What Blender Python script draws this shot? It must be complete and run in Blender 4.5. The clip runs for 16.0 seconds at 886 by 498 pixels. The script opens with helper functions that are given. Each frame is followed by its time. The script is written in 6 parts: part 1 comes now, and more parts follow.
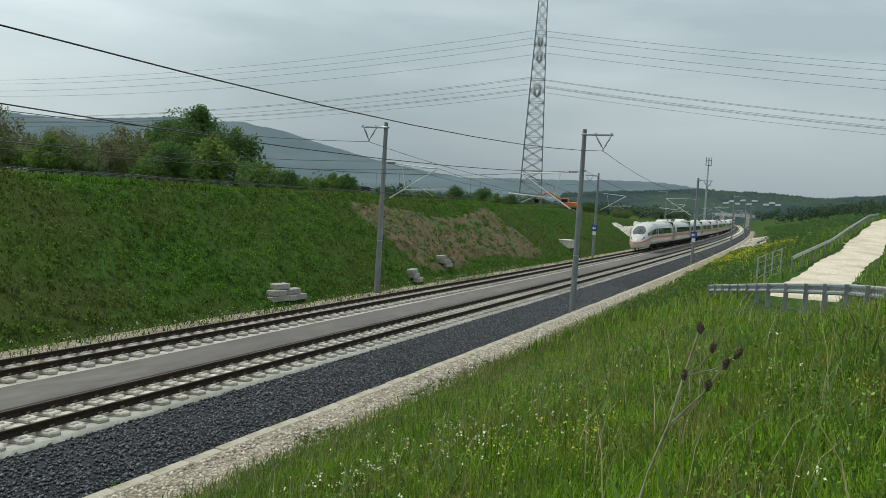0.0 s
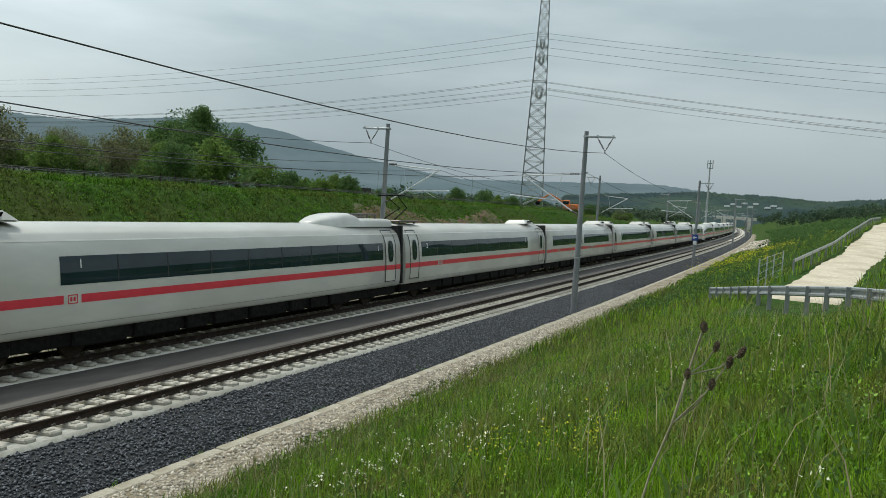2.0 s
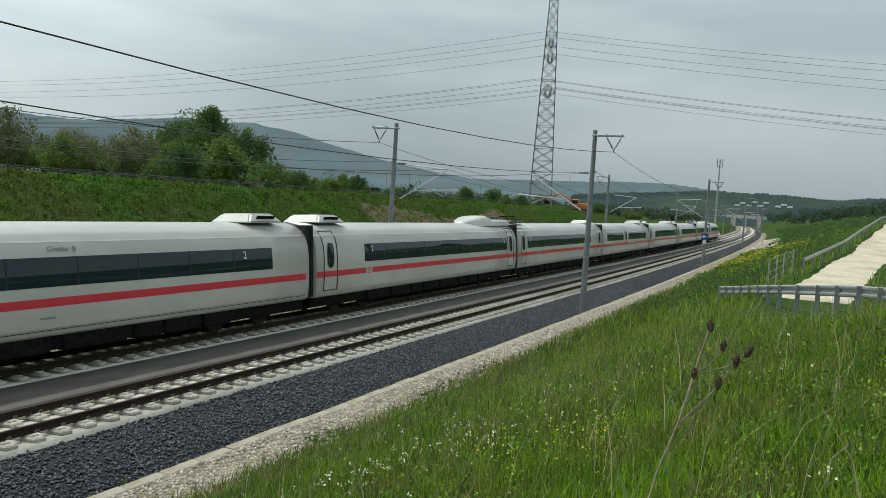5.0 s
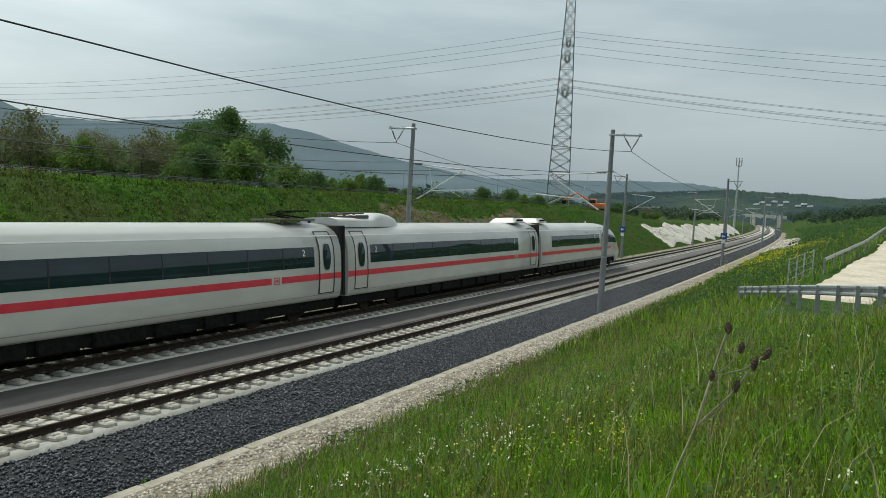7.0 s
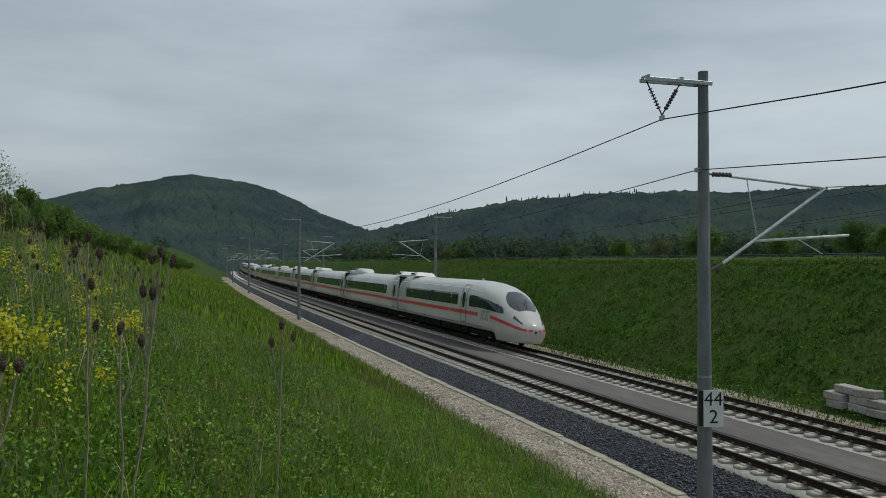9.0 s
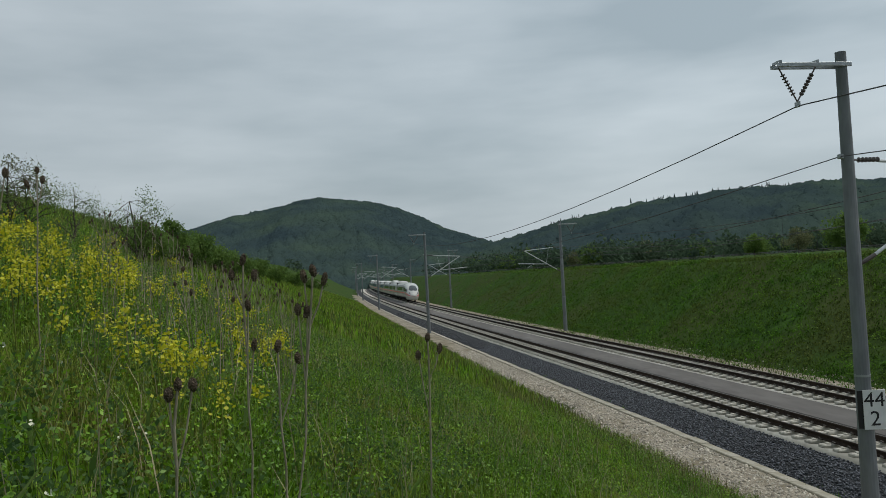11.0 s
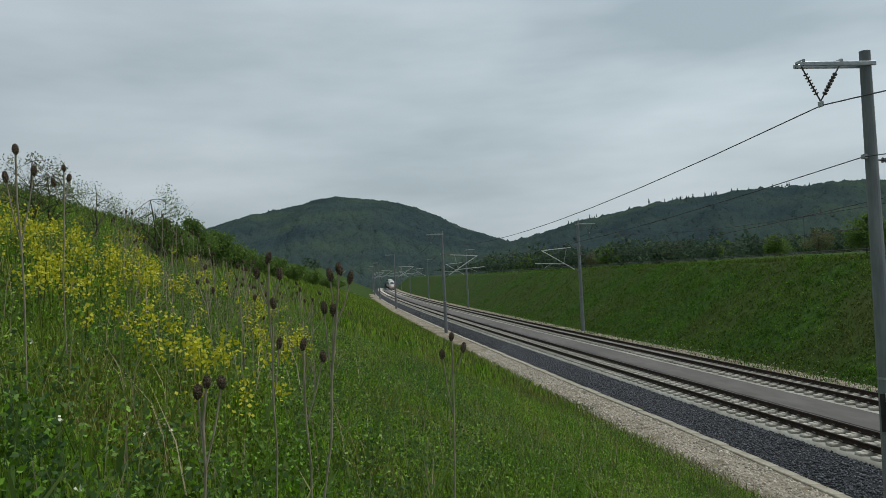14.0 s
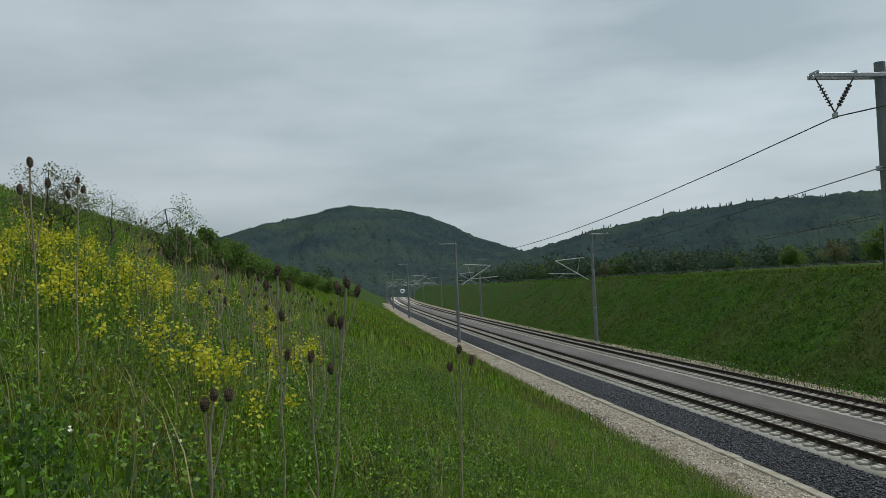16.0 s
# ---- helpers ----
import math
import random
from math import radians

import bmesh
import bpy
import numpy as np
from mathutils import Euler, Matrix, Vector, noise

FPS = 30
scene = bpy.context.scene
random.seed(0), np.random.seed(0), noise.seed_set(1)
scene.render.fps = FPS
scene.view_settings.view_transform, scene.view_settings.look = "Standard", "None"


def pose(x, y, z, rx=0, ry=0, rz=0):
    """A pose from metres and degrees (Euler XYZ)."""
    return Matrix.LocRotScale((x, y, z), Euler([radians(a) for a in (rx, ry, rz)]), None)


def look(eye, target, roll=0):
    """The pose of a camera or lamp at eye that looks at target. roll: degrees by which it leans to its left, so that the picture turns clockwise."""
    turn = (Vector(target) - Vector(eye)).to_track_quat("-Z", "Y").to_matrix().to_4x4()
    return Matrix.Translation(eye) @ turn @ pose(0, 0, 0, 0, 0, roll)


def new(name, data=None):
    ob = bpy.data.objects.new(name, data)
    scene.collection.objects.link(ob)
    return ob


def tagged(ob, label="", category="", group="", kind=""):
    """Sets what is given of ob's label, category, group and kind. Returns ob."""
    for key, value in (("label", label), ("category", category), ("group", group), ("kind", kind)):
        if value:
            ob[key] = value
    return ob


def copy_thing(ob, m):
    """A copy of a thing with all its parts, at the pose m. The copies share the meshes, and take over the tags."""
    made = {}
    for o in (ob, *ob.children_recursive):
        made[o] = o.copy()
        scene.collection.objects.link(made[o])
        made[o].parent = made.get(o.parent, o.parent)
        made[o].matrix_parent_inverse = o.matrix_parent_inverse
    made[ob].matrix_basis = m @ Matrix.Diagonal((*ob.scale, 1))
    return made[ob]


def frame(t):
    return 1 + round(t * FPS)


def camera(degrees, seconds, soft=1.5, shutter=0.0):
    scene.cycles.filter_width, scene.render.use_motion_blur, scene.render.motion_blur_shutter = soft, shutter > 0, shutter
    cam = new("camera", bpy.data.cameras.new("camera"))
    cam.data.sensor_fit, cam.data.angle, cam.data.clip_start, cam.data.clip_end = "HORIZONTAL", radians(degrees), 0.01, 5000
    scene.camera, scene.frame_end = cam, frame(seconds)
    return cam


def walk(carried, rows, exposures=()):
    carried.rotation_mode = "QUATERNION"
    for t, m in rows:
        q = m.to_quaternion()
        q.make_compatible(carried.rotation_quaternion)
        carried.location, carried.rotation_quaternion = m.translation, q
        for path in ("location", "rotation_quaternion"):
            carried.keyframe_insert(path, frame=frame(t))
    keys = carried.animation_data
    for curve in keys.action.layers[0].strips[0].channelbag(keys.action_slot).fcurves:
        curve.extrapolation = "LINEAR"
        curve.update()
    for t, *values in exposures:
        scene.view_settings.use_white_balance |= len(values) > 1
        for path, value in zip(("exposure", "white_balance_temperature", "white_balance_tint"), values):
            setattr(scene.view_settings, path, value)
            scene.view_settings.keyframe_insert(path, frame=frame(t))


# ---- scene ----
cam = camera(56.62, 16.0, soft=0.75)
PATH = [
    (0.0, pose(0.21, 0.07, 5.26, 86.58, -3.47, -65.74)),
    (0.5, pose(0.20, 0.07, 5.25, 86.63, -3.46, -65.75)),
    (1.0, pose(0.21, 0.06, 5.25, 86.65, -3.76, -65.76)),
    (1.5, pose(0.20, 0.06, 5.25, 86.67, -3.83, -65.76)),
    (2.0, pose(0.20, 0.08, 5.24, 86.70, -3.71, -65.65)),
    (2.5, pose(0.20, 0.07, 5.24, 86.69, -3.72, -65.54)),
    (3.0, pose(0.20, 0.07, 5.24, 86.68, -3.73, -65.49)),
    (3.5, pose(0.20, 0.07, 5.25, 86.68, -3.74, -65.38)),
    (4.0, pose(0.21, 0.07, 5.24, 86.65, -3.71, -65.32)),
    (6.5, pose(0.21, 0.06, 5.24, 86.61, -3.47, -64.60)),
    (7.0, pose(0.21, 0.06, 5.25, 86.54, -3.46, -63.84)),
    (7.3, pose(0.21, 0.07, 5.24, 86.40, -3.15, -61.00)),
    (7.5, pose(0.22, 0.08, 5.22, 86.21, -2.72, -56.38)),
    (7.6, pose(0.21, 0.13, 5.24, 86.05, -2.20, -52.10)),
    (7.7, pose(0.18, 0.16, 5.23, 85.90, -1.60, -45.40)),
    (7.8, pose(0.14, 0.18, 5.22, 86.00, -1.02, -36.80)),
    (7.9, pose(0.10, 0.19, 5.22, 86.30, -0.60, -25.90)),
    (8.0, pose(0.06, 0.19, 5.22, 86.85, -0.30, -14.15)),
    (8.1, pose(0.02, 0.20, 5.23, 88.00, -0.35, -2.35)),
    (8.2, pose(-0.03, 0.20, 5.24, 89.20, -0.35, 9.45)),
    (8.3, pose(-0.08, 0.17, 5.23, 90.20, -0.20, 21.30)),
    (8.4, pose(-0.11, 0.15, 5.23, 90.55, 0.05, 33.15)),
    (8.5, pose(-0.13, 0.13, 5.24, 90.53, 0.20, 45.00)),
    (8.6, pose(-0.15, 0.12, 5.24, 90.58, 0.08, 56.30)),
    (8.8, pose(-0.16, 0.10, 5.25, 90.70, 0.00, 66.80)),
    (9.0, pose(-0.16, 0.09, 5.25, 90.83, 0.00, 71.51)),
    (9.5, pose(-0.17, 0.03, 5.25, 91.32, 1.54, 73.94)),
    (10.0, pose(-0.19, 0.01, 5.24, 91.57, 2.25, 76.70)),
    (12.5, pose(-0.22, -0.02, 5.24, 91.84, 3.27, 81.21)),
    (13.0, pose(-0.22, -0.03, 5.25, 91.80, 3.30, 81.26)),
    (13.5, pose(-0.23, -0.03, 5.23, 91.84, 2.97, 81.21)),
    (14.0, pose(-0.23, -0.04, 5.24, 91.81, 2.74, 81.38)),
    (14.5, pose(-0.23, -0.03, 5.23, 91.82, 2.55, 81.64)),
    (15.0, pose(-0.23, -0.04, 5.24, 91.95, 2.62, 81.93)),
    (15.5, pose(-0.22, -0.04, 5.25, 92.18, 2.46, 82.17)),
    (16.0, pose(-0.20, -0.01, 5.26, 92.50, 2.47, 82.32)),
]
walk(cam, PATH, exposures=[(0.0, -0.20, 6400, 4), (7.4, -0.22, 6400, 4), (8.0, -0.44, 6250, 7), (8.2, -0.72, 6220, 8), (8.5, -0.90, 6200, 8), (9.0, -0.84, 6200, 8), (9.5, -0.82, 6250, 8), (10.0, -0.82, 6250, 8), (12.5, -0.70, 6250, 7), (16.0, -0.72, 6250, 7)])

# ---- world and sun: a bright hazy sky over thin cloud ----
SUN_EL = 63.0
world = bpy.data.worlds.new("world")
scene.world = world
world.use_nodes = True
wn, wl = world.node_tree.nodes, world.node_tree.links
wn.clear()
w_out = wn.new("ShaderNodeOutputWorld")
w_bg = wn.new("ShaderNodeBackground")
w_sky = wn.new("ShaderNodeTexSky")
w_sky.sky_type = "NISHITA"
w_sky.sun_disc = False
w_sky.sun_elevation = radians(SUN_EL)
w_sky.sun_rotation = 0.0
w_sky.air_density, w_sky.dust_density = 1.3, 4.0
w_tc = wn.new("ShaderNodeTexCoord")
w_map = wn.new("ShaderNodeMapping")
w_map.inputs["Scale"].default_value = (1.0, 1.0, 4.5)
w_noise = wn.new("ShaderNodeTexNoise")
w_noise.inputs["Scale"].default_value = 1.7
w_noise.inputs["Detail"].default_value = 5.0
w_noise.inputs["Roughness"].default_value = 0.5
w_ramp = wn.new("ShaderNodeValToRGB")
w_ramp.color_ramp.elements[0].position, w_ramp.color_ramp.elements[0].color = 0.36, (4.0, 4.65, 5.0, 1)
w_ramp.color_ramp.elements[1].position, w_ramp.color_ramp.elements[1].color = 0.64, (6.6, 7.15, 7.45, 1)
w_mix = wn.new("ShaderNodeMixRGB")
w_mix.inputs["Fac"].default_value = 0.86
wl.new(w_tc.outputs["Generated"], w_map.inputs["Vector"])
wl.new(w_map.outputs["Vector"], w_noise.inputs["Vector"])
wl.new(w_noise.outputs["Fac"], w_ramp.inputs["Fac"])
wl.new(w_sky.outputs["Color"], w_mix.inputs["Color1"])
wl.new(w_ramp.outputs["Color"], w_mix.inputs["Color2"])
w_sep = wn.new("ShaderNodeSeparateXYZ")
w_dot = wn.new("ShaderNodeVectorMath")
w_dot.operation = "DOT_PRODUCT"
w_dot.inputs[1].default_value = (-0.38, 0.92, 0.0)
w_glow = wn.new("ShaderNodeMapRange")
w_glow.interpolation_type = "SMOOTHSTEP"
w_glow.inputs["From Min"].default_value, w_glow.inputs["From Max"].default_value = -0.2, 0.9
w_glow.inputs["To Min"].default_value, w_glow.inputs["To Max"].default_value = 1.03, 1.30
w_mul = wn.new("ShaderNodeMixRGB")
w_mul.blend_type = "MULTIPLY"
w_mul.inputs["Fac"].default_value = 1.0
wl.new(w_tc.outputs["Generated"], w_sep.inputs["Vector"])
wl.new(w_tc.outputs["Generated"], w_dot.inputs[0])
wl.new(w_dot.outputs["Value"], w_glow.inputs["Value"])
wl.new(w_mix.outputs["Color"], w_mul.inputs["Color1"])
wl.new(w_glow.outputs["Result"], w_mul.inputs["Color2"])
# blue-grey haze low over the valley, thickest to the east
w_low, w_east = wn.new("ShaderNodeMapRange"), wn.new("ShaderNodeMapRange")
w_low.interpolation_type = w_east.interpolation_type = "SMOOTHSTEP"
w_low.inputs["From Min"].default_value, w_low.inputs["From Max"].default_value = 0.23, -0.02
w_low.inputs["To Max"].default_value = 0.85
w_east.inputs["From Min"].default_value, w_east.inputs["From Max"].default_value = 0.1, 1.0
w_both = wn.new("ShaderNodeMath")
w_both.operation = "MULTIPLY"
w_haze = wn.new("ShaderNodeMixRGB")
w_haze.inputs["Color2"].default_value = (2.5, 2.95, 3.3, 1)
wl.new(w_sep.outputs["Z"], w_low.inputs["Value"])
wl.new(w_sep.outputs["X"], w_east.inputs["Value"])
wl.new(w_low.outputs["Result"], w_both.inputs[0])
wl.new(w_east.outputs["Result"], w_both.inputs[1])
wl.new(w_both.outputs[0], w_haze.inputs["Fac"])
wl.new(w_mul.outputs["Color"], w_haze.inputs["Color1"])
wl.new(w_haze.outputs["Color"], w_bg.inputs["Color"])
w_bg.inputs["Strength"].default_value = 0.128
wl.new(w_bg.outputs["Background"], w_out.inputs["Surface"])
sun = new("sun", bpy.data.lights.new("sun", "SUN"))
sun.data.energy, sun.data.angle, sun.data.color = 2.75, radians(1.8), (1.0, 0.95, 0.87)
sun.matrix_basis = look((0, 60 * math.cos(radians(SUN_EL)), 60 * math.sin(radians(SUN_EL))), (0, 0, 0))


# ---- materials ----
def mat(name, c1, c2=None, scale=6.0, rough=0.8, bump=0.0, metal=0.0, c3=None, scale3=0.4, spec=0.5, vary=0.0, stretch=None, lo=0.35, hi=0.65, bscale=None, trans=0.0):
    """Two-scale mottled surface: fine grain c1..c2, broad stains towards c3, relief by bump."""
    m = bpy.data.materials.new(name)
    m.use_nodes = True
    n, l = m.node_tree.nodes, m.node_tree.links
    b = n["Principled BSDF"]
    b.inputs["Roughness"].default_value, b.inputs["Metallic"].default_value = rough, metal
    b.inputs["Specular IOR Level"].default_value = spec
    if c2 is None:
        b.inputs["Base Color"].default_value = (*c1, 1)
        return m
    tc = n.new("ShaderNodeTexCoord")
    src = tc.outputs["Object"]
    if stretch:
        mp = n.new("ShaderNodeMapping")
        mp.inputs["Scale"].default_value = stretch
        l.new(src, mp.inputs["Vector"])
        src = mp.outputs["Vector"]
    t = n.new("ShaderNodeTexNoise")
    t.inputs["Scale"].default_value, t.inputs["Detail"].default_value = scale, 6.0
    l.new(src, t.inputs["Vector"])
    r = n.new("ShaderNodeValToRGB")
    r.color_ramp.elements[0].position, r.color_ramp.elements[0].color = lo, (*c1, 1)
    r.color_ramp.elements[1].position, r.color_ramp.elements[1].color = hi, (*c2, 1)
    l.new(t.outputs["Fac"], r.inputs["Fac"])
    col = r.outputs["Color"]
    if c3:
        t3 = n.new("ShaderNodeTexNoise")
        t3.inputs["Scale"].default_value, t3.inputs["Detail"].default_value = scale3, 4.0
        l.new(src, t3.inputs["Vector"])
        r3 = n.new("ShaderNodeValToRGB")
        r3.color_ramp.elements[0].position, r3.color_ramp.elements[1].position = 0.42, 0.68
        l.new(t3.outputs["Fac"], r3.inputs["Fac"])
        mx = n.new("ShaderNodeMixRGB")
        mx.inputs["Color2"].default_value = (*c3, 1)
        l.new(r3.outputs["Color"], mx.inputs["Fac"])
        l.new(col, mx.inputs["Color1"])
        col = mx.outputs["Color"]
    if vary:
        g = n.new("ShaderNodeNewGeometry")
        oi = n.new("ShaderNodeObjectInfo")
        ad = n.new("ShaderNodeMath")
        ad.operation = "ADD"
        l.new(g.outputs["Random Per Island"], ad.inputs[0])
        l.new(oi.outputs["Random"], ad.inputs[1])
        fr = n.new("ShaderNodeMath")
        fr.operation = "FRACT"
        l.new(ad.outputs[0], fr.inputs[0])
        mr = n.new("ShaderNodeMapRange")
        mr.inputs["To Min"].default_value, mr.inputs["To Max"].default_value = 1 - vary, 1 + vary
        l.new(fr.outputs[0], mr.inputs["Value"])
        hs = n.new("ShaderNodeHueSaturation")
        l.new(mr.outputs["Result"], hs.inputs["Value"])
        l.new(col, hs.inputs["Color"])
        col = hs.outputs["Color"]
    l.new(col, b.inputs["Base Color"])
    if bump:
        bt = t
        if bscale:
            bt = n.new("ShaderNodeTexNoise")
            bt.inputs["Scale"].default_value, bt.inputs["Detail"].default_value = bscale, 4.0
            l.new(src, bt.inputs["Vector"])
        bp = n.new("ShaderNodeBump")
        bp.inputs["Strength"].default_value, bp.inputs["Distance"].default_value = min(bump, 1.0), 0.02 * max(1.0, bump)
        l.new(bt.outputs["Fac"], bp.inputs["Height"])
        l.new(bp.outputs["Normal"], b.inputs["Normal"])
    if trans:
        tr = n.new("ShaderNodeBsdfTranslucent")
        l.new(col, tr.inputs["Color"])
        ms = n.new("ShaderNodeMixShader")
        ms.inputs["Fac"].default_value = trans
        l.new(b.outputs["BSDF"], ms.inputs[1])
        l.new(tr.outputs["BSDF"], ms.inputs[2])
        l.new(ms.outputs["Shader"], n["Material Output"].inputs["Surface"])
    return m


# Kept darker than the blades, painting in the shaded gaps between them.
M_GRASS_FAR = mat("grass_ground", (0.022, 0.046, 0.010), (0.052, 0.108, 0.018), 3.0, 0.95, 2.0, c3=(0.056, 0.072, 0.022), scale3=0.16, spec=0.05)
M_BLADE = mat("grass_blade", (0.082, 0.195, 0.008), (0.225, 0.378, 0.018), 0.7, 0.5, c3=(0.25, 0.245, 0.060), scale3=0.8, spec=0.35, vary=0.65, trans=0.3)
M_BLADE_FAR = mat("slope_grass_blade", (0.042, 0.112, 0.012), (0.122, 0.240, 0.026), 0.9, 0.8, c3=(0.112, 0.138, 0.034), scale3=0.22, spec=0.1, vary=0.65, trans=0.35)
M_TALL = mat("flowering_grass", (0.16, 0.215, 0.065), (0.30, 0.315, 0.13), 2.0, 0.7, c3=(0.33, 0.27, 0.14), scale3=0.6, vary=0.3, trans=0.35)
M_BROWN_GRASS = mat("withered_grass", (0.105, 0.098, 0.038), (0.20, 0.165, 0.075), 1.5, 0.8, c3=(0.10, 0.155, 0.035), scale3=0.5, vary=0.35, trans=0.3)
M_STRAW = mat("dry_straw", (0.30, 0.25, 0.14), (0.42, 0.36, 0.22), 3.0, 0.8, vary=0.25)
M_YELLOW = mat("mustard_flower", (0.50, 0.48, 0.018), (0.66, 0.63, 0.03), 8.0, 0.6, vary=0.15, trans=0.35)
M_WHITE_FL = mat("daisy_petals", (0.74, 0.74, 0.52), (0.84, 0.84, 0.66), 8.0, 0.6)
M_TEASEL = mat("teasel_head", (0.055, 0.037, 0.023), (0.125, 0.088, 0.056), 60.0, 0.9, 1.0)
M_STEM = mat("dry_stem", (0.23, 0.195, 0.13), (0.37, 0.325, 0.235), 12.0, 0.8)
M_LEAF = mat("leaves", (0.060, 0.122, 0.038), (0.118, 0.200, 0.058), 0.6, 0.6, vary=0.3, spec=0.2, trans=0.5)
M_LEAF_LIGHT = mat("spring_leaves", (0.098, 0.172, 0.038), (0.165, 0.250, 0.056), 0.6, 0.6, vary=0.3, spec=0.2, trans=0.5)
M_HERB = mat("herb_leaves", (0.078, 0.180, 0.010), (0.205, 0.350, 0.024), 0.8, 0.5, vary=0.6, spec=0.4, trans=0.3)
M_TWIG = mat("bare_twigs", (0.125, 0.138, 0.062), (0.190, 0.202, 0.095), 3.0, 0.9, vary=0.25, trans=0.4)
M_BARK = mat("bark", (0.05, 0.042, 0.032), (0.10, 0.085, 0.065), 9.0, 0.95, 1.0)
M_BALLAST = mat("ballast_stone", (0.040, 0.043, 0.050), (0.135, 0.142, 0.160), 14.0, 0.8, 0.5, vary=0.55)
# Same ballast far darker: shade between the loose stones is put into it.
M_BALLAST_BED = mat("shaded_ballast_bed", (0.014, 0.015, 0.017), (0.05, 0.052, 0.058), 26.0, 0.95, 2.0)
M_GRAVEL = mat("limestone_gravel", (0.17, 0.14, 0.10), (0.43, 0.38, 0.30), 13.0, 0.95, 2.0, c3=(0.16, 0.13, 0.075), scale3=1.1)
M_GRAVEL_ST = mat("limestone_stone", (0.28, 0.245, 0.19), (0.52, 0.475, 0.40), 9.0, 0.9, 0.5, vary=0.45)
M_ROAD = mat("gravel_road", (0.53, 0.465, 0.355), (0.67, 0.60, 0.48), 5.0, 0.95, 1.2, c3=(0.43, 0.37, 0.27), scale3=0.5)
M_CONC = mat("pale_concrete", (0.55, 0.52, 0.455), (0.69, 0.66, 0.59), 7.0, 0.85, 0.3, c3=(0.45, 0.42, 0.355), scale3=0.6)
M_TIE = mat("sleeper_concrete", (0.34, 0.32, 0.275), (0.49, 0.465, 0.405), 9.0, 0.85, 0.3, vary=0.15)
M_PATH = mat("grey_infill", (0.105, 0.094, 0.087), (0.15, 0.138, 0.127), 3.0, 0.9, 0.3, c3=(0.095, 0.087, 0.08), scale3=0.35, stretch=(0.3, 1, 1))
M_KERB = mat("kerb_concrete", (0.36, 0.33, 0.265), (0.52, 0.48, 0.40), 8.0, 0.9, 0.3, c3=(0.30, 0.27, 0.20), scale3=1.2)
# Rust brown taken near black: the rails' shaded sides are painted in.
M_RAIL = mat("shaded_rusty_rail", (0.020, 0.014, 0.011), (0.046, 0.031, 0.023), 20.0, 0.8, 0.3, spec=0.2)
M_RAILTOP = mat("worn_rail_head", (0.10, 0.08, 0.065), (0.17, 0.145, 0.125), 12.0, 0.38, 0.0, metal=0.6, stretch=(0.05, 1, 1))
M_CLIP = mat("rail_clip", (0.05, 0.045, 0.04), (0.09, 0.08, 0.07), 30.0, 0.7)
M_MAST = mat("mast_concrete", (0.17, 0.182, 0.192), (0.24, 0.253, 0.264), 5.0, 0.8, 0.2, c3=(0.14, 0.15, 0.158), scale3=0.8, stretch=(1, 1, 0.3))
M_GALV = mat("galvanised_steel", (0.33, 0.35, 0.36), (0.46, 0.48, 0.49), 8.0, 0.45, 0.1, metal=0.6)
M_ALU = mat("bright_aluminium", (0.52, 0.54, 0.545), (0.66, 0.68, 0.685), 8.0, 0.5, metal=0.3)
M_INSUL = mat("brown_insulator", (0.07, 0.055, 0.05), (0.11, 0.09, 0.08), 9.0, 0.35)
M_WIRE = mat("wire", (0.045, 0.047, 0.047), (0.085, 0.086, 0.084), 4.0, 0.7, spec=0.2)
M_TRAIN = mat("train_white_paint", (0.52, 0.518, 0.492), (0.575, 0.57, 0.54), 1.6, 0.24, 0.0, c3=(0.475, 0.465, 0.43), scale3=0.35, stretch=(0.5, 1, 1.6))
M_ROOF = mat("train_roof_paint", (0.60, 0.60, 0.58), (0.70, 0.70, 0.68), 2.0, 0.35, 0.0, c3=(0.52, 0.51, 0.48), scale3=0.5)
M_RED = mat("red_stripe_paint", (0.58, 0.032, 0.060), (0.64, 0.045, 0.072), 3.0, 0.3)
# Dark glass; its blue-teal base paints in some reflected sky.
M_GLASS = mat("sky_tinted_window_glass", (0.006, 0.018, 0.026), (0.012, 0.028, 0.038), 0.7, 0.03, spec=0.42)
M_WS = mat("windscreen_glass", (0.03, 0.035, 0.04), (0.05, 0.055, 0.06), 1.0, 0.03, spec=1.0)
M_SEAM = mat("black_rubber", (0.012, 0.012, 0.013), (0.022, 0.022, 0.024), 9.0, 0.7)
# Near-black, with the shade beneath the train put into the colour.
M_UNDER = mat("underframe", (0.008, 0.008, 0.008), (0.018, 0.017, 0.016), 6.0, 0.95, 0.3, spec=0.1)
M_GREY = mat("grey_lettering", (0.20, 0.22, 0.23), (0.24, 0.26, 0.27), 5.0, 0.4)
M_MARK = mat("white_marking", (0.75, 0.77, 0.78))
M_SIGN = mat("sign_white", (0.72, 0.73, 0.73), (0.80, 0.80, 0.80), 6.0, 0.5)
M_BLACK = mat("sign_black", (0.012, 0.012, 0.013), (0.02, 0.02, 0.02), 6.0, 0.6)
M_BLUE = mat("sign_blue", (0.015, 0.05, 0.22), (0.02, 0.06, 0.26), 6.0, 0.4)
M_ORANGE = mat("orange_machine_paint", (0.62, 0.14, 0.02), (0.72, 0.18, 0.03), 3.0, 0.5, c3=(0.4, 0.16, 0.06), scale3=1.0)
M_PYLON = mat("pylon_steel", (0.17, 0.185, 0.185), (0.25, 0.265, 0.265), 1.0, 0.7)
M_BLOCK = mat("grey_blocks", (0.27, 0.26, 0.24), (0.40, 0.385, 0.36), 8.0, 0.9, 0.5, vary=0.15)
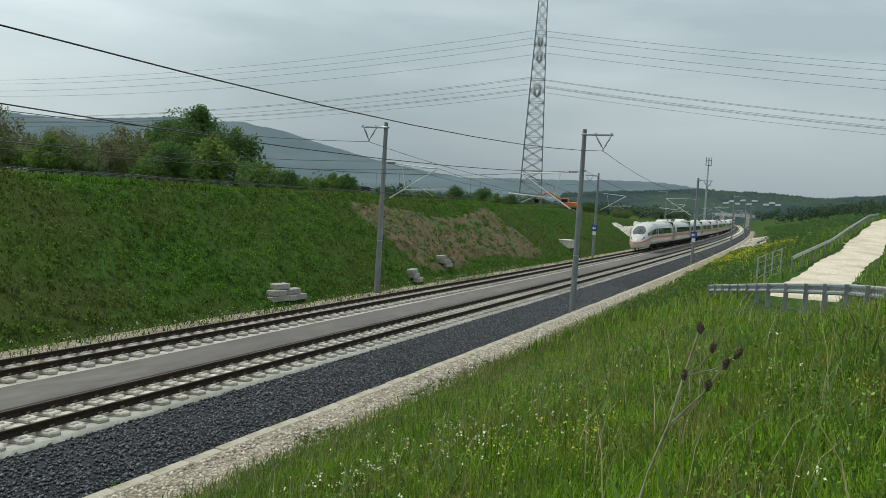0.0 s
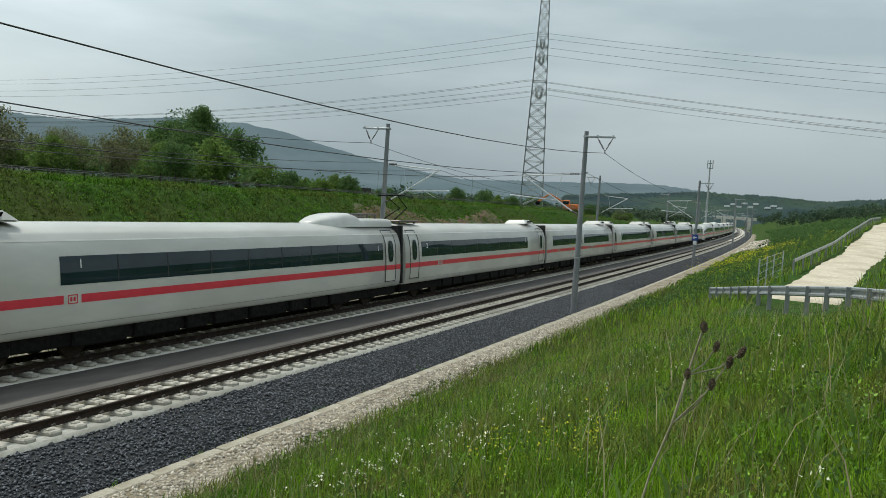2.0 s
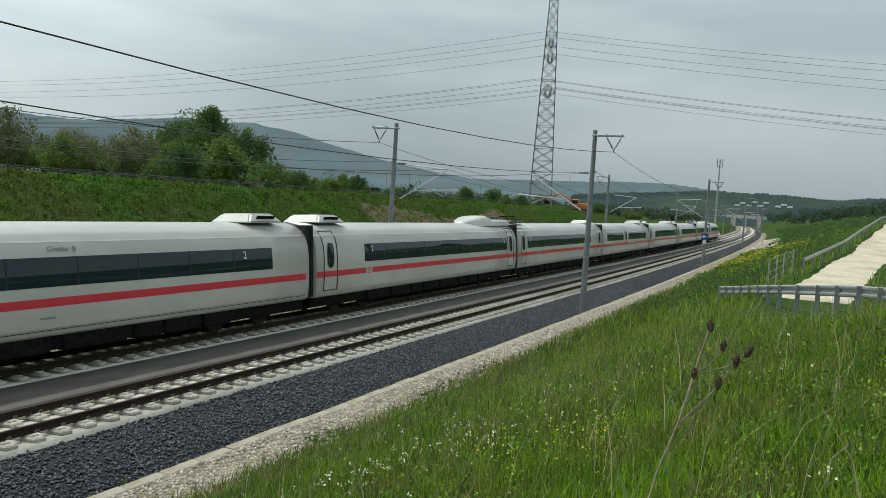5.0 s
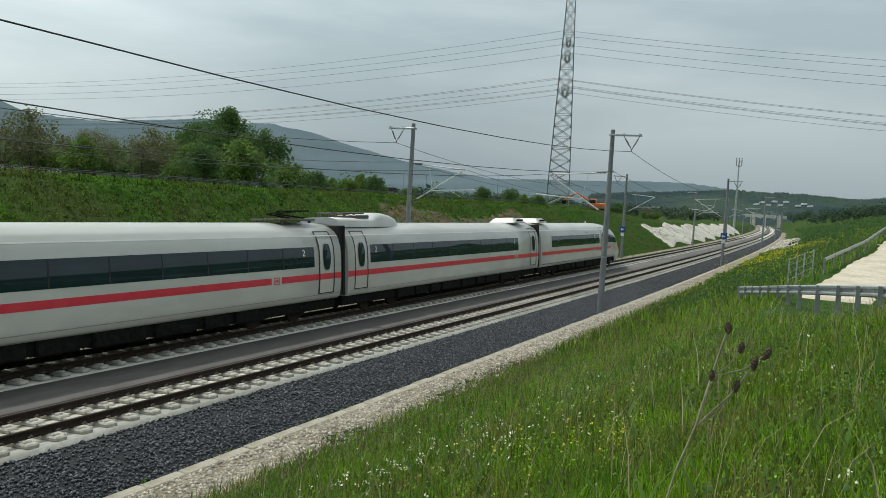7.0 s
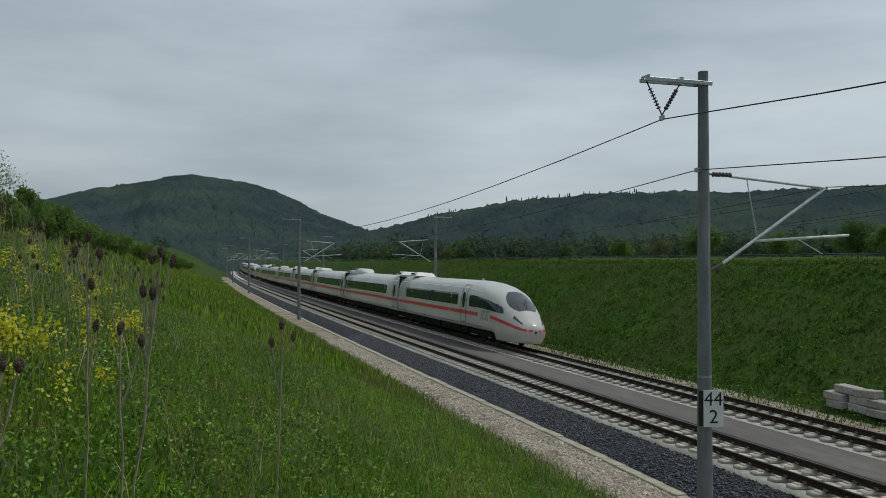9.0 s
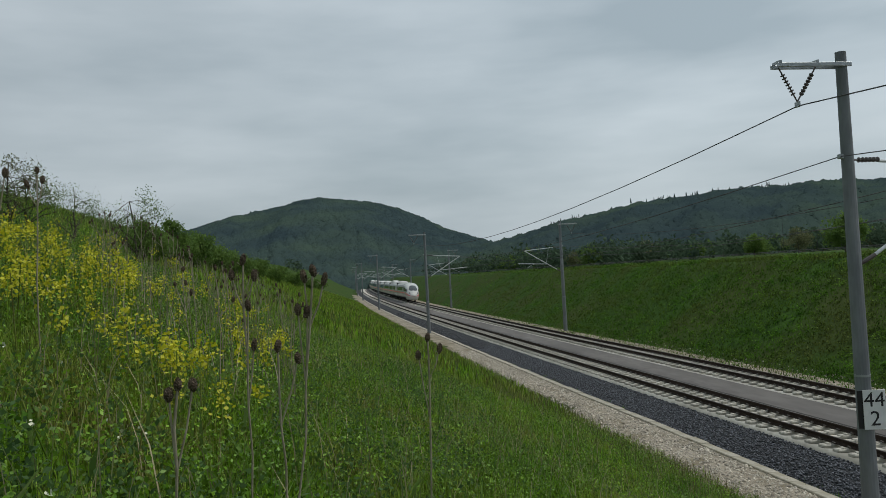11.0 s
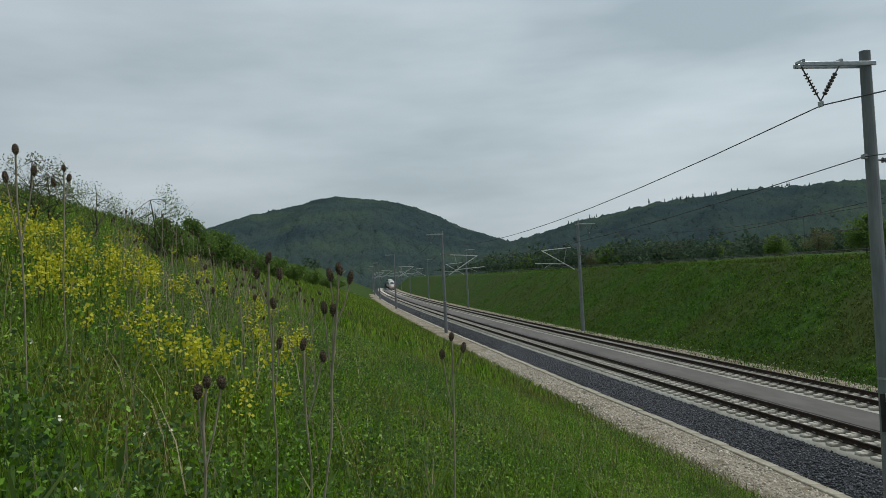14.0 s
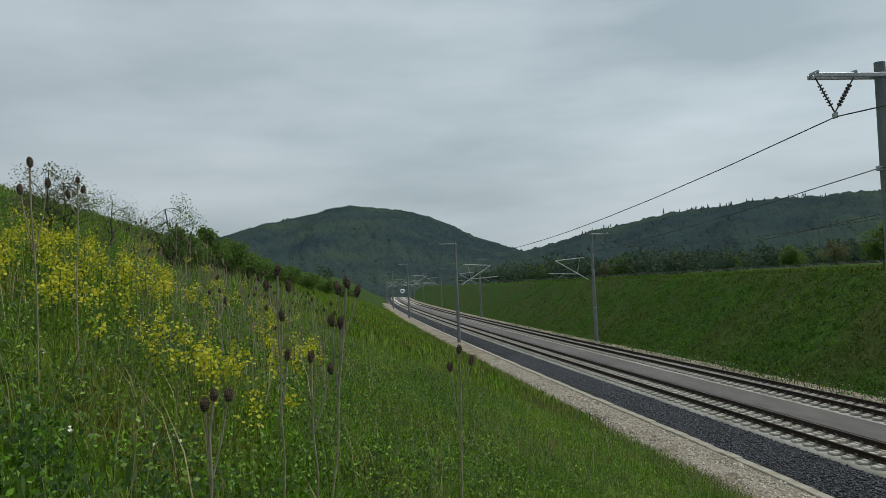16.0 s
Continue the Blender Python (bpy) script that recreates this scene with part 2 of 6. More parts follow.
# Forest green shifted to blue: the haze before the hills is painted in.
M_WOOD_HAZE = mat("forest_canopy", (0.046, 0.071, 0.080), (0.064, 0.096, 0.097), 0.03, 1.0, c3=(0.080, 0.118, 0.090), scale3=0.012, spec=0.0, vary=0.16, trans=0.3)
M_FIR = mat("dark_fir_canopy", (0.026, 0.044, 0.042), (0.036, 0.056, 0.050), 0.07, 0.95, spec=0.02, vary=0.2)
# Distance haze is put into the colour: pale blue-grey over wooded hills.
M_HAZE = mat("haze_tinted_hill", (0.112, 0.152, 0.170), (0.138, 0.178, 0.195), 0.004, 1.0, spec=0.0, c3=(0.098, 0.134, 0.150), scale3=0.0015)
# Leaf green dulled for far groves, with haze mixed into the colour.
M_HAZE2 = mat("haze_tinted_wood", (0.060, 0.096, 0.064), (0.092, 0.132, 0.080), 0.02, 1.0, spec=0.0, vary=0.3, trans=0.35)
M_HOUSE = mat("render_wall", (0.55, 0.54, 0.5), (0.65, 0.64, 0.6), 0.5, 0.9)
M_TILE = mat("roof_tiles", (0.25, 0.12, 0.08), (0.33, 0.17, 0.11), 1.0, 0.9)

# ---- plan of the line: one wide curve, rails level ----
RAD, DC = 5617.0, 17.57
CANT = -math.degrees(math.atan(0.104 / 1.5))
TRK = (-2.30, 2.30)


def at(s, o, z=0.0):
    th = s / RAD
    return ((RAD - o) * math.sin(th), DC + RAD - (RAD - o) * math.cos(th), z)


def at_np(s, o):
    th = s / RAD
    return (RAD - o) * np.sin(th), DC + RAD - (RAD - o) * np.cos(th)


def so_np(x, y):
    yy = DC + RAD - y
    return RAD * np.arctan2(x, yy), RAD - np.hypot(x, yy)


def line_pose(s, o, z=0.0, turn=0.0):
    return Matrix.Translation(at(s, o, z)) @ Matrix.Rotation(s / RAD + radians(turn), 4, "Z")


def smooth(a, b, v):
    u = np.clip((v - a) / (b - a), 0, 1)
    return u * u * (3 - 2 * u)


def wob(x, y):
    return 0.5 * np.sin(x * 0.37 + 1.3 * np.sin(y * 0.23)) * np.sin(y * 0.31 + 0.7) + 0.5 * np.sin(x * 0.13 - y * 0.19 + 2.0)


def road_o(s):
    return np.interp(s, [24, 42, 61, 100, 150, 260], [-16.8, -18.2, -20.9, -25.6, -32.5, -47.5])


def road_z(s):
    return np.interp(s, [24, 30, 42, 61, 72, 100, 150, 260], [2.5, 2.35, 2.6, 3.55, 4.25, 5.7, 7.0, 8.5])


def kerb_shift(s):
    return -0.72 * smooth(-28, 2, np.asarray(s, float))


def kerb_o(s):
    return -5.34 + kerb_shift(s)


def height(s, o):
    """Height of the ground at station s, offset o from the line between the tracks."""
    s, o = np.broadcast_arrays(np.asarray(s, float), np.asarray(o, float))
    bed = -0.62
    crest = 5.05 - 2.2 * smooth(105, 200, s) - 1.2 * smooth(220, 420, s)
    far = bed + np.clip(o - 6.1, 0, None) * 0.63
    top = crest + 0.012 * np.clip(o - 30, 0, 700) * (1 - 0.75 * smooth(60, 200, s)) + 0.35 * wob(s * 0.3, o * 0.2) * smooth(20, 60, o)
    far = np.where(far < top, far, top)
    far = far + 0.10 * wob(s * 1.7, o * 2.1) * smooth(6.4, 8.5, o)
    strip = np.where(o > kerb_o(s) - 0.05, bed - 0.15, -0.42 - 0.07 * (o + 7.7))
    ga = np.interp(o, [-900, -200, -70, -40, -26, -17.5, -7.7], [30, 26, 18.5, 13.3, 7.9, 3.62, -0.42])
    ga = np.where(o > -7.7, strip, ga)
    rz, ro = road_z(s), road_o(s)
    gb = np.where(o > -7.7, strip, 0)
    e0 = ro + 1.9
    mid = -0.42 + (rz + 0.42) * np.clip((-7.7 - o) / (-7.7 - e0), 0, 1) ** 1.15
    gb = np.where(o <= -7.7, mid, gb)
    gb = np.where(o < ro - 1.9, rz + 0.16 * np.clip(ro - 1.9 - o, 0, 22) + 0.02 * np.clip(ro - 23.9 - o, 0, 400), gb)
    near = ga + (gb - ga) * smooth(9, 30, s)
    near = near + 0.08 * wob(s * 2.0, o * 2.3) * smooth(8.2, 10.5, -o) * (1 - smooth(9, 30, s) * (np.abs(o - ro) < 2.2))
    return np.where(o > 0, far, near)


def ground(x, y):
    s, o = so_np(np.asarray(x, float), np.asarray(y, float))
    return height(s, o)


# ---- mesh helpers ----
def mesh_np(name, verts, faces, material, smooth_on=False):
    """A mesh from arrays; all faces have the same number of corners."""
    me = bpy.data.meshes.new(name)
    verts, faces = np.asarray(verts, np.float32), np.asarray(faces, np.int32)
    k = faces.shape[1]
    me.vertices.add(len(verts))
    me.vertices.foreach_set("co", verts.ravel())
    me.loops.add(faces.size)
    me.loops.foreach_set("vertex_index", faces.ravel())
    me.polygons.add(len(faces))
    me.polygons.foreach_set("loop_start", np.arange(len(faces), dtype=np.int32) * k)
    if smooth_on:
        me.polygons.foreach_set("use_smooth", np.ones(len(faces), bool))
    me.update(calc_edges=True)
    me.materials.append(material)
    return me


def part(name, bm, material, parent=None, label=""):
    """Links a bmesh as one mesh object under a thing or part."""
    me = bpy.data.meshes.new(name)
    bm.normal_update()
    bm.to_mesh(me)
    bm.free()
    me.materials.append(material)
    ob = new(name, me)
    ob.parent = parent
    if label:
        tagged(ob, label)
    return ob


def box(bm, cx, cy, cz, sx, sy, sz, m=None, bevel=0.0):
    r = bmesh.ops.create_cube(bm, size=1.0, matrix=(m or Matrix()) @ Matrix.Translation((cx, cy, cz)) @ Matrix.Diagonal((sx, sy, sz, 1)))
    if bevel:
        ed = list({e for v in r["verts"] for e in v.link_edges})
        bmesh.ops.bevel(bm, geom=ed, offset=bevel, segments=1, affect="EDGES")
    return bm


def tube(bm, a, b, r1, r2=None, seg=8):
    """A round bar from a to b."""
    a, b = Vector(a), Vector(b)
    q = (b - a).to_track_quat("Z", "Y").to_matrix().to_4x4()
    bmesh.ops.create_cone(bm, cap_ends=True, segments=seg, radius1=r1, radius2=r1 if r2 is None else r2, depth=(b - a).length, matrix=Matrix.Translation((a + b) / 2) @ q)
    return bm


def bm_new():
    return bmesh.new()


def sweep(name, prof, s0, s1, step, material, parent=None, closed=True, shade=False):
    """A profile of (offset, height) carried along the line; a third entry lets the point follow the kerb."""
    n = max(2, int(round((s1 - s0) / step)) + 1)
    ss = np.linspace(s0, s1, n)
    k = len(prof)
    v = np.zeros((n, k, 3))
    for j, (o, z, *follow) in enumerate(prof):
        v[:, j, 0], v[:, j, 1] = at_np(ss, np.full(n, float(o)) + (kerb_shift(ss) if follow else 0.0))
        v[:, j, 2] = z
    idx = np.arange(n * k).reshape(n, k)
    jj = np.arange(k if closed else k - 1)
    j2 = (jj + 1) % k
    f = np.stack([idx[:-1][:, jj], idx[1:][:, jj], idx[1:][:, j2], idx[:-1][:, j2]], -1).reshape(-1, 4)
    ob = new(name, mesh_np(name, v.reshape(-1, 3), f, material, shade))
    ob.parent = parent
    return ob


# ---- ground: one sheet to the horizon ----
def build_ground():
    a = np.concatenate([np.arange(0, 60, 1.0), np.arange(60, 160, 3.0), np.arange(160, 400, 10.0), np.geomspace(400, 4200, 22)])
    ss = np.concatenate([-a[:0:-1], a])
    pos = np.concatenate([[5.0, 6.1], np.arange(6.6, 18, 0.6), np.arange(18, 40, 2.0), np.geomspace(40, 4200, 34)])
    neg = np.concatenate([[-0.0, -5.0, -5.2, -5.35, -5.5, -5.65, -5.8, -5.95, -6.1, -6.4, -7.0, -7.7], -np.arange(8.2, 28, 0.6), -np.arange(28, 60, 2.5), -np.geomspace(60, 4200, 26)])
    oo = np.sort(np.concatenate([neg, pos]))
    S, O = np.meshgrid(ss, oo, indexing="ij")
    X, Y = at_np(S, O)
    Z = height(S, O)
    n, k = S.shape
    idx = np.arange(n * k).reshape(n, k)
    f = np.stack([idx[:-1, :-1], idx[1:, :-1], idx[1:, 1:], idx[:-1, 1:]], -1).reshape(-1, 4)
    g = new("ground", mesh_np("ground", np.stack([X, Y, Z], -1).reshape(-1, 3), f, M_GRASS_FAR, True))
    tagged(g, "grassy cutting slopes and open meadow land", "ground", kind="structure")


build_ground()


# ---- the slab track ----
def rail_profile(o, z):
    p = [(-0.062, -0.172), (0.062, -0.172), (0.062, -0.160), (0.010, -0.135), (0.010, -0.045), (0.035, -0.036), (0.036, -0.008), (0.028, 0.0), (-0.028, 0.0), (-0.036, -0.008), (-0.035, -0.036), (-0.010, -0.045), (-0.010, -0.135), (-0.062, -0.160)]
    return [(o + a, z + b) for a, b in p]


def tie_mesh():
    """One sleeper: two bevelled concrete blocks with shoulders, canted with its track."""
    bm = bm_new()
    for side in (-0.75, 0.75):
        box(bm, 0, side, -0.25, 0.28, 0.82, 0.11, bevel=0.03)
        for sh in (-0.17, 0.17):
            box(bm, 0, side + sh * 1.12, -0.188, 0.18, 0.11, 0.06, bevel=0.02)
        box(bm, 0, side, -0.186, 0.17, 0.15, 0.03)
    box(bm, 0, 0, -0.262, 0.16, 0.70, 0.05, bevel=0.015)
    me = bpy.data.meshes.new("sleeper")
    bm.to_mesh(me)
    bm.free()
    me.materials.append(M_TIE)
    return me


def far_tie_mesh():
    """The same sleeper, plainer, for the distant track."""
    bm = bm_new()
    for side in (-0.75, 0.75):
        box(bm, 0, side, -0.25, 0.27, 0.80, 0.11)
    box(bm, 0, 0, -0.262, 0.16, 0.70, 0.05)
    me = bpy.data.meshes.new("sleeper")
    bm.to_mesh(me)
    bm.free()
    return me


def clip_mesh():
    bm = bm_new()
    for side in (-0.75, 0.75):
        for sh in (-0.105, 0.105):
            box(bm, 0, side + sh, -0.135, 0.11, 0.06, 0.035, bevel=0.012)
            box(bm, 0, side + sh * 1.25, -0.118, 0.035, 0.035, 0.05)
    me = bpy.data.meshes.new("rail_clips")
    bm.to_mesh(me)
    bm.free()
    me.materials.append(M_CLIP)
    return me


def tie_pose(s, o):
    return line_pose(s, o, 0.052) @ Matrix.Rotation(radians(CANT), 4, "X")


def repeat_joined(name, me, poses, material, parent):
    v0 = np.array([v.co[:] for v in me.vertices])
    tri = []
    for p in me.polygons:
        vs = list(p.vertices)
        for i in range(1, len(vs) - 1):
            tri.append((vs[0], vs[i], vs[i + 1]))
    tri = np.array(tri)
    vv, ff = [], []
    for i, m in enumerate(poses):
        a = np.array(m)
        vv.append(v0 @ a[:3, :3].T + a[:3, 3])
        ff.append(tri + i * len(v0))
    ob = new(name, mesh_np(name, np.concatenate(vv), np.concatenate(ff), material))
    ob.parent = parent
    return tagged(ob, kind="stuff")


def build_tracks():
    tie, clip = tie_mesh(), clip_mesh()
    for o, who in zip(TRK, ("track_near", "track_far")):
        tr = tagged(new(who), "slab track with rusty rails on pale concrete sleepers", "railway track", kind="structure")
        # the bed plate, tilted towards the inside of the curve
        k = 0.104 / 1.5
        out = 1.26 if o < 0 else 1.66
        sl = [(o - out, 0.052 + 1.38 * k - 0.30), (o + 1.38, 0.052 - 1.38 * k - 0.30), (o + 1.38, -0.66), (o - out, -0.66)]
        sweep("track_slab", sl, -760, 690, 6.0, M_CONC, tr)
        for off, z in ((-0.75, 0.104), (0.75, 0.0)):
            r = sweep("rail", rail_profile(o + off, z), -760, 690, 6.0, M_RAIL, tr)
            sweep("rail_head", [(o + off - 0.027, z + 0.001), (o + off + 0.027, z + 0.001), (o + off + 0.027, z + 0.004), (o + off - 0.027, z + 0.004)], -760, 690, 6.0, M_RAILTOP, r)
        st = np.arange(-48, 48.1, 0.65)
        for s in st:
            t = new("sleeper", tie)
            t.parent, t.matrix_basis = tr, tie_pose(s, o)
        far = [tie_pose(s, o) for s in np.concatenate([np.arange(-240, -48.2, 0.65), np.arange(48.6, 230, 0.65)])]
        repeat_joined("sleepers", far_tie_mesh(), far, M_TIE, tr)
        repeat_joined("rail_clips", clip, [tie_pose(s, o) for s in np.arange(-55, 70, 0.65)], M_CLIP, tr)


build_tracks()
tagged(sweep("middle_path", [(-0.93, -0.30), (-0.93, -0.165), (-0.90, -0.155), (0.62, -0.085), (0.63, -0.30)], -760, 690, 6.0, M_PATH), "grey concrete infill path between the two tracks", "path", kind="structure")
tagged(sweep("far_shoulder", [(3.69, -0.66), (3.69, -0.36), (5.2, -0.50), (6.3, -0.55), (6.3, -0.66)], -760, 690, 4.0, M_GRAVEL), "pale stony shoulder along the track", "shoulder", kind="structure")


# ---- ballast shoulder, kerb and gravel strip on the open side ----
def stones(name, region, count, lo, hi, material, seed, label):
    """Loose broken stones, each with its own facets."""
    rng = np.random.default_rng(seed)
    base = np.array([(1, 0, 0), (-1, 0, 0), (0, 1, 0), (0, -1, 0), (0, 0, 1), (0, 0, -1)], float)
    tri = np.array([(0, 2, 4), (2, 1, 4), (1, 3, 4), (3, 0, 4), (2, 0, 5), (1, 2, 5), (3, 1, 5), (0, 3, 5)])
    s, o, z = region(rng, count)
    x, y = at_np(s, o)
    sz = rng.uniform(lo, hi, count)
    v = base[None] * rng.uniform(0.6, 1.2, (count, 6, 3)) + rng.uniform(-0.28, 0.28, (count, 6, 3))
    v[:, :, 2] *= 0.75
    an = rng.uniform(0, 6.28, count)
    c, sn = np.cos(an), np.sin(an)
    vx = v[:, :, 0] * c[:, None] - v[:, :, 1] * sn[:, None]
    vy = v[:, :, 0] * sn[:, None] + v[:, :, 1] * c[:, None]
    w = np.stack([vx, vy, v[:, :, 2]], -1) * sz[:, None, None] + np.stack([x, y, z], -1)[:, None]
    f = tri[None] + (np.arange(count) * 6)[:, None, None]
    ob = new(name, mesh_np(name, w.reshape(-1, 3), f.reshape(-1, 3), material))
    return tagged(ob, label, "stones", kind="stuff")


def ballast_z(s, o):
    return -0.25 - 0.35 * np.clip((o + 3.57) / (kerb_o(s) + 0.18 + 3.57), 0, 1)


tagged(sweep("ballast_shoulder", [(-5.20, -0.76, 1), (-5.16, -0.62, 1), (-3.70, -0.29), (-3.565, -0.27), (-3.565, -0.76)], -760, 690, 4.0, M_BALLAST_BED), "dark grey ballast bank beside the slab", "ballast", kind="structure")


def reg_ballast(rng, n):
    s = np.where(rng.random(n) < 0.8, rng.uniform(-62, 62, n), rng.uniform(-130, 130, n))
    o = -3.58 + (kerb_o(s) + 0.14 + 3.58) * rng.random(n)
    return s, o, ballast_z(s, o) + rng.uniform(-0.02, 0.02, n)


stones("ballast_stones", reg_ballast, 62000, 0.028, 0.054, M_BALLAST, 3, "dark grey broken ballast stones on the bank")


def build_kerb():
    kb = tagged(new("drain_kerb"), "weathered concrete kerb stones along the ballast", "kerb", kind="structure")
    bm = box(bm_new(), 0, 0, -0.565, 0.975, 0.30, 0.17, bevel=0.02)
    me = bpy.data.meshes.new("kerb_stone")
    bm.to_mesh(me)
    bm.free()
    me.materials.append(M_KERB)
    rng = random.Random(5)
    for i in range(-70, 70):
        k = new("kerb_stone", me)
        k.parent = kb
        k.matrix_basis = line_pose(i * 1.0, float(kerb_o(i * 1.0)) + rng.uniform(-0.012, 0.012), rng.uniform(-0.02, 0.012), rng.uniform(-0.5, 0.5))
    for a, b in ((-760, -70.4), (69.6, 690)):
        sweep("kerb_run", [(-5.49, -0.68, 1), (-5.49, -0.50, 1), (-5.19, -0.50, 1), (-5.19, -0.68, 1)], a, b, 5.0, M_KERB, kb)


build_kerb()


def build_gravel():
    ss = np.concatenate([np.arange(-300, -70, 3.0), np.arange(-70, 90, 0.7), np.arange(90, 400, 3.0)])
    n, k = len(ss), 8
    rng = np.random.default_rng(8)
    edge = -7.6 - 0.4 * np.sin(ss * 0.21) - 0.3 * np.sin(ss * 0.63 + 1) + rng.uniform(-0.35, 0.35, n)
    v = np.zeros((n, k, 3))
    for j in range(k):
        inner = kerb_o(ss) - 0.14
        o = inner + (edge - inner) * j / (k - 1)
        v[:, j, 0], v[:, j, 1] = at_np(ss, o)
        v[:, j, 2] = height(ss, o) + 0.03 - 0.05 * (j == k - 1) + rng.uniform(-0.015, 0.015, n) * (j > 0)
    idx = np.arange(n * k).reshape(n, k)
    f = np.stack([idx[:-1, 1:], idx[1:, 1:], idx[1:, :-1], idx[:-1, :-1]], -1).reshape(-1, 4)
    tagged(new("gravel_strip", mesh_np("gravel_strip", v.reshape(-1, 3), f, M_GRAVEL, True)), "pale limestone gravel strip beside the kerb", "gravel", kind="structure")

    def reg(rng, m):
        s = rng.uniform(-60, 62, m)
        o = kerb_o(s) - 0.18 - (7.82 + kerb_o(s)) * rng.random(m) ** 1.1
        return s, o, height(s, o) + 0.03

    stones("limestone_stones", reg, 30000, 0.014, 0.075, M_GRAVEL_ST, 12, "loose pale limestone pieces on the gravel strip")

    def reg2(rng, m):
        s = rng.uniform(-60, 75, m)
        o = 4.6 + 2.0 * rng.random(m) ** 1.3
        return s, o, np.maximum(height(s, o), np.interp(o, [3.7, 5.2, 6.3], [-0.36, -0.50, -0.55])) + 0.01

    stones("shoulder_stones", reg2, 7000, 0.02, 0.06, M_GRAVEL_ST, 14, "loose pale stones at the foot of the bank")


build_gravel()


# ---- access road, road cut and crash barrier ----
def build_road():
    ss = np.arange(32.5, 260, 0.8)
    n, k = len(ss), 7
    v = np.zeros((n, k, 3))
    for j in range(k):
        o = road_o(ss) - 1.4 + 2.8 * j / (k - 1) + (0.14 * np.sin(ss * 0.4 + j) + 0.07 * np.sin(ss * 2.3 + 2 * j)) * (j in (0, k - 1))
        v[:, j, 0], v[:, j, 1] = at_np(ss, o)
        v[:, j, 2] = height(ss, o) + 0.05 + 0.03 * (1 - abs(j - 3) / 3) - 0.08 * (j in (0, k - 1)) - 0.4 * (ss < 33.0)
    idx = np.arange(n * k).reshape(n, k)
    f = np.stack([idx[:-1, :-1], idx[1:, :-1], idx[1:, 1:], idx[:-1, 1:]], -1).reshape(-1, 4)
    tagged(new("access_road", mesh_np("access_road", v.reshape(-1, 3), f, M_ROAD, True)), "pale unpaved gravel access road climbing the slope", "road", kind="structure")


build_road()


# ---- catenary masts ----
def mast_thing(side, km=False, blue=False):
    """A tapered concrete mast; side -1 stands on the camera's side of the line, +1 beyond it. Local +y points away from the camera."""
    q = -side
    th = new("catenary_mast")
    bm = bm_new()
    tube(bm, (0, 0, -1.0), (0, 0, 9.62), 0.185, 0.115, 16)
    part("pole", bm, M_MAST, th)
    part("pole_band", tube(bm_new(), (0, 0, 2.58), (0, 0, 2.63), 0.168, 0.168, 16), M_GALV, th)
    bm = bm_new()
    box(bm, 0.125, side * 0.72, 9.33, 0.05, 1.75, 0.09, bevel=0.008)
    box(bm, -0.125, side * 0.72, 9.33, 0.05, 1.75, 0.09, bevel=0.008)
    for yy in (side * 0.65, side * 1.52):
        box(bm, 0, yy, 9.40, 0.30, 0.05, 0.05)
    part("top_arm", bm, M_GALV, th)
    for a in (0.62, 1.50):
        bm = bm_new()
        tube(bm, (0, side * a, 9.30), (0, side * 1.10, 8.55), 0.018, seg=6)
        for k in range(7):
            f = 0.22 + 0.09 * k
            p, p2 = Vector((0, side * a, 9.30)).lerp(Vector((0, side * 1.10, 8.55)), f), Vector((0, side * a, 9.30)).lerp(Vector((0, side * 1.10, 8.55)), f + 0.035)
            tube(bm, p, p2, 0.055, 0.045, 8)
        part("insulator", bm, M_INSUL, th)
    part("wire_clamp", box(bm_new(), 0, side * 1.10, 8.49, 0.16, 0.05, 0.12, bevel=0.01), M_GALV, th)
    # swinging bracket over the track
    reach = q * 3.5
    bm = bm_new()
    tube(bm, (0, q * 0.75, 7.22), (0, reach + q * 0.05, 7.02), 0.034)
    tube(bm, (0, q * 0.45, 5.15), (0, reach, 7.02), 0.042)
    part("bracket_tube", bm, M_ALU, th)
    bm = bm_new()
    tube(bm, (0, q * 0.14, 7.26), (0, q * 0.80, 7.22), 0.02)
    for k in range(6):
        tube(bm, (0, q * (0.26 + 0.09 * k), 7.255), (0, q * (0.295 + 0.09 * k), 7.25), 0.062, 0.05, 8)
    part("bracket_insulator", bm, M_INSUL, th)
    part("foot_insulator", tube(bm_new(), (0, q * 0.14, 5.0), (0, q * 0.50, 5.18), 0.05), M_INSUL, th)
    bm = bm_new()
    tube(bm, (0, q * 1.45, 5.72), (0, q * 4.2, 5.88), 0.034)
    tube(bm, (0, q * 1.2, 7.15), (0, q * 1.5, 5.75), 0.012)
    tube(bm, (0, q * 2.6, 5.80), (0, q * 3.4, 5.42), 0.014)
    part("steady_arm", bm, M_ALU, th)
    part("return_wire_clamp", box(bm_new(), 0, -q * 0.16, 7.34, 0.10, 0.12, 0.10, bevel=0.01), M_GALV, th)
    return th


def plate_sign(parent, w, h, z, material, face_x, y=0.0):
    bm = box(bm_new(), face_x * 0.19, y, z, 0.015, w, h, bevel=0.004)
    return part("sign_plate", bm, material, parent)


def text_part(parent, body, size, m, material, name="lettering"):
    cu = bpy.data.curves.new(name, "FONT")
    cu.body, cu.size, cu.align_x, cu.align_y, cu.extrude = body, size, "CENTER", "CENTER", 0.002
    tmp = bpy.data.objects.new(name, cu)
    scene.collection.objects.link(tmp)
    me = bpy.data.meshes.new_from_object(tmp.evaluated_get(bpy.context.evaluated_depsgraph_get()))
    bpy.data.objects.remove(tmp)
    me.materials.clear()
    me.materials.append(material)
    ob = new(name, me)
    ob.parent, ob.matrix_basis = parent, m
    return ob


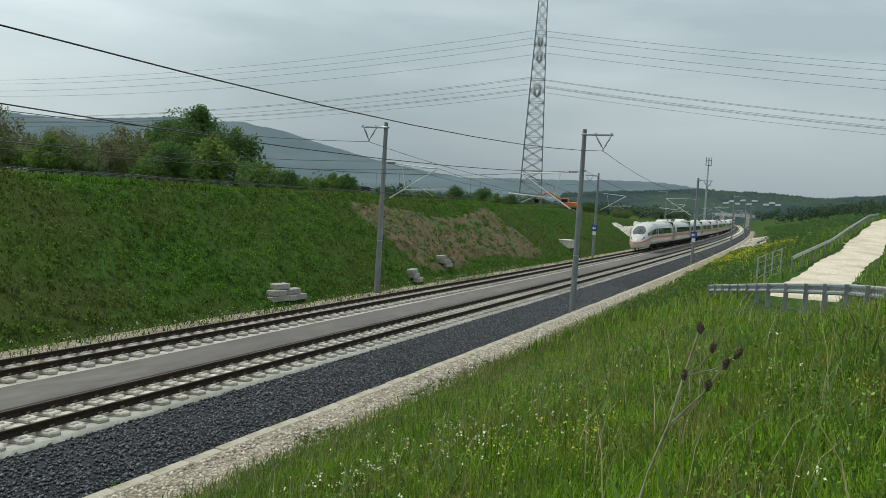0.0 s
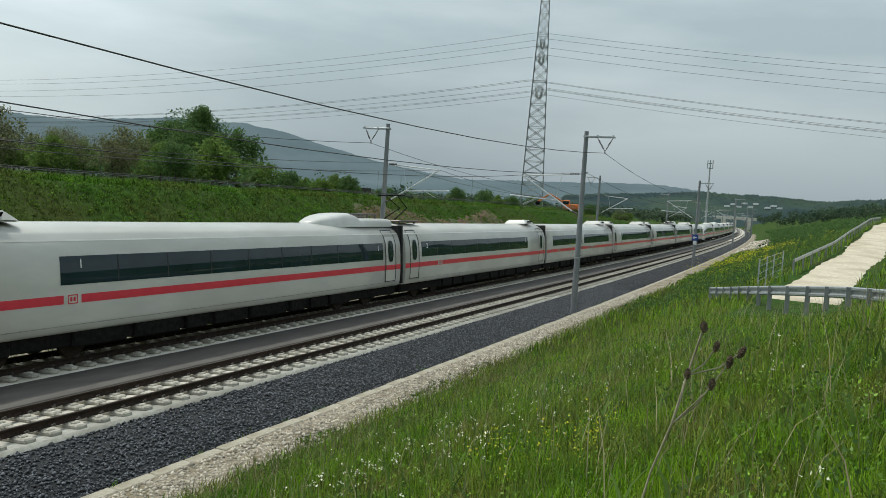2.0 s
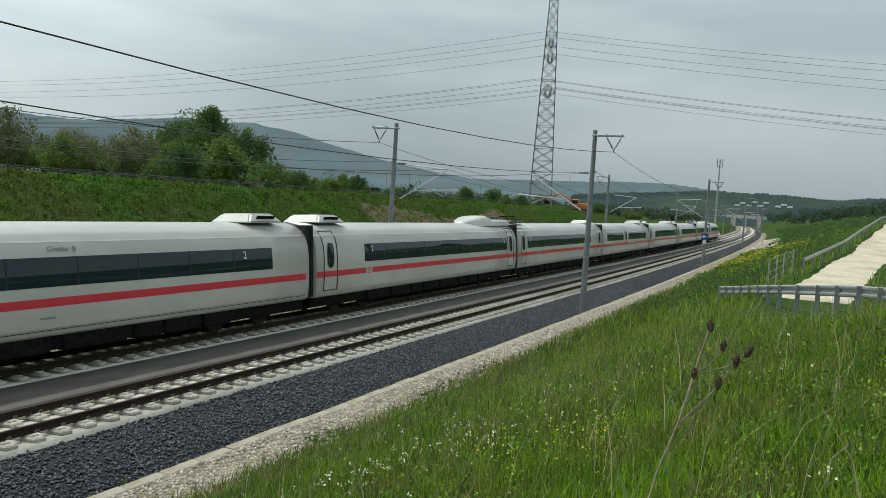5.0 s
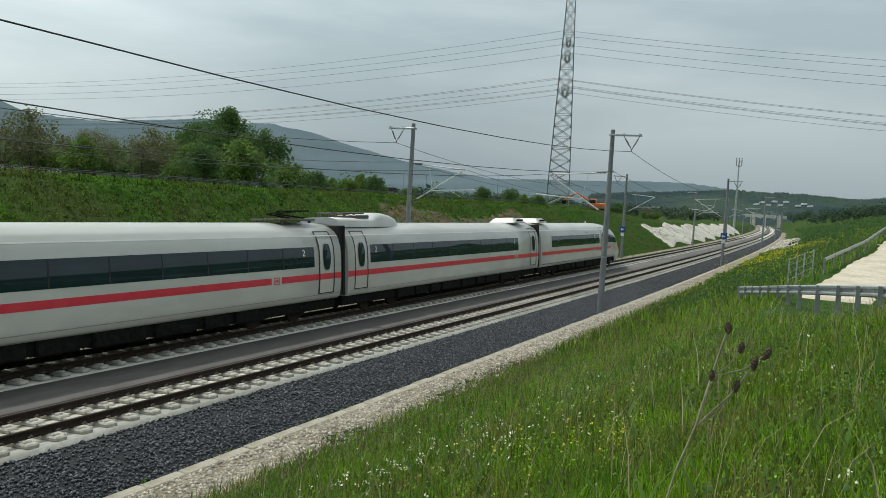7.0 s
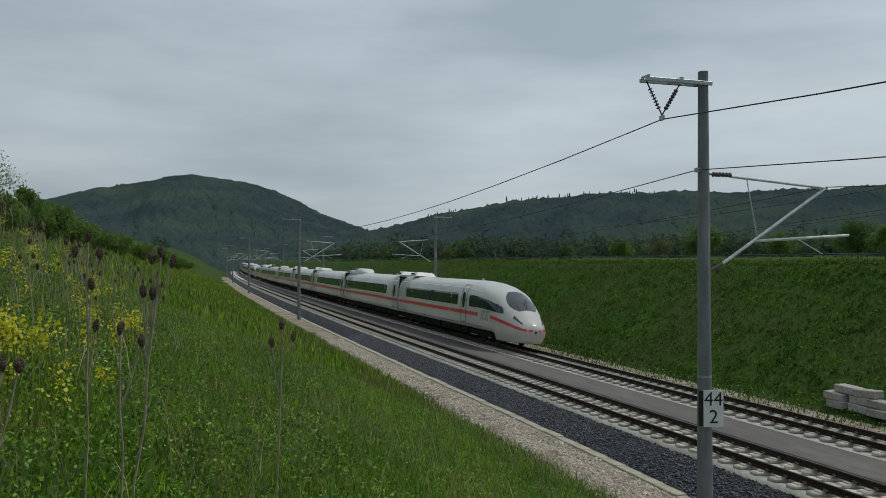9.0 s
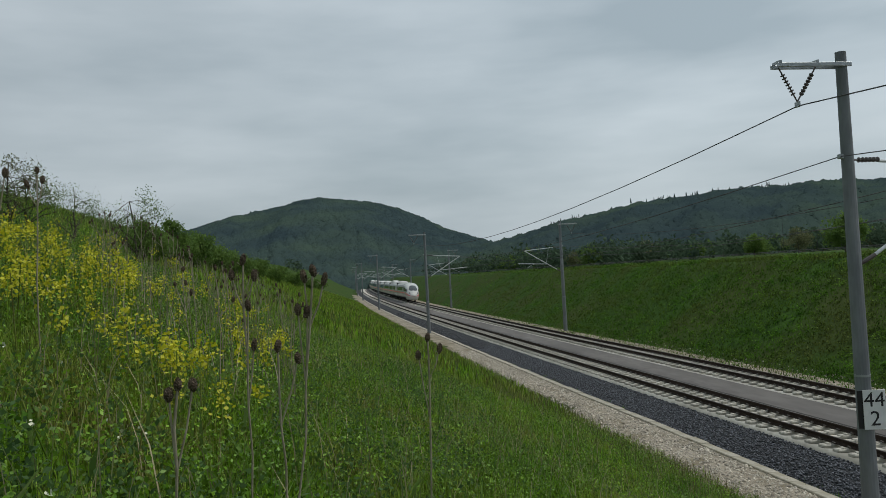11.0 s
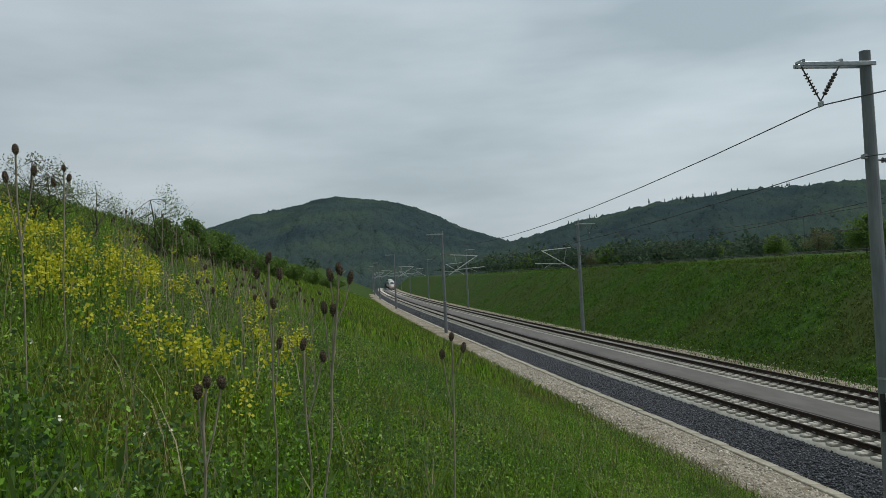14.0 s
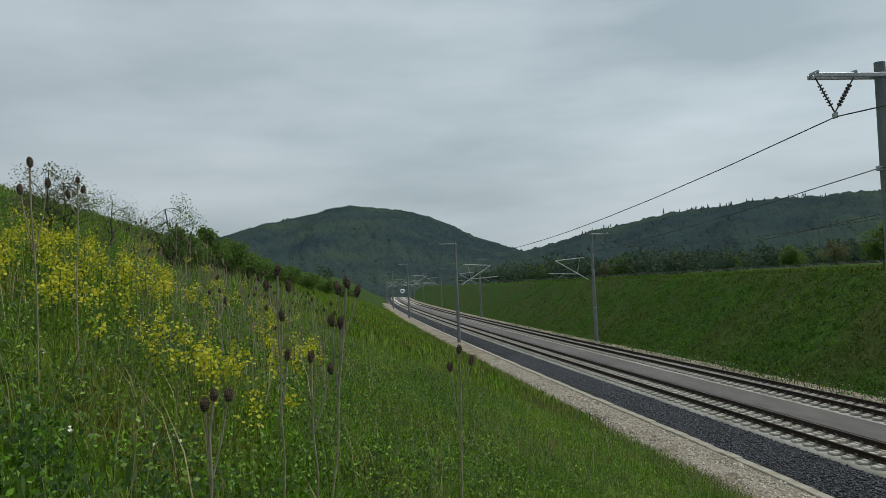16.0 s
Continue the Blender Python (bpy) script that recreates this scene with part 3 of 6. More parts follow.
N_MASTS = [-415, -352, -287, -221.6, -150, -81.6, -16.2, 45.0, 100.2, 169.6, 235, 300, 365, 430]
F_MASTS = [-405, -340, -272, -205, -139, -73.5, -14.7, 43.5, 99.5, 160, 225, 290, 355, 420]
MAST_O = 5.8


def build_masts():
    protos = {}
    for side, lst in ((-1, N_MASTS), (1, F_MASTS)):
        for s in lst:
            m = line_pose(s, side * MAST_O, 0.0)
            plain = s not in (-16.2, -14.7, 100.2, 99.5)
            if plain and side in protos:
                ob = copy_thing(protos[side], m)
            else:
                ob = mast_thing(side)
                ob.matrix_basis = m
                tagged(ob, "grey tapered concrete catenary mast with steel bracket beside the track", "mast", "catenary masts")
                if plain:
                    protos[side] = ob
            if s in (-16.2, -14.7):
                tagged(ob, "grey concrete catenary mast with a kilometre plate reading 44 over 2")
                turn = Matrix.Rotation(radians(-15), 4, "Z") @ Matrix.Translation((0, 0.12, 0))
                sg = part("kilometre_plate", box(bm_new(), 0.225, 0, 1.90, 0.02, 0.46, 0.84, m=turn, bevel=0.004), M_SIGN, ob)
                sg2 = part("plate_back", box(bm_new(), 0.19, -0.10, 1.90, 0.02, 0.46, 0.80, m=turn), M_BLACK, ob)
                face = turn @ Matrix.Translation((0.238, 0, 0)) @ Matrix.Rotation(radians(90), 4, "Z") @ Matrix.Rotation(radians(90), 4, "X")
                text_part(sg, "44", 0.44, face @ Matrix.Translation((0, 2.10, 0)), M_BLACK)
                text_part(sg, "2", 0.44, face @ Matrix.Translation((0, 1.70, 0)), M_BLACK)
            if s in (100.2, 99.5):
                tagged(ob, "grey concrete catenary mast with a blue arrow sign and white plate")
                turn = Matrix.Rotation(radians(180), 4, "Z")
                bs = part("arrow_sign", box(bm_new(), 0.20, 0, 2.95, 0.02, 0.72, 0.72, m=turn, bevel=0.01), M_BLUE, ob)
                bm = bm_new()
                box(bm, 0.213, 0.0, 2.95, 0.006, 0.34, 0.12, m=turn)
                for k in (-1, 1):
                    box(bm, 0, 0, 0, 0.006, 0.26, 0.09, m=turn @ Matrix.Translation((0.213, -0.16, 2.95 + k * 0.07)) @ Matrix.Rotation(radians(k * 45), 4, "X"))
                part("arrow", bm, M_SIGN, bs)
                part("white_plate", box(bm_new(), 0.20, 0, 2.33, 0.02, 0.40, 0.42, m=turn, bevel=0.01), M_SIGN, ob)


build_masts()


def wire_between(pts, r, seg=3):
    """Vertices and triangles of thin wires; pts is a list of polylines (n, 3)."""
    vv, ff, base = [], [], 0
    an = np.arange(seg) * 2 * np.pi / seg
    for p in pts:
        p = np.asarray(p, float)
        d = np.gradient(p, axis=0)
        d /= np.linalg.norm(d, axis=1)[:, None] + 1e-9
        up = np.where(np.abs(d[:, 2:3]) > 0.9, np.array([[1.0, 0, 0]]), np.array([[0, 0, 1.0]]))
        a = np.cross(d, up)
        a /= np.linalg.norm(a, axis=1)[:, None] + 1e-9
        b = np.cross(a, d)
        ring = p[:, None] + r * (np.cos(an)[None, :, None] * a[:, None] + np.sin(an)[None, :, None] * b[:, None])
        n = len(p)
        idx = base + np.arange(n * seg).reshape(n, seg)
        q = np.stack([idx[:-1], idx[1:], np.roll(idx[1:], -1, 1), np.roll(idx[:-1], -1, 1)], -1).reshape(-1, 4)
        vv.append(ring.reshape(-1, 3))
        ff.append(q)
        base += n * seg
    return np.concatenate(vv), np.concatenate(ff)


def span(s0, s1, o, z0, sag, n=14):
    u = np.linspace(0, 1, n)
    s = s0 + (s1 - s0) * u
    x, y = at_np(s, np.full(n, o))
    return np.stack([x, y, z0 - 4 * sag * u * (1 - u)], -1)


def build_wires():
    for side, lst in ((-1, N_MASTS), (1, F_MASTS)):
        for o, z, sag, r, nm, lb in ((side * 6.9, 8.46, 1.18, 0.016, "feeder_wire", "dark feeder wire hung from the mast arms"), (side * 5.98, 7.34, 1.05, 0.013, "return_wire", "dark return wire along the masts"), (side * 2.3, 7.05, 1.15, 0.013, "messenger_wire", "dark carrying wire above the track"), (side * 2.3, 5.42, 0.02, 0.012, "contact_wire", "dark contact wire above the track")):
            w = tagged(new(nm), lb, "wire", "overhead wires")
            for a, b in zip(lst, lst[1:]):
                v, f = wire_between([span(a, b, o, z, sag)], r)
                ws = new("wire_span", mesh_np("wire_span", v, f, M_WIRE))
                ws.parent = w
            if nm == "messenger_wire":
                for a, b in zip(lst, lst[1:]):
                    if abs(a) > 260:
                        continue
                    for k in range(1, 8):
                        u = k / 8
                        s = a + (b - a) * u
                        v, f = wire_between([np.array([at(s, o, 7.05 - 4 * 1.15 * u * (1 - u)), at(s, o, 5.42)])], 0.006)
                        d = new("dropper", mesh_np("dropper", v, f, M_WIRE))
                        d.parent = w


build_wires()


# ---- the train ----
SEC = [(0.00, 0.88), (0.03, 0.945), (0.10, 0.975), (0.22, 0.995), (0.30, 1.0), (0.50, 1.0), (0.58, 0.992), (0.68, 0.972), (0.80, 0.895), (0.885, 0.765), (0.945, 0.56), (0.985, 0.28), (1.0, 0.0)]
NOSE_TOP = ([0, 0.12, 0.4, 0.8, 1.45, 2.3, 3.3, 4.2, 5.3, 6.3, 7.4, 8.4], [1.22, 1.45, 1.66, 1.92, 2.34, 2.83, 3.25, 3.50, 3.72, 3.83, 3.88, 3.89])
NOSE_BOT = ([0, 0.12, 0.44, 1.0, 3.08, 3.32, 3.8], [1.00, 0.76, 0.50, 0.36, 0.36, 0.70, 0.80])
NOSE_W = ([0, 0.12, 0.35, 0.8, 1.6, 2.6, 3.8, 5.2, 6.4], [0.16, 0.52, 0.78, 1.00, 1.19, 1.32, 1.41, 1.46, 1.475])


def nose_dims(u):
    return np.interp(u, *NOSE_TOP), np.interp(u, *NOSE_BOT), np.interp(u, *NOSE_W)


def sec_point(u, b):
    """Half width and height at fraction b of the section's height; u metres from the tip."""
    t, bo, w = nose_dims(u)
    k = np.clip(u / 4.5, 0, 1)
    hw = np.interp(b, [p[0] for p in SEC], [p[1] for p in SEC])
    el = np.sqrt(np.clip(1 - (2 * b - 0.75) ** 2 / (1.25 ** 2), 0, 1)) * (0.9 + 0.1 * np.clip(b / 0.375, 0, 1))
    return w * (k * hw + (1 - k) * np.where(b > 0.999, 0, el)), bo + (t - bo) * b


def half_width(u, z):
    t, bo, w = nose_dims(u)
    return sec_point(u, np.clip((z - bo) / (t - bo), 0, 1))[0]


def loft_body(us, xs, nose):
    bs = np.array([p[0] for p in SEC])
    bs = np.unique(np.concatenate([bs, [0.1, 0.42, 0.6, 0.74, 0.84, 0.915, 0.967, 0.995]]))
    ring_b = np.concatenate([bs, bs[-2::-1]])
    sign = np.concatenate([np.ones(len(bs)), -np.ones(len(bs) - 1)])
    k = len(ring_b)
    v = []
    for u, x in zip(us, xs):
        hw, z = sec_point(np.full(k, u), ring_b)
        v.append(np.stack([np.full(k, x), sign * hw, z], -1))
    n = len(us)
    v = np.array(v)
    idx = np.arange(n * k).reshape(n, k)
    f = [tuple(int(i) for i in q) for q in np.stack([idx[:-1, :-1], idx[:-1, 1:], idx[1:, 1:], idx[1:, :-1]], -1).reshape(-1, 4)]
    f += [(int(a[0]), int(b_[0]), int(b_[-1]), int(a[-1])) for a, b_ in zip(idx[1:], idx[:-1])]
    f += [tuple(int(i) for i in idx[0][::-1]), tuple(int(i) for i in idx[-1])]
    me = bpy.data.meshes.new("car_body")
    me.from_pydata([tuple(p) for p in v.reshape(-1, 3)], [], f)
    bm = bm_new()
    bm.from_mesh(me)
    bpy.data.meshes.remove(me)
    bmesh.ops.recalc_face_normals(bm, faces=bm.faces)
    for fc in bm.faces:
        fc.smooth = len(fc.verts) == 4
    return bm


def skin(bm, tip, u0, u1, z0, z1, off, side, nu=12, nz=5, zf=None):
    """A panel that lies on the car's side from u0 to u1 metres behind the tip, between heights z0 and z1 (or the curves zf(u))."""
    rows = []
    for i in range(nu + 1):
        u = u0 + (u1 - u0) * i / nu
        a, b = zf(u) if zf else (z0, z1)
        row = []
        for j in range(nz + 1):
            z = a + (b - a) * j / nz
            row.append(bm.verts.new((tip - u, side * (float(half_width(u, z)) + off), z)))
        rows.append(row)
    for i in range(nu):
        for j in range(nz):
            q = (rows[i][j], rows[i + 1][j], rows[i + 1][j + 1], rows[i][j + 1])
            fc = bm.faces.new(q if side < 0 else q[::-1])
            fc.smooth = True
    return bm


def oval_skin(bm, tip, uc, zc, ru, rz, off, side, n=20):
    ring = [bm.verts.new((tip - (uc + ru * math.cos(6.2832 * i / n)), side * (float(half_width(uc, zc + rz * math.sin(6.2832 * i / n))) + off), zc + rz * max(-0.86, min(0.86, math.sin(6.2832 * i / n))) / 0.86)) for i in range(n)]
    bm.faces.new(ring if side > 0 else ring[::-1])
    return bm


STRIPE = (1.62, 1.86)
BAND = (2.14, 2.93)


def bogie(parent, x):
    b = part("bogie", box(bm_new(), x, 0, 0.58, 3.3, 2.1, 0.22, bevel=0.05), M_UNDER, parent)
    for dx in (-1.25, 1.25):
        bm = bm_new()
        for y in (-0.75, 0.75):
            tube(bm, (x + dx, y - 0.065, 0.46), (x + dx, y + 0.065, 0.46), 0.46, seg=24)
        tube(bm, (x + dx, -0.75, 0.46), (x + dx, 0.75, 0.46), 0.08)
        part("wheelset", bm, M_RAIL, b)
        for y in (-1.12, 1.12):
            part("axle_box", box(bm_new(), x + dx, y, 0.50, 0.42, 0.20, 0.30, bevel=0.05), M_UNDER, b)


def roof_unit(parent, x0, x1, w=0.95, h=0.36):
    bm = bm_new()
    ln = x1 - x0
    box(bm, (x0 + x1) / 2, 0, 3.86 + h / 2, ln, 2 * w, h)
    for v in bm.verts:
        if v.co.z > 3.9:
            v.co.x = (x0 + x1) / 2 + (v.co.x - (x0 + x1) / 2) * 0.62
            v.co.y *= 0.72
    bmesh.ops.bevel(bm, geom=list(bm.edges), offset=0.07, segments=2, affect="EDGES")
    ru = part("roof_unit", bm, M_ROOF, parent)
    bm = bm_new()
    for sgn in (-1, 1):
        box(bm, 0, 0, 0, ln * 0.5, 0.02, h * 0.55, m=Matrix.Translation(((x0 + x1) / 2, sgn * w * 0.885, 3.87 + h * 0.5)) @ Matrix.Rotation(sgn * radians(-36), 4, "X") @ Matrix.Translation((0, sgn * 0.02, 0)))
    part("grille", bm, M_UNDER, ru)


def door(parent, tip, u0, side):
    u1 = u0 + 1.0
    d = part("door", skin(bm_new(), tip, u0, u1, 1.08, 3.50, 0.006, side, 4, 8), M_TRAIN, parent)
    bm = bm_new()
    skin(bm, tip, u0 - 0.05, u0 + 0.02, 1.05, 3.54, 0.020, side, 1, 8)
    skin(bm, tip, u1 - 0.02, u1 + 0.05, 1.05, 3.54, 0.020, side, 1, 8)
    skin(bm, tip, u0 - 0.02, u1 + 0.02, 3.50, 3.54, 0.010, side, 3, 1)
    skin(bm, tip, u0 - 0.02, u1 + 0.02, 1.05, 1.09, 0.010, side, 3, 1)
    part("door_seal", bm, M_SEAM, d)
    part("door_stripe", skin(bm_new(), tip, u0 + 0.02, u1 - 0.02, STRIPE[0], STRIPE[1], 0.010, side, 2, 1), M_RED, d)
    part("door_window_frame", oval_skin(bm_new(), tip, (u0 + u1) / 2, 2.52, 0.27, 0.52, 0.030, side), M_SEAM, d)
    part("door_window", oval_skin(bm_new(), tip, (u0 + u1) / 2, 2.52, 0.23, 0.48, 0.036, side), M_GLASS, d)


def window_band(parent, tip, u0, u1, side, step):
    wb = part("window_band", skin(bm_new(), tip, u0, u1, BAND[0], BAND[1], 0.008, side, 10, 5), M_GLASS, parent)
    n = max(2, int((u1 - u0) / step))
    for i in range(1, n):
        u = u0 + (u1 - u0) * i / n
        part("window_joint", skin(bm_new(), tip, u - 0.025, u + 0.025, BAND[0] + 0.02, BAND[1] - 0.02, 0.010, side, 1, 5), M_SEAM, wb)
    return wb


def class_mark(parent, tip, u, side, char, z=2.70):
    lean = math.atan2(float(half_width(u, z - 0.14) - half_width(u, z + 0.14)), 0.28)
    m = Matrix.Translation((tip - u, side * (float(half_width(u, z)) + 0.016), z))
    if side > 0:
        m = m @ Matrix.Rotation(radians(180), 4, "Z")
    text_part(parent, char, 0.38, m @ Matrix.Rotation(radians(90) - lean, 4, "X"), M_MARK, "class_number")


def wordmark(parent, tip, u, side, body, width, z=1.74, material=None, size=0.40):
    lean = math.atan2(float(half_width(u, z - 0.1) - half_width(u, z + 0.1)), 0.2)
    m = Matrix.Translation((tip - u, side * (float(half_width(u, z)) + 0.014), z)) @ Matrix.Rotation(radians(90 - 90 * (-side)), 4, "Z") @ Matrix.Rotation(radians(90) - lean, 4, "X")
    ob = text_part(parent, body, size, m, material or M_RED, "lettering")
    xs = [v.co.x for v in ob.data.vertices]
    k = width / (max(xs) - min(xs))
    for v in ob.data.vertices:
        v.co.x *= k


def logo(parent, tip, u, side, z=1.74):
    """The small red and white badge in the stripe, as plain shapes."""
    b = part("badge", skin(bm_new(), tip, u - 0.24, u + 0.24, z - 0.15, z + 0.15, 0.009, side, 1, 1), M_TRAIN, parent)
    bm = bm_new()
    for a0, a1, c0, c1 in ((-0.17, 0.17, -0.13, -0.10), (-0.17, 0.17, 0.10, 0.13), (-0.17, -0.14, -0.1, 0.1), (0.14, 0.17, -0.1, 0.1), (-0.09, -0.02, -0.06, 0.06), (0.02, 0.09, -0.06, 0.06)):
        skin(bm, tip, u + a0, u + a1, z + c0, z + c1, 0.013, side, 1, 1)
    part("badge_mark", bm, M_RED, b)


def stripe(parent, tip, pieces, side, zf=None):
    for a, b in pieces:
        part("red_stripe", skin(bm_new(), tip, a, b, STRIPE[0], STRIPE[1], 0.005, side, max(2, int((b - a) * (18 if a < 1 else 4))), 3, zf=zf), M_RED, parent)


def undercarriage(parent, x0, x1, seed):
    rng = random.Random(seed)
    # Full-length dark box also stands in for the shade beneath the body.
    u = part("underframe", box(bm_new(), (x0 + x1) / 2, 0, 0.62, x1 - x0, 2.36, 0.46, bevel=0.05), M_UNDER, parent)
    x = x0 + 4.6
    while x < x1 - 5.4:
        w = rng.uniform(1.0, 2.4)
        part("equipment_box", box(bm_new(), x + w / 2, 0, 0.60, w, 2.60, 0.50, bevel=0.05), M_UNDER, u)
        x += w + rng.uniform(0.15, 0.5)


def gangway(parent, x, d):
    bm = bm_new()
    for k in range(5):
        w = 1.36 if k % 2 else 1.30
        box(bm, x + d * (0.03 + 0.055 * k), 0, 2.32, 0.05, 2 * w, 2.9, bevel=0.02)
    part("gangway_bellows", bm, M_SEAM, parent)


def end_car(first):
    L = 25.675
    tip, tail = L / 2, -L / 2 + 0.28
    car = new("train_end_car")
    us = [0.0, 0.04] + [0.12 + 0.08 * k for k in range(52)] + [4.4 + 0.25 * k for k in range(17)] + [10, 14, 18, 22, tip - tail]
    part("body", loft_body(us, [tip - u for u in us], True), M_TRAIN, car)
    mark = "1" if first else "2"
    cab = lambda u: (1.98 + 0.17 * min(1, max(0, (u - 2.2) / 3)) , np.interp(u, [2.15, 2.45, 4.0, 5.5, 7.5], [1.99, 2.36, 2.66, 2.83, 2.92]))
    st = lambda u: (np.interp(u, [0.15, 0.6, 1.5, 3.0, 4.2, 30], [1.10, 1.17, 1.33, 1.52, 1.60, 1.62]), np.interp(u, [0.15, 0.6, 1.5, 3.0, 4.2, 30], [1.22, 1.32, 1.51, 1.73, 1.83, 1.86]))
    for side in (-1, 1):
        stripe(car, tip, [(0.02, 3.75)], side, st)
        stripe(car, tip, [(5.75, 7.95), (9.05, 11.1), (11.7, 25.2)], side, st)
        cw = part("cab_window", skin(bm_new(), tip, 2.16, 7.45, 0, 0, 0.026, side, 24, 6, zf=cab), M_GLASS, car)
        for u in (3.05, 3.75, 4.45, 5.9):
            a, b = cab(u)
            part("window_joint", skin(bm_new(), tip, u - 0.03, u + 0.03, a + 0.02, b - 0.02, 0.030, side, 1, 6), M_SEAM, cw)
        # the grey word mark, as three plain slanted shapes
        bm = bm_new()
        zb, h = 1.42, 0.60
        k = 0.30

        def bar(ua, ub, za, zb_):
            r = []
            for (uu, zz) in ((ua, za), (ub, za), (ub, zb_), (ua, zb_)):
                u_ = uu + side * k * (zz - zb)
                r.append(bm.verts.new((tip - u_, side * (float(half_width(u_, zz)) + 0.009), zz)))
            bm.faces.new(r if side < 0 else r[::-1])

        if side < 0:
            cells = ((5.26, 0), (5.01, 1), (4.47, 2))
            d = -1
        else:
            cells = ((4.3, 0), (4.55, 1), (5.1, 2))
            d = 1
        for c, kind_ in cells:
            if kind_ == 0:
                bar(c, c + d * 0.15, zb, zb + h)
            else:
                bar(c, c + d * 0.15, zb, zb + h)
                bar(c, c + d * 0.42, zb, zb + 0.13)
                bar(c, c + d * 0.42, zb + h - 0.13, zb + h)
                if kind_ == 2:
                    bar(c, c + d * 0.38, zb + 0.24, zb + 0.36)
        part("word_mark", bm, M_GREY, car)
        door(car, tip, 8.0, side)
        window_band(car, tip, 9.75, 23.0, side, 1.9)
        class_mark(car, tip, 11.2, side, mark)
        class_mark(car, tip, 21.4, side, mark)
        logo(car, tip, 11.4, side)
        wordmark(car, tip, 13.6, side, "Goslar", 0.72, 3.14, M_GREY, 0.22)
        part("crest", oval_skin(bm_new(), tip, 13.08 if side < 0 else 14.12, 3.14, 0.06, 0.08, 0.022, side, 10), M_GREY, car)
        part("number_bar", skin(bm_new(), tip, 12.95, 13.45, 1.28, 1.34, 0.007, side, 2, 1), M_GREY, car)
        part("skirt_seam", skin(bm_new(), tip, 5.0, 25.2, 0.965, 0.985, 0.006, side, 12, 1), M_SEAM, car)
        part("sill_line", skin(bm_new(), tip, 3.4, 25.2, 1.00, 1.03, 0.005, side, 12, 1), M_BLOCK, car)
        part("roof_gutter", skin(bm_new(), tip, 4.2, 25.2, 3.30, 3.335, 0.012, side, 16, 1, zf=lambda u: (np.interp(u, [4.2, 6, 8, 30], [2.98, 3.2, 3.32, 3.34]), np.interp(u, [4.2, 6, 8, 30], [3.00, 3.235, 3.36, 3.38]))), M_ROOF, car)
        # lamps
        part("headlight", skin(bm_new(), tip, 0.5, 1.3, 0, 0, 0.010, side, 5, 2, zf=lambda u: (1.475 + 0.40 * (u - 0.5), 1.53 + 0.50 * (u - 0.5))), M_WS, car)
        part("nose_hatch_seam", skin(bm_new(), tip, 0.62, 0.645, 0.66, 1.55, 0.006, side, 1, 5), M_BLOCK, car)
    # windscreen over the top of the nose
    bm = bm_new()
    rows = []
    for i in range(13):
        u = 1.35 + (3.5 - 1.35) * i / 12
        t = float(nose_dims(u)[0])
        bo = float(nose_dims(u)[1])
        half = 0.86 * math.sin(math.pi * (0.12 + 0.80 * i / 12)) ** 0.55
        row = []
        for j in range(11):
            y = half * (-1 + 2 * j / 10)
            lo, hi = 0.5, 1.0
            for _ in range(24):
                mid = (lo + hi) / 2
                if float(sec_point(u, mid)[0]) > abs(y):
                    lo = mid
                else:
                    hi = mid
            row.append(bm.verts.new((tip - u + 0.006, y, bo + (t - bo) * lo + 0.012)))
        rows.append(row)
    for i in range(12):
        for j in range(10):
            fc = bm.faces.new((rows[i][j], rows[i][j + 1], rows[i + 1][j + 1], rows[i + 1][j]))
            fc.smooth = True
    ws = part("windscreen", bm, M_WS, car)
    bm = bm_new()
    tube(bm, (tip - 1.42, 0.0, 2.36), (tip - 2.2, 0.28, 2.86), 0.018, 0.012, 6)
    tube(bm, (tip - 1.85, 0.02, 2.70), (tip - 2.45, 0.35, 2.98), 0.022, 0.015, 6)
    part("wiper", bm, M_SEAM, ws)
    part("coupler_flap", tube(bm_new(), (tip - 0.03, 0, 1.06), (tip + 0.012, 0, 1.06), 0.07, seg=12), M_SEAM, car)
    gangway(car, tail, -1)
    undercarriage(car, tail, tip - 3.5, 4)
    bogie(car, tip - 4.9)
    bogie(car, tail + 3.6)
    roof_unit(car, tail + 0.9, tail + 3.1)
    part("antenna", box(bm_new(), tip - 9.0, 0, 3.95, 0.3, 0.06, 0.14, bevel=0.02), M_ROOF, car)
    return car


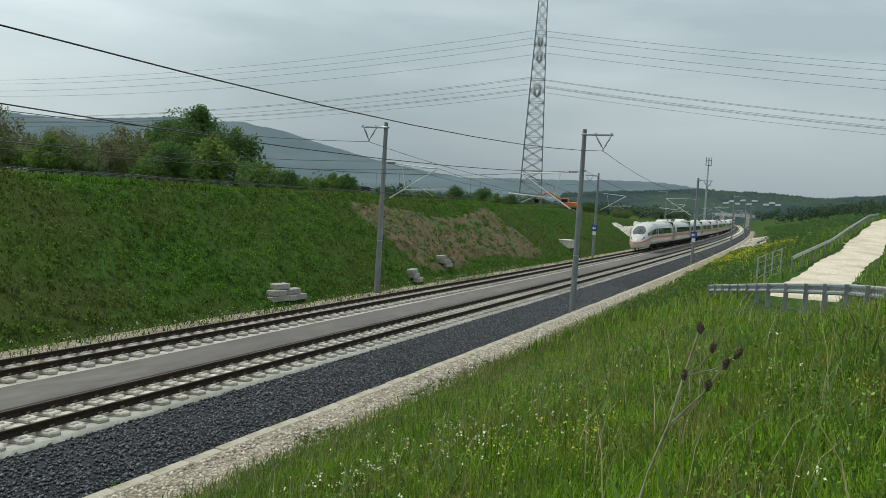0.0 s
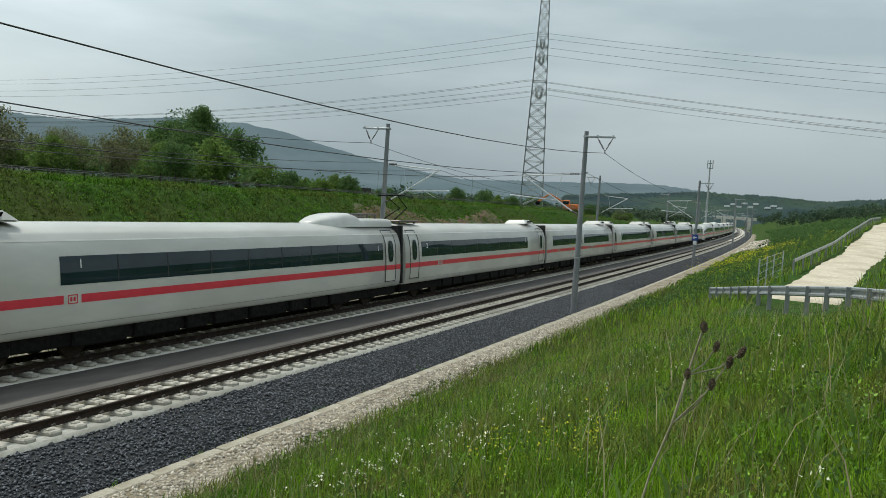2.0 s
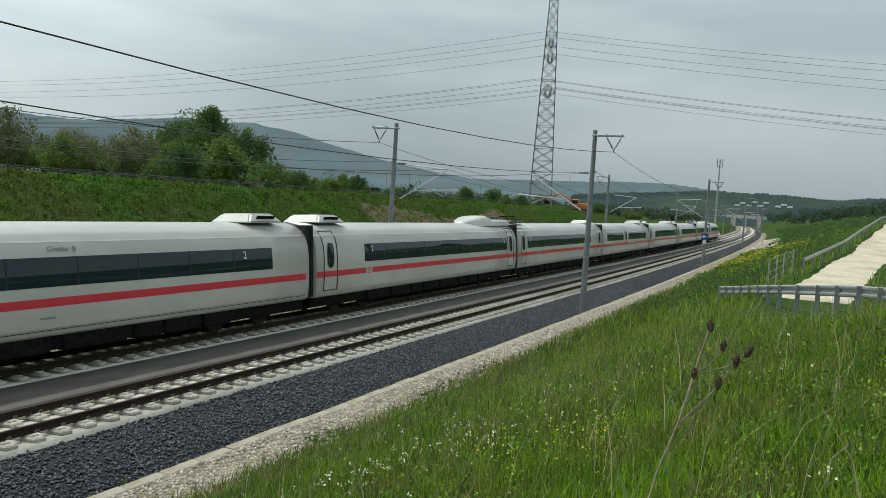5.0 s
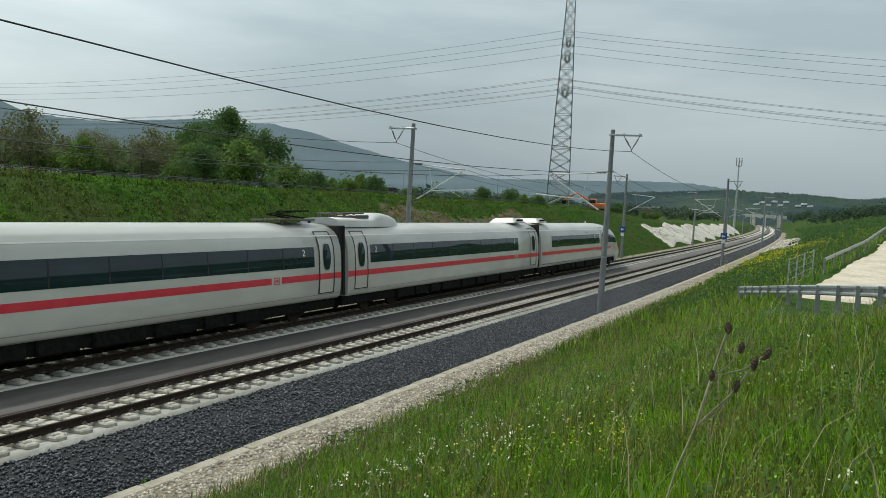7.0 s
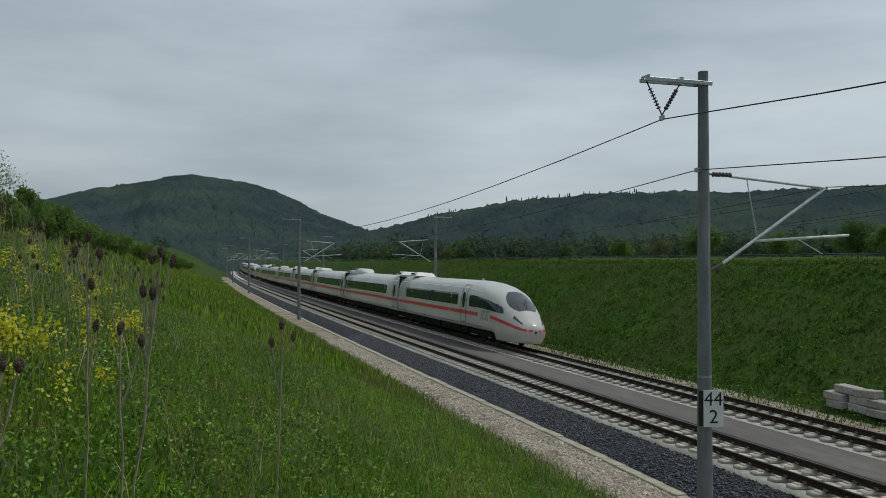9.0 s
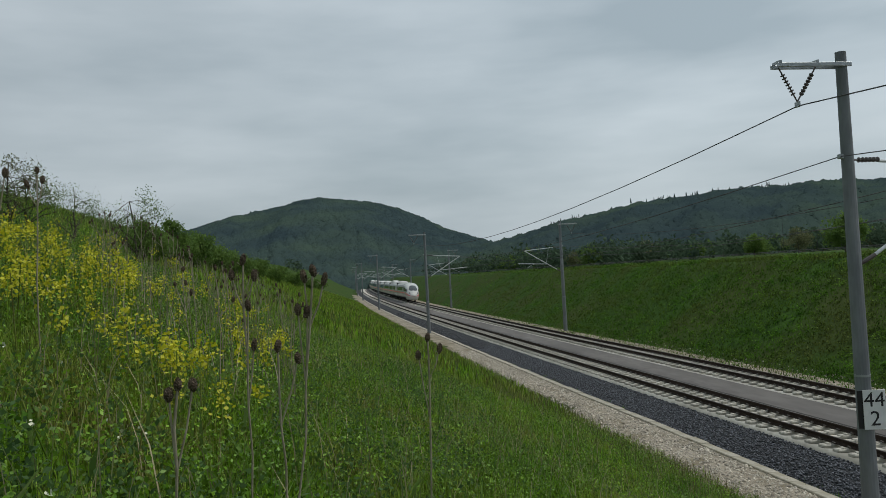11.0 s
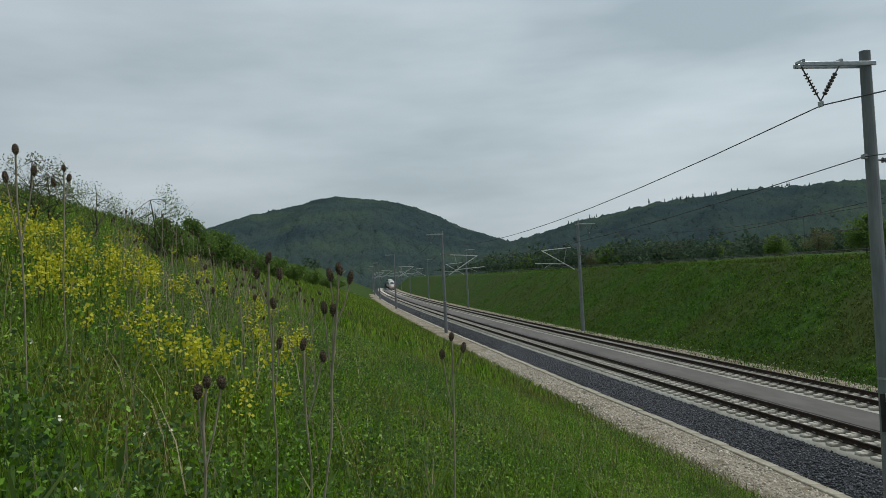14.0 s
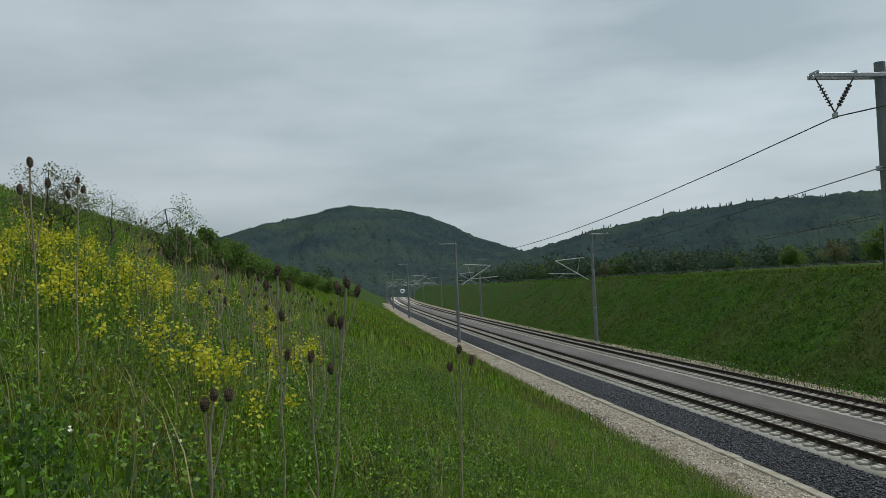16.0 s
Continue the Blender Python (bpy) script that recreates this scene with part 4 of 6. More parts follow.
def middle_car(first, kind_):
    panto = kind_ in ("panto", "panto_up")
    L = 24.775
    tip, tail = L / 2 - 0.28 + 20.0, -L / 2 + 0.28
    car = new("train_car")
    x1 = L / 2 - 0.28
    us = [tip - x1, 24, 28, 32, 36, 40, tip - tail]
    part("body", loft_body(us, [tip - u for u in us], False), M_TRAIN, car)
    mark = "1" if first else "2"
    U = lambda x: tip - x
    wr, wl_ = (3.9, 1.8) if kind_ == "dome" else (1.9, 4.3)
    for side in (-1, 1):
        if kind_ == "restaurant":
            door(car, tip, U(-1.0), side)
            stripe(car, tip, [(U(x1), U(4.15)), (U(1.2), U(-0.95)), (U(-2.05), U(-8.4)), (U(-8.95), U(tail))], side)
            window_band(car, tip, U(10.18), U(-0.19), side, 2.6)
            window_band(car, tip, U(-2.8), U(-10.45), side, 1.95)
            wordmark(car, tip, U(2.66), side, "Bordrestaurant", 2.67)
            logo(car, tip, U(-8.67), side)
            part("sill_line", skin(bm_new(), tip, U(x1), U(tail), 1.00, 1.03, 0.005, side, 10, 1), M_BLOCK, car)
            part("roof_gutter", skin(bm_new(), tip, U(x1), U(tail), 3.34, 3.38, 0.012, side, 10, 1), M_ROOF, car)
            continue
        d1, d2 = U(x1 - 0.55) , U(tail + 1.55)
        door(car, tip, d1, side)
        door(car, tip, d2, side)
        stripe(car, tip, [(U(x1), d1 - 0.05), (d1 + 1.05, U(x1 - 4.0)), (U(x1 - 4.6), d2 - 0.05), (d2 + 1.05, U(tail))], side)
        window_band(car, tip, U(x1 - wr), U(tail + wl_), side, 1.95)
        class_mark(car, tip, U(x1 - wr - 0.7), side, mark)
        class_mark(car, tip, U(tail + wl_ + 0.5), side, mark)
        logo(car, tip, U(x1 - 4.3), side)
        part("sill_line", skin(bm_new(), tip, U(x1), U(tail), 1.00, 1.03, 0.005, side, 10, 1), M_BLOCK, car)
        part("roof_gutter", skin(bm_new(), tip, U(x1), U(tail), 3.34, 3.38, 0.012, side, 10, 1), M_ROOF, car)
    gangway(car, tail, -1)
    gangway(car, x1, 1)
    undercarriage(car, tail, x1, 9 + 3 * int(panto))
    bogie(car, x1 - 3.6)
    bogie(car, tail + 3.6)
    if panto:
        roof_unit(car, tail + 0.9, tail + 3.0, 0.9, 0.32)
        bm = bm_new()
        box(bm, x1 - 1.9, 0, 4.00, 2.2, 1.5, 0.08, bevel=0.02)
        for dx in (-0.9, 0.9):
            for y in (-0.6, 0.6):
                tube(bm, (x1 - 1.9 + dx, y, 3.86), (x1 - 1.9 + dx, y, 4.02), 0.07, 0.05, 8)
        part("pantograph_base", bm, M_INSUL, car)
        bm = bm_new()
        up = 0.98 if kind_ == "panto_up" else 0.0
        a, b, c = (x1 - 1.0, 0, 4.08), (x1 - 2.7, 0, 4.22 + 0.5 * up), (x1 - 1.3, 0, 4.36 + up)
        for y in (-0.35, 0.35):
            tube(bm, (a[0], y, a[2]), (b[0], y * 0.6, b[2]), 0.03)
            tube(bm, (b[0], y * 0.6, b[2]), (c[0], y, c[2]), 0.022)
        tube(bm, (c[0], -0.8, c[2]), (c[0], 0.8, c[2]), 0.03)
        part("pantograph", bm, M_UNDER, car)
    elif kind_ == "dome":
        bm = bm_new()
        rows = []
        for dx, w_, h_ in ((0.0, 0.98, 0.26), (3.0, 0.98, 0.26), (3.25, 0.97, 0.40), (3.7, 0.96, 0.50), (4.3, 0.92, 0.49), (4.9, 0.84, 0.42), (5.5, 0.70, 0.30), (6.0, 0.50, 0.16), (6.35, 0.22, 0.03)):
            ring = []
            for k in range(11):
                an = math.pi * k / 10
                ring.append(bm.verts.new((tail + dx, -w_ * math.copysign(abs(math.cos(an)) ** 0.55, math.cos(an)), 3.70 + (0.16 + h_) * math.sin(an) ** 0.45)))
            rows.append(ring)
        for r0, r1 in zip(rows, rows[1:]):
            for k in range(10):
                bm.faces.new((r0[k], r0[k + 1], r1[k + 1], r1[k])).smooth = True
        bm.faces.new(rows[0])
        bm.faces.new(rows[-1][::-1])
        bmesh.ops.recalc_face_normals(bm, faces=bm.faces)
        part("roof_fairing", bm, M_ROOF, car)
        bm = bm_new()
        for yy in (-0.45, 0.3):
            for dx in (0.5, 1.3, 2.1):
                tube(bm, (tail + dx, yy, 4.08), (tail + dx, yy, 4.3), 0.08, 0.05, 8)
            tube(bm, (tail + 0.3, yy, 4.31), (tail + 2.9, yy, 4.31), 0.04)
        box(bm, tail + 2.3, -0.2, 4.16, 1.1, 1.2, 0.16, bevel=0.04)
        part("roof_busbar", bm, M_INSUL, car)
        roof_unit(car, x1 - 3.2, x1 - 0.9)
    else:
        roof_unit(car, x1 - 3.2, x1 - 0.9)
        if kind_ == "plain":
            roof_unit(car, tail + 0.9, tail + 3.0, 0.9, 0.32)
    return car


E_END, E_MID = 25.675, 24.775
TRAIN_V, TRAIN_S0, TRAIN_T0 = 61.4, 17.1, 1.5
CARS = []


def build_train():
    ends, mids = {}, {}
    s = 0.0
    for unit in range(2):
        for i in range(8):
            end = i in (0, 7)
            L = E_END if end else E_MID
            first = (unit == 0 and i < 2)
            panto = "panto_up" if (unit, i) == (0, 2) else {1: "dome", 6: "dome", 2: "panto", 5: "panto", 3: "restaurant"}.get(i, "plain")
            if end:
                if first not in ends:
                    ends[first] = end_car(first)
                    car = ends[first]
                else:
                    car = copy_thing(ends[first], Matrix())
                tagged(car, "white high-speed train end car with red stripe and rounded nose", "train car", "train cars")
            else:
                k = (first, panto)
                if k not in mids:
                    mids[k] = middle_car(first, panto)
                    car = mids[k]
                else:
                    car = copy_thing(mids[k], Matrix())
                tagged(car, "white high-speed train middle car with a raised pantograph on its roof" if panto == "panto_up" else "white high-speed train middle car with red stripe and dark window band" if panto != "panto" else "white high-speed train middle car with a lowered pantograph on its roof", "train car", "train cars")
            CARS.append((car, s + L / 2, i in (0, 1, 2)))
            s += L
        s += 0.15


build_train()


def build_butterfly():
    """A small yellow butterfly with four spread wings."""
    th = tagged(new("butterfly"), "small yellow-green butterfly fluttering over the track", "insect")
    part("body", tube(bm_new(), (-0.011, 0, 0), (0.011, 0, 0), 0.0022, 0.0012, 6), M_BLACK, th)
    for sg in (-1, 1):
        for x0, ln, wd, nm in ((0.005, 0.030, 0.020, "forewing"), (-0.007, 0.022, 0.018, "hindwing")):
            bm = bm_new()
            ring = []
            for k in range(9):
                an = 6.2832 * k / 9
                ring.append(bm.verts.new((x0 + wd * 0.55 * math.sin(an), sg * (0.001 + ln * 0.5 * (1 - math.cos(an))), 0.010 * (1 - math.cos(an)))))
            fc = bm.faces.new(ring)
            ex = bmesh.ops.extrude_face_region(bm, geom=[fc])
            for v in ex["geom"]:
                if isinstance(v, bmesh.types.BMVert):
                    v.co.z += 0.0008
            part(nm, bm, M_YELLOW, th)
    return th


BUTTERFLY = build_butterfly()


def motions():
    """The butterfly crosses the meadow once; the train runs along the far track at one speed."""
    flight = [(0.0, 1.40, 4.60, 4.0), (3.5, 1.60, 4.40, 4.0), (3.7, 2.61, 3.61, 4.26), (3.8, 2.84, 3.12, 4.37), (3.9, 3.07, 2.63, 4.49), (4.0, 3.30, 2.14, 4.61), (4.1, 3.15, 1.41, 3.94), (4.3, 3.05, 1.20, 3.75), (16.0, 3.05, 1.20, 3.74)]
    walk(BUTTERFLY, [(t, pose(x, y, z, 25, 10, 8)) for t, x, y, z in flight])
    tilt = Matrix.Rotation(radians(CANT), 4, "X")
    for car, back, flip in CARS:
        rows = []
        for k in range(33):
            t = 0.5 * k
            s = TRAIN_S0 - TRAIN_V * (t - TRAIN_T0) + back
            m = line_pose(s, TRK[1], 0.056) @ tilt
            if flip:
                m = m @ Matrix.Rotation(math.pi, 4, "Z")
            rows.append((t, m))
        walk(car, rows)


# ---- hills and woods ----
def polar(az, d):
    return -d * math.sin(radians(az)), d * math.cos(radians(az))


RIDGES = {}


def ridge(name, pts, D, front, back, base, material, rough, label, seed):
    az = np.array([p[0] for p in pts], float)
    el = np.array([p[1] for p in pts], float)
    order = np.argsort(az)
    az, el = az[order], el[order]
    n = int((az[-1] - az[0]) / 0.35)
    A = np.linspace(az[0], az[-1], n)
    E = np.interp(A, az, el)
    k = np.ones(5) / 5
    E = np.convolve(np.pad(E, 2, mode="edge"), k, "valid")
    U = np.concatenate([np.linspace(0, 1, 26), [1.12, 1.3, 1.6]])
    rng = np.random.default_rng(seed)
    X, Y, Z = np.zeros((n, len(U))), np.zeros((n, len(U))), np.zeros((n, len(U)))
    for j, u in enumerate(U):
        d = front + (D - front) * u if u <= 1 else D + (back - D) * (u - 1) / 0.6
        X[:, j], Y[:, j] = -d * np.sin(np.radians(A)), d * np.cos(np.radians(A))
        H = 5.25 + D * np.tan(np.radians(E)) - base
        sh = (u * u * (3 - 2 * u)) ** 0.8 if u <= 1 else max(0.0, 1 - (u - 1) / 0.6) ** 0.7
        Z[:, j] = base + H * sh * (1 + 0.05 * np.sin(A * 1.1 + u * 5) * (1 - abs(2 * min(u, 1) - 1))) + rng.uniform(-rough, rough, n) * (0.3 if u == 1 else 1) * (u > 0.03)
    idx = np.arange(n * len(U)).reshape(n, len(U))
    f = np.stack([idx[:-1, :-1], idx[:-1, 1:], idx[1:, 1:], idx[1:, :-1]], -1).reshape(-1, 4)
    ob = new(name, mesh_np(name, np.stack([X, Y, Z], -1).reshape(-1, 3), f, material, True))
    tagged(ob, label, "hill", kind="structure")
    RIDGES[name] = (A, U, X, Y, Z)
    return ob


ridge("backdrop_far_hills", [(13, 1.2), (8, 1.8), (3.8, 2.8), (-1.6, 4.0), (-5, 4.4), (-9.2, 4.45), (-13.8, 3.7), (-19.3, 4.8), (-24.8, 5.1), (-33, 5.05), (-34.5, 4.8), (-36.8, 3.7), (-41.5, 3.6), (-46.9, 4.3), (-50.5, 4.2), (-51.6, 4.5), (-52.5, 4.2), (-55, 3.85), (-58, 3.1), (-61, 2.4), (-66, 1.7), (-70, 1.2)], 3400, 2500, 3900, 5, M_HAZE, 3.0, "wooded hills in haze-tinted blue-grey far across the valley", 1)
ridge("backdrop_low_ridge", [(-58, 1.3), (-66, 1.55), (-72, 1.75), (-80, 2.05), (-85, 1.5), (-90, 1.35), (-96, 1.3), (-110, 1.3)], 2600, 1500, 3200, 3, M_HAZE, 2.0, "low haze-tinted ridge on the horizon", 2)
ridge("wooded_ridge", [(79, 1.2), (76.6, 2.0), (72.6, 2.85), (68, 3.75), (63, 4.25), (58, 4.45), (52, 4.3), (44, 4.4), (38, 4.3), (33, 4.25), (28, 4.3), (20, 3.9), (12, 2.6), (4, 1.2)], 800, 330, 1000, -3, M_WOOD_HAZE, 2.0, "densely wooded ridge with dark firs along its top", 3)
ridge("wooded_hill", [(106, 2.2), (100, 3.2), (96.2, 3.9), (94, 4.5), (92, 4.85), (90, 5.25), (88.5, 5.4), (86.5, 5.35), (84.65, 5.0), (81.5, 3.9), (79.3, 2.8), (76.8, 2.0), (74, 1.2), (70, 0.5)], 1000, 420, 1300, -3, M_WOOD_HAZE, 2.0, "rounded hill covered with green broadleaved forest", 4)
ridge("wooded_rise", [(-74, 0.9), (-78, 1.25), (-83, 1.62), (-86.6, 1.62), (-90, 1.42), (-92.2, 1.6), (-94, 1.78), (-98, 1.9), (-112, 1.9)], 1100, 690, 1500, -4, M_WOOD_HAZE, 1.0, "low wooded rise behind the yard", 5)

def clumps(name, P, R, material, label, seed, squash=1.0):
    """Irregular crowns of trees seen from afar: a low dome each."""
    rng = np.random.default_rng(seed)
    v = np.array([(0, 0, 1.0)] + [(math.cos(k * 1.2566), math.sin(k * 1.2566), 0.1) for k in range(5)])
    f = np.array([(0, 1 + k, 1 + (k + 1) % 5) for k in range(5)])
    n = len(P)
    w = v[None] * R[:, None, None] * rng.uniform(0.65, 1.3, (n, len(v), 1))
    w[:, :, 2] *= squash
    w = w + P[:, None]
    ff = f[None] + (np.arange(n) * len(v))[:, None, None]
    return tagged(new(name, mesh_np(name, w.reshape(-1, 3), ff.reshape(-1, 3), material, True)), label, "forest", kind="stuff")


def canopy(rname, count, r0, r1, material, label, seed, umin=0.0):
    A, U, X, Y, Z = RIDGES[rname]
    rng = np.random.default_rng(seed)
    a = rng.uniform(0, len(A) - 1.001, count)
    b = rng.uniform(umin * 25, 25.9, count)
    i, j = a.astype(int), b.astype(int)
    fa, fb = a - i, b - j
    g = lambda Q: (Q[i, j] * (1 - fa) + Q[i + 1, j] * fa) * (1 - fb) + (Q[i, j + 1] * (1 - fa) + Q[i + 1, j + 1] * fa) * fb
    P = np.stack([g(X), g(Y), g(Z)], -1)
    R = rng.uniform(r0, r1, count)
    P[:, 2] -= R * 0.55
    clumps(name=label.split()[0] + "_canopy", P=P, R=R, material=material, label=label, seed=seed + 1)


canopy("wooded_ridge", 56000, 0.9, 2.0, M_WOOD_HAZE, "broadleaved treetops covering the ridge", 21)
canopy("wooded_hill", 56000, 1.0, 2.3, M_WOOD_HAZE, "rounded treetops covering the forested hill", 23)
canopy("wooded_rise", 6000, 2.4, 4.6, M_WOOD_HAZE, "dark treetops covering the low rise", 25, 0.66)


def fir_line():
    A, U, X, Y, Z = RIDGES["wooded_ridge"]
    rng = np.random.default_rng(31)
    pts = []
    for _ in range(520):
        i = rng.integers(0, len(A))
        if not 57 < A[i] < 73:
            continue
        j = int(rng.integers(21, 26))
        pts.append((X[i, j] + rng.uniform(-4, 4), Y[i, j] + rng.uniform(-6, 6), Z[i, j] - 1, rng.uniform(2.6, 5.2)))
    v, f, b = [], [], 0
    for x, y, z, h in pts:
        for lv in range(3):
            z0, z1, r = z + h * (0.1 + 0.27 * lv), z + h * (0.55 + 0.24 * lv if lv < 2 else 1.0), h * (0.2 - 0.05 * lv)
            for k in range(6):
                an = 6.2832 * k / 6
                v.append((x + r * math.cos(an), y + r * math.sin(an), z0))
            v.append((x, y, z1))
            f += [(b + k, b + (k + 1) % 6, b + 6) for k in range(6)]
            b += 7
    tagged(new("fir_trees", mesh_np("fir_trees", v, f, M_FIR)), "dark pointed firs along the ridge line", "forest", kind="stuff")


fir_line()


# ---- trees and shrubs ----
def leaf_cloud(centres, radii, per, size, rng):
    n = len(centres) * per
    c = np.repeat(np.asarray(centres), per, 0)
    r = np.repeat(np.asarray(radii), per)
    d = rng.normal(size=(n, 3))
    d /= np.linalg.norm(d, axis=1)[:, None]
    p = c + d * (r * rng.random(n) ** 0.45)[:, None]
    a = rng.normal(size=(n, 3))
    a /= np.linalg.norm(a, axis=1)[:, None]
    b = np.cross(a, rng.normal(size=(n, 3)))
    b /= np.linalg.norm(b, axis=1)[:, None]
    s = size * rng.uniform(0.6, 1.3, n)[:, None]
    v = np.stack([p + a * s, p + b * s * 0.6, p - a * s, p - b * s * 0.6], 1)
    f = np.arange(n * 4).reshape(n, 4)
    return v.reshape(-1, 3), f


def tree(h, w, seed, leaf, per, size, bare=False, low=0.25):
    rng = np.random.default_rng(seed)
    th = new("tree")
    bm = bm_new()
    p, r = Vector((0, 0, -0.4)), h * 0.022
    knots = []
    for k in range(5):
        q = p + Vector((rng.uniform(-0.03, 0.03) * h, rng.uniform(-0.03, 0.03) * h, h * (0.17 if k else 0.2)))
        tube(bm, p, q, r, r * 0.78, 8)
        p, r = q, r * 0.78
        knots.append((q.copy(), r))
    part("trunk", bm, M_BARK, th)
    bm = bm_new()
    ends, rad = [], []
    nl = 22 if bare else 16
    for i in range(nl):
        kp, kr = knots[int(rng.integers(0, 5))]
        an, up = rng.uniform(0, 6.28), rng.uniform(0.25, 1.0)
        ln = w * rng.uniform(0.28, 0.52)
        e = kp + Vector((math.cos(an) * ln, math.sin(an) * ln, up * ln * 0.8))
        e.z = min(e.z, h * (0.93 - 0.5 * min(1.0, ((e.x ** 2 + e.y ** 2) / (w * 0.5) ** 2))))
        if e.z < h * low:
            e.z = h * low + rng.uniform(0, 0.1) * h
        mid = kp.lerp(e, 0.5) + Vector((0, 0, 0.04 * h))
        tube(bm, kp, mid, kr * 0.55, kr * 0.35, 5)
        tube(bm, mid, e, kr * 0.35, kr * 0.12, 5)
        for _ in range(9 if bare else 2):
            t2 = e.lerp(mid, rng.random() * 0.8) + Vector(rng.normal(size=3)) * w * 0.09 + Vector((0, 0, 0.05 * h))
            tube(bm, e.lerp(mid, rng.random()), t2, kr * 0.14, kr * 0.05, 3)
        ends.append(e[:])
        rad.append(w * rng.uniform(0.13, 0.22))
    part("branchwork", bm, M_BARK, th)
    for k in range(38 if not bare else 4):
        d = rng.normal(size=3)
        d /= np.linalg.norm(d)
        rr = rng.random() ** 0.4
        zc, hz = (h * (low + 1) / 2, h * (1 - low) / 2 * 0.92)
        wide = 1 - 0.35 * max(0.0, d[2])
        ends.append((d[0] * rr * w * 0.43 * wide, d[1] * rr * w * 0.43 * wide, zc + d[2] * rr * hz))
        rad.append(w * rng.uniform(0.10, 0.17))
    v, f = leaf_cloud(ends, rad, per, size, rng)
    cr = new("crown", mesh_np("crown", v, f, leaf))
    cr.parent = th
    return th


def put_tree(proto, x, y, sc, turn, label, group=""):
    z = float(ground(x, y))
    ob = copy_thing(proto, Matrix.Translation((x, y, z)) @ Matrix.Rotation(turn, 4, "Z"))
    ob.scale = (sc, sc, sc * random.uniform(0.92, 1.08))
    return tagged(ob, label, "tree", group)


def build_trees():
    rnd = random.Random(17)
    big = tree(9.3, 11.0, 101, M_LEAF, 460, 0.15, low=0.10)
    broad = tree(8.0, 8.0, 102, M_LEAF, 100, 0.19)
    light = tree(6.5, 6.5, 103, M_LEAF_LIGHT, 90, 0.17)
    twiggy = tree(7.5, 7.0, 104, M_TWIG, 90, 0.095, bare=True)
    bushy = tree(4.2, 6.0, 105, M_LEAF_LIGHT, 90, 0.16, low=0.08)
    sparse = tree(6.6, 6.2, 106, M_LEAF_LIGHT, 110, 0.075, bare=True)
    hedge_light = tree(6.2, 6.8, 107, M_LEAF_LIGHT, 62, 0.22, low=0.04)
    hedge_dark = tree(6.4, 7.2, 108, M_LEAF, 62, 0.22, low=0.04)
    hedge_twig = tree(6.6, 6.6, 109, M_TWIG, 70, 0.15, low=0.05)
    oak = tree(8.2, 9.2, 110, M_LEAF, 115, 0.14, low=0.18)
    protos = [big, broad, light, twiggy, bushy, sparse, hedge_light, hedge_dark, hedge_twig, oak]
    lab = {0: "large spreading broadleaved tree in full leaf", 1: "dense green broadleaved tree behind the cutting", 2: "light green spring tree behind the cutting", 3: "nearly bare twiggy tree behind the cutting", 4: "low spreading green shrub at the field edge", 5: "slender see-through tree with thin spring leaves", 6: "light green bushy tree in the belt behind the cutting", 7: "dark green bushy tree in the belt behind the cutting", 8: "olive twiggy tree coming into leaf behind the cutting", 9: "rounded green tree standing free behind the cutting"}

    def put(k, az, d, sc=1.0, gr="trees beyond the cutting"):
        x, y = polar(az, d)
        put_tree(protos[k], x, y, sc, rnd.uniform(0, 6.28), lab[k], gr)

    put(0, -48.8, 112, 1.0)
    put(1, -51.6, 118, 0.95)
    put(2, -46.2, 120, 1.0)
    put(3, -44.6, 112, 0.8)
    put(3, -42.6, 108, 0.75)
    put(3, -40.8, 112, 0.9)
    put(3, -47.0, 106, 0.7)
    put(4, -53.2, 110, 0.9)
    put(9, 14.0, 62, 1.0)
    put(3, 19.2, 62, 0.95)
    put(9, 24.4, 63, 0.92)
    put(1, 27.2, 66, 0.7)
    put(3, 21.2, 66, 0.75)
    put(5, 17.2, 66, 0.8)
    put(3, 7.5, 72, 0.9)
    put(2, -1.5, 88, 0.75)
    put(2, -25.0, 82, 0.8)
    put(2, -23.5, 84, 0.75)
    put(1, -68.5, 185, 0.62)
    put(1, -70.6, 200, 0.4)
    for i in range(84):
        az = -60 + 95 * (i + rnd.uniform(0.1, 0.9)) / 84
        d = rnd.uniform(78, 120)
        if d * math.cos(radians(az)) < 44:
            d = 46 / math.cos(radians(az))
        k = rnd.choice([2, 3, 3, 4, 4, 1])
        put(k, az, d, rnd.uniform(0.42, 0.66) * (1.25 if k == 4 else 1) * (0.55 if az < -50.5 else 1))
    for i in range(120):
        az = -51 + 86 * (i + rnd.uniform(0.0, 1.0)) / 120
        d = max(rnd.uniform(84, 135), 47 / math.cos(radians(az)))
        put(rnd.choice([6, 6, 7, 8, 8]), az, d, rnd.uniform(0.55, 0.95))
    for i in range(46):
        az = 34 + 45 * (i + rnd.uniform(0.0, 1.0)) / 46
        put(rnd.choice([6, 6, 8]), az, max(rnd.uniform(120, 300), 60 / max(0.2, math.cos(radians(az)))), rnd.uniform(0.6, 1.0))
    for i in range(9):
        az = 32 + 14 * (i + rnd.uniform(0.1, 0.9)) / 9
        d = max(rnd.uniform(70, 130), 44 / max(0.2, math.cos(radians(az))))
        put(rnd.choice([2, 1, 2, 4, 3]), az, d, rnd.uniform(0.35, 0.62))
    for i in range(64):
        az = -53 - 26 * (i + rnd.uniform(0.1, 0.9)) / 64
        d = rnd.uniform(150, 380)
        if d * math.cos(radians(az)) < 45:
            continue
        put(rnd.choice([1, 2, 4, 4, 3]), az, d, rnd.uniform(0.35, 0.6) * (1.0 if d < 250 else 1.3))
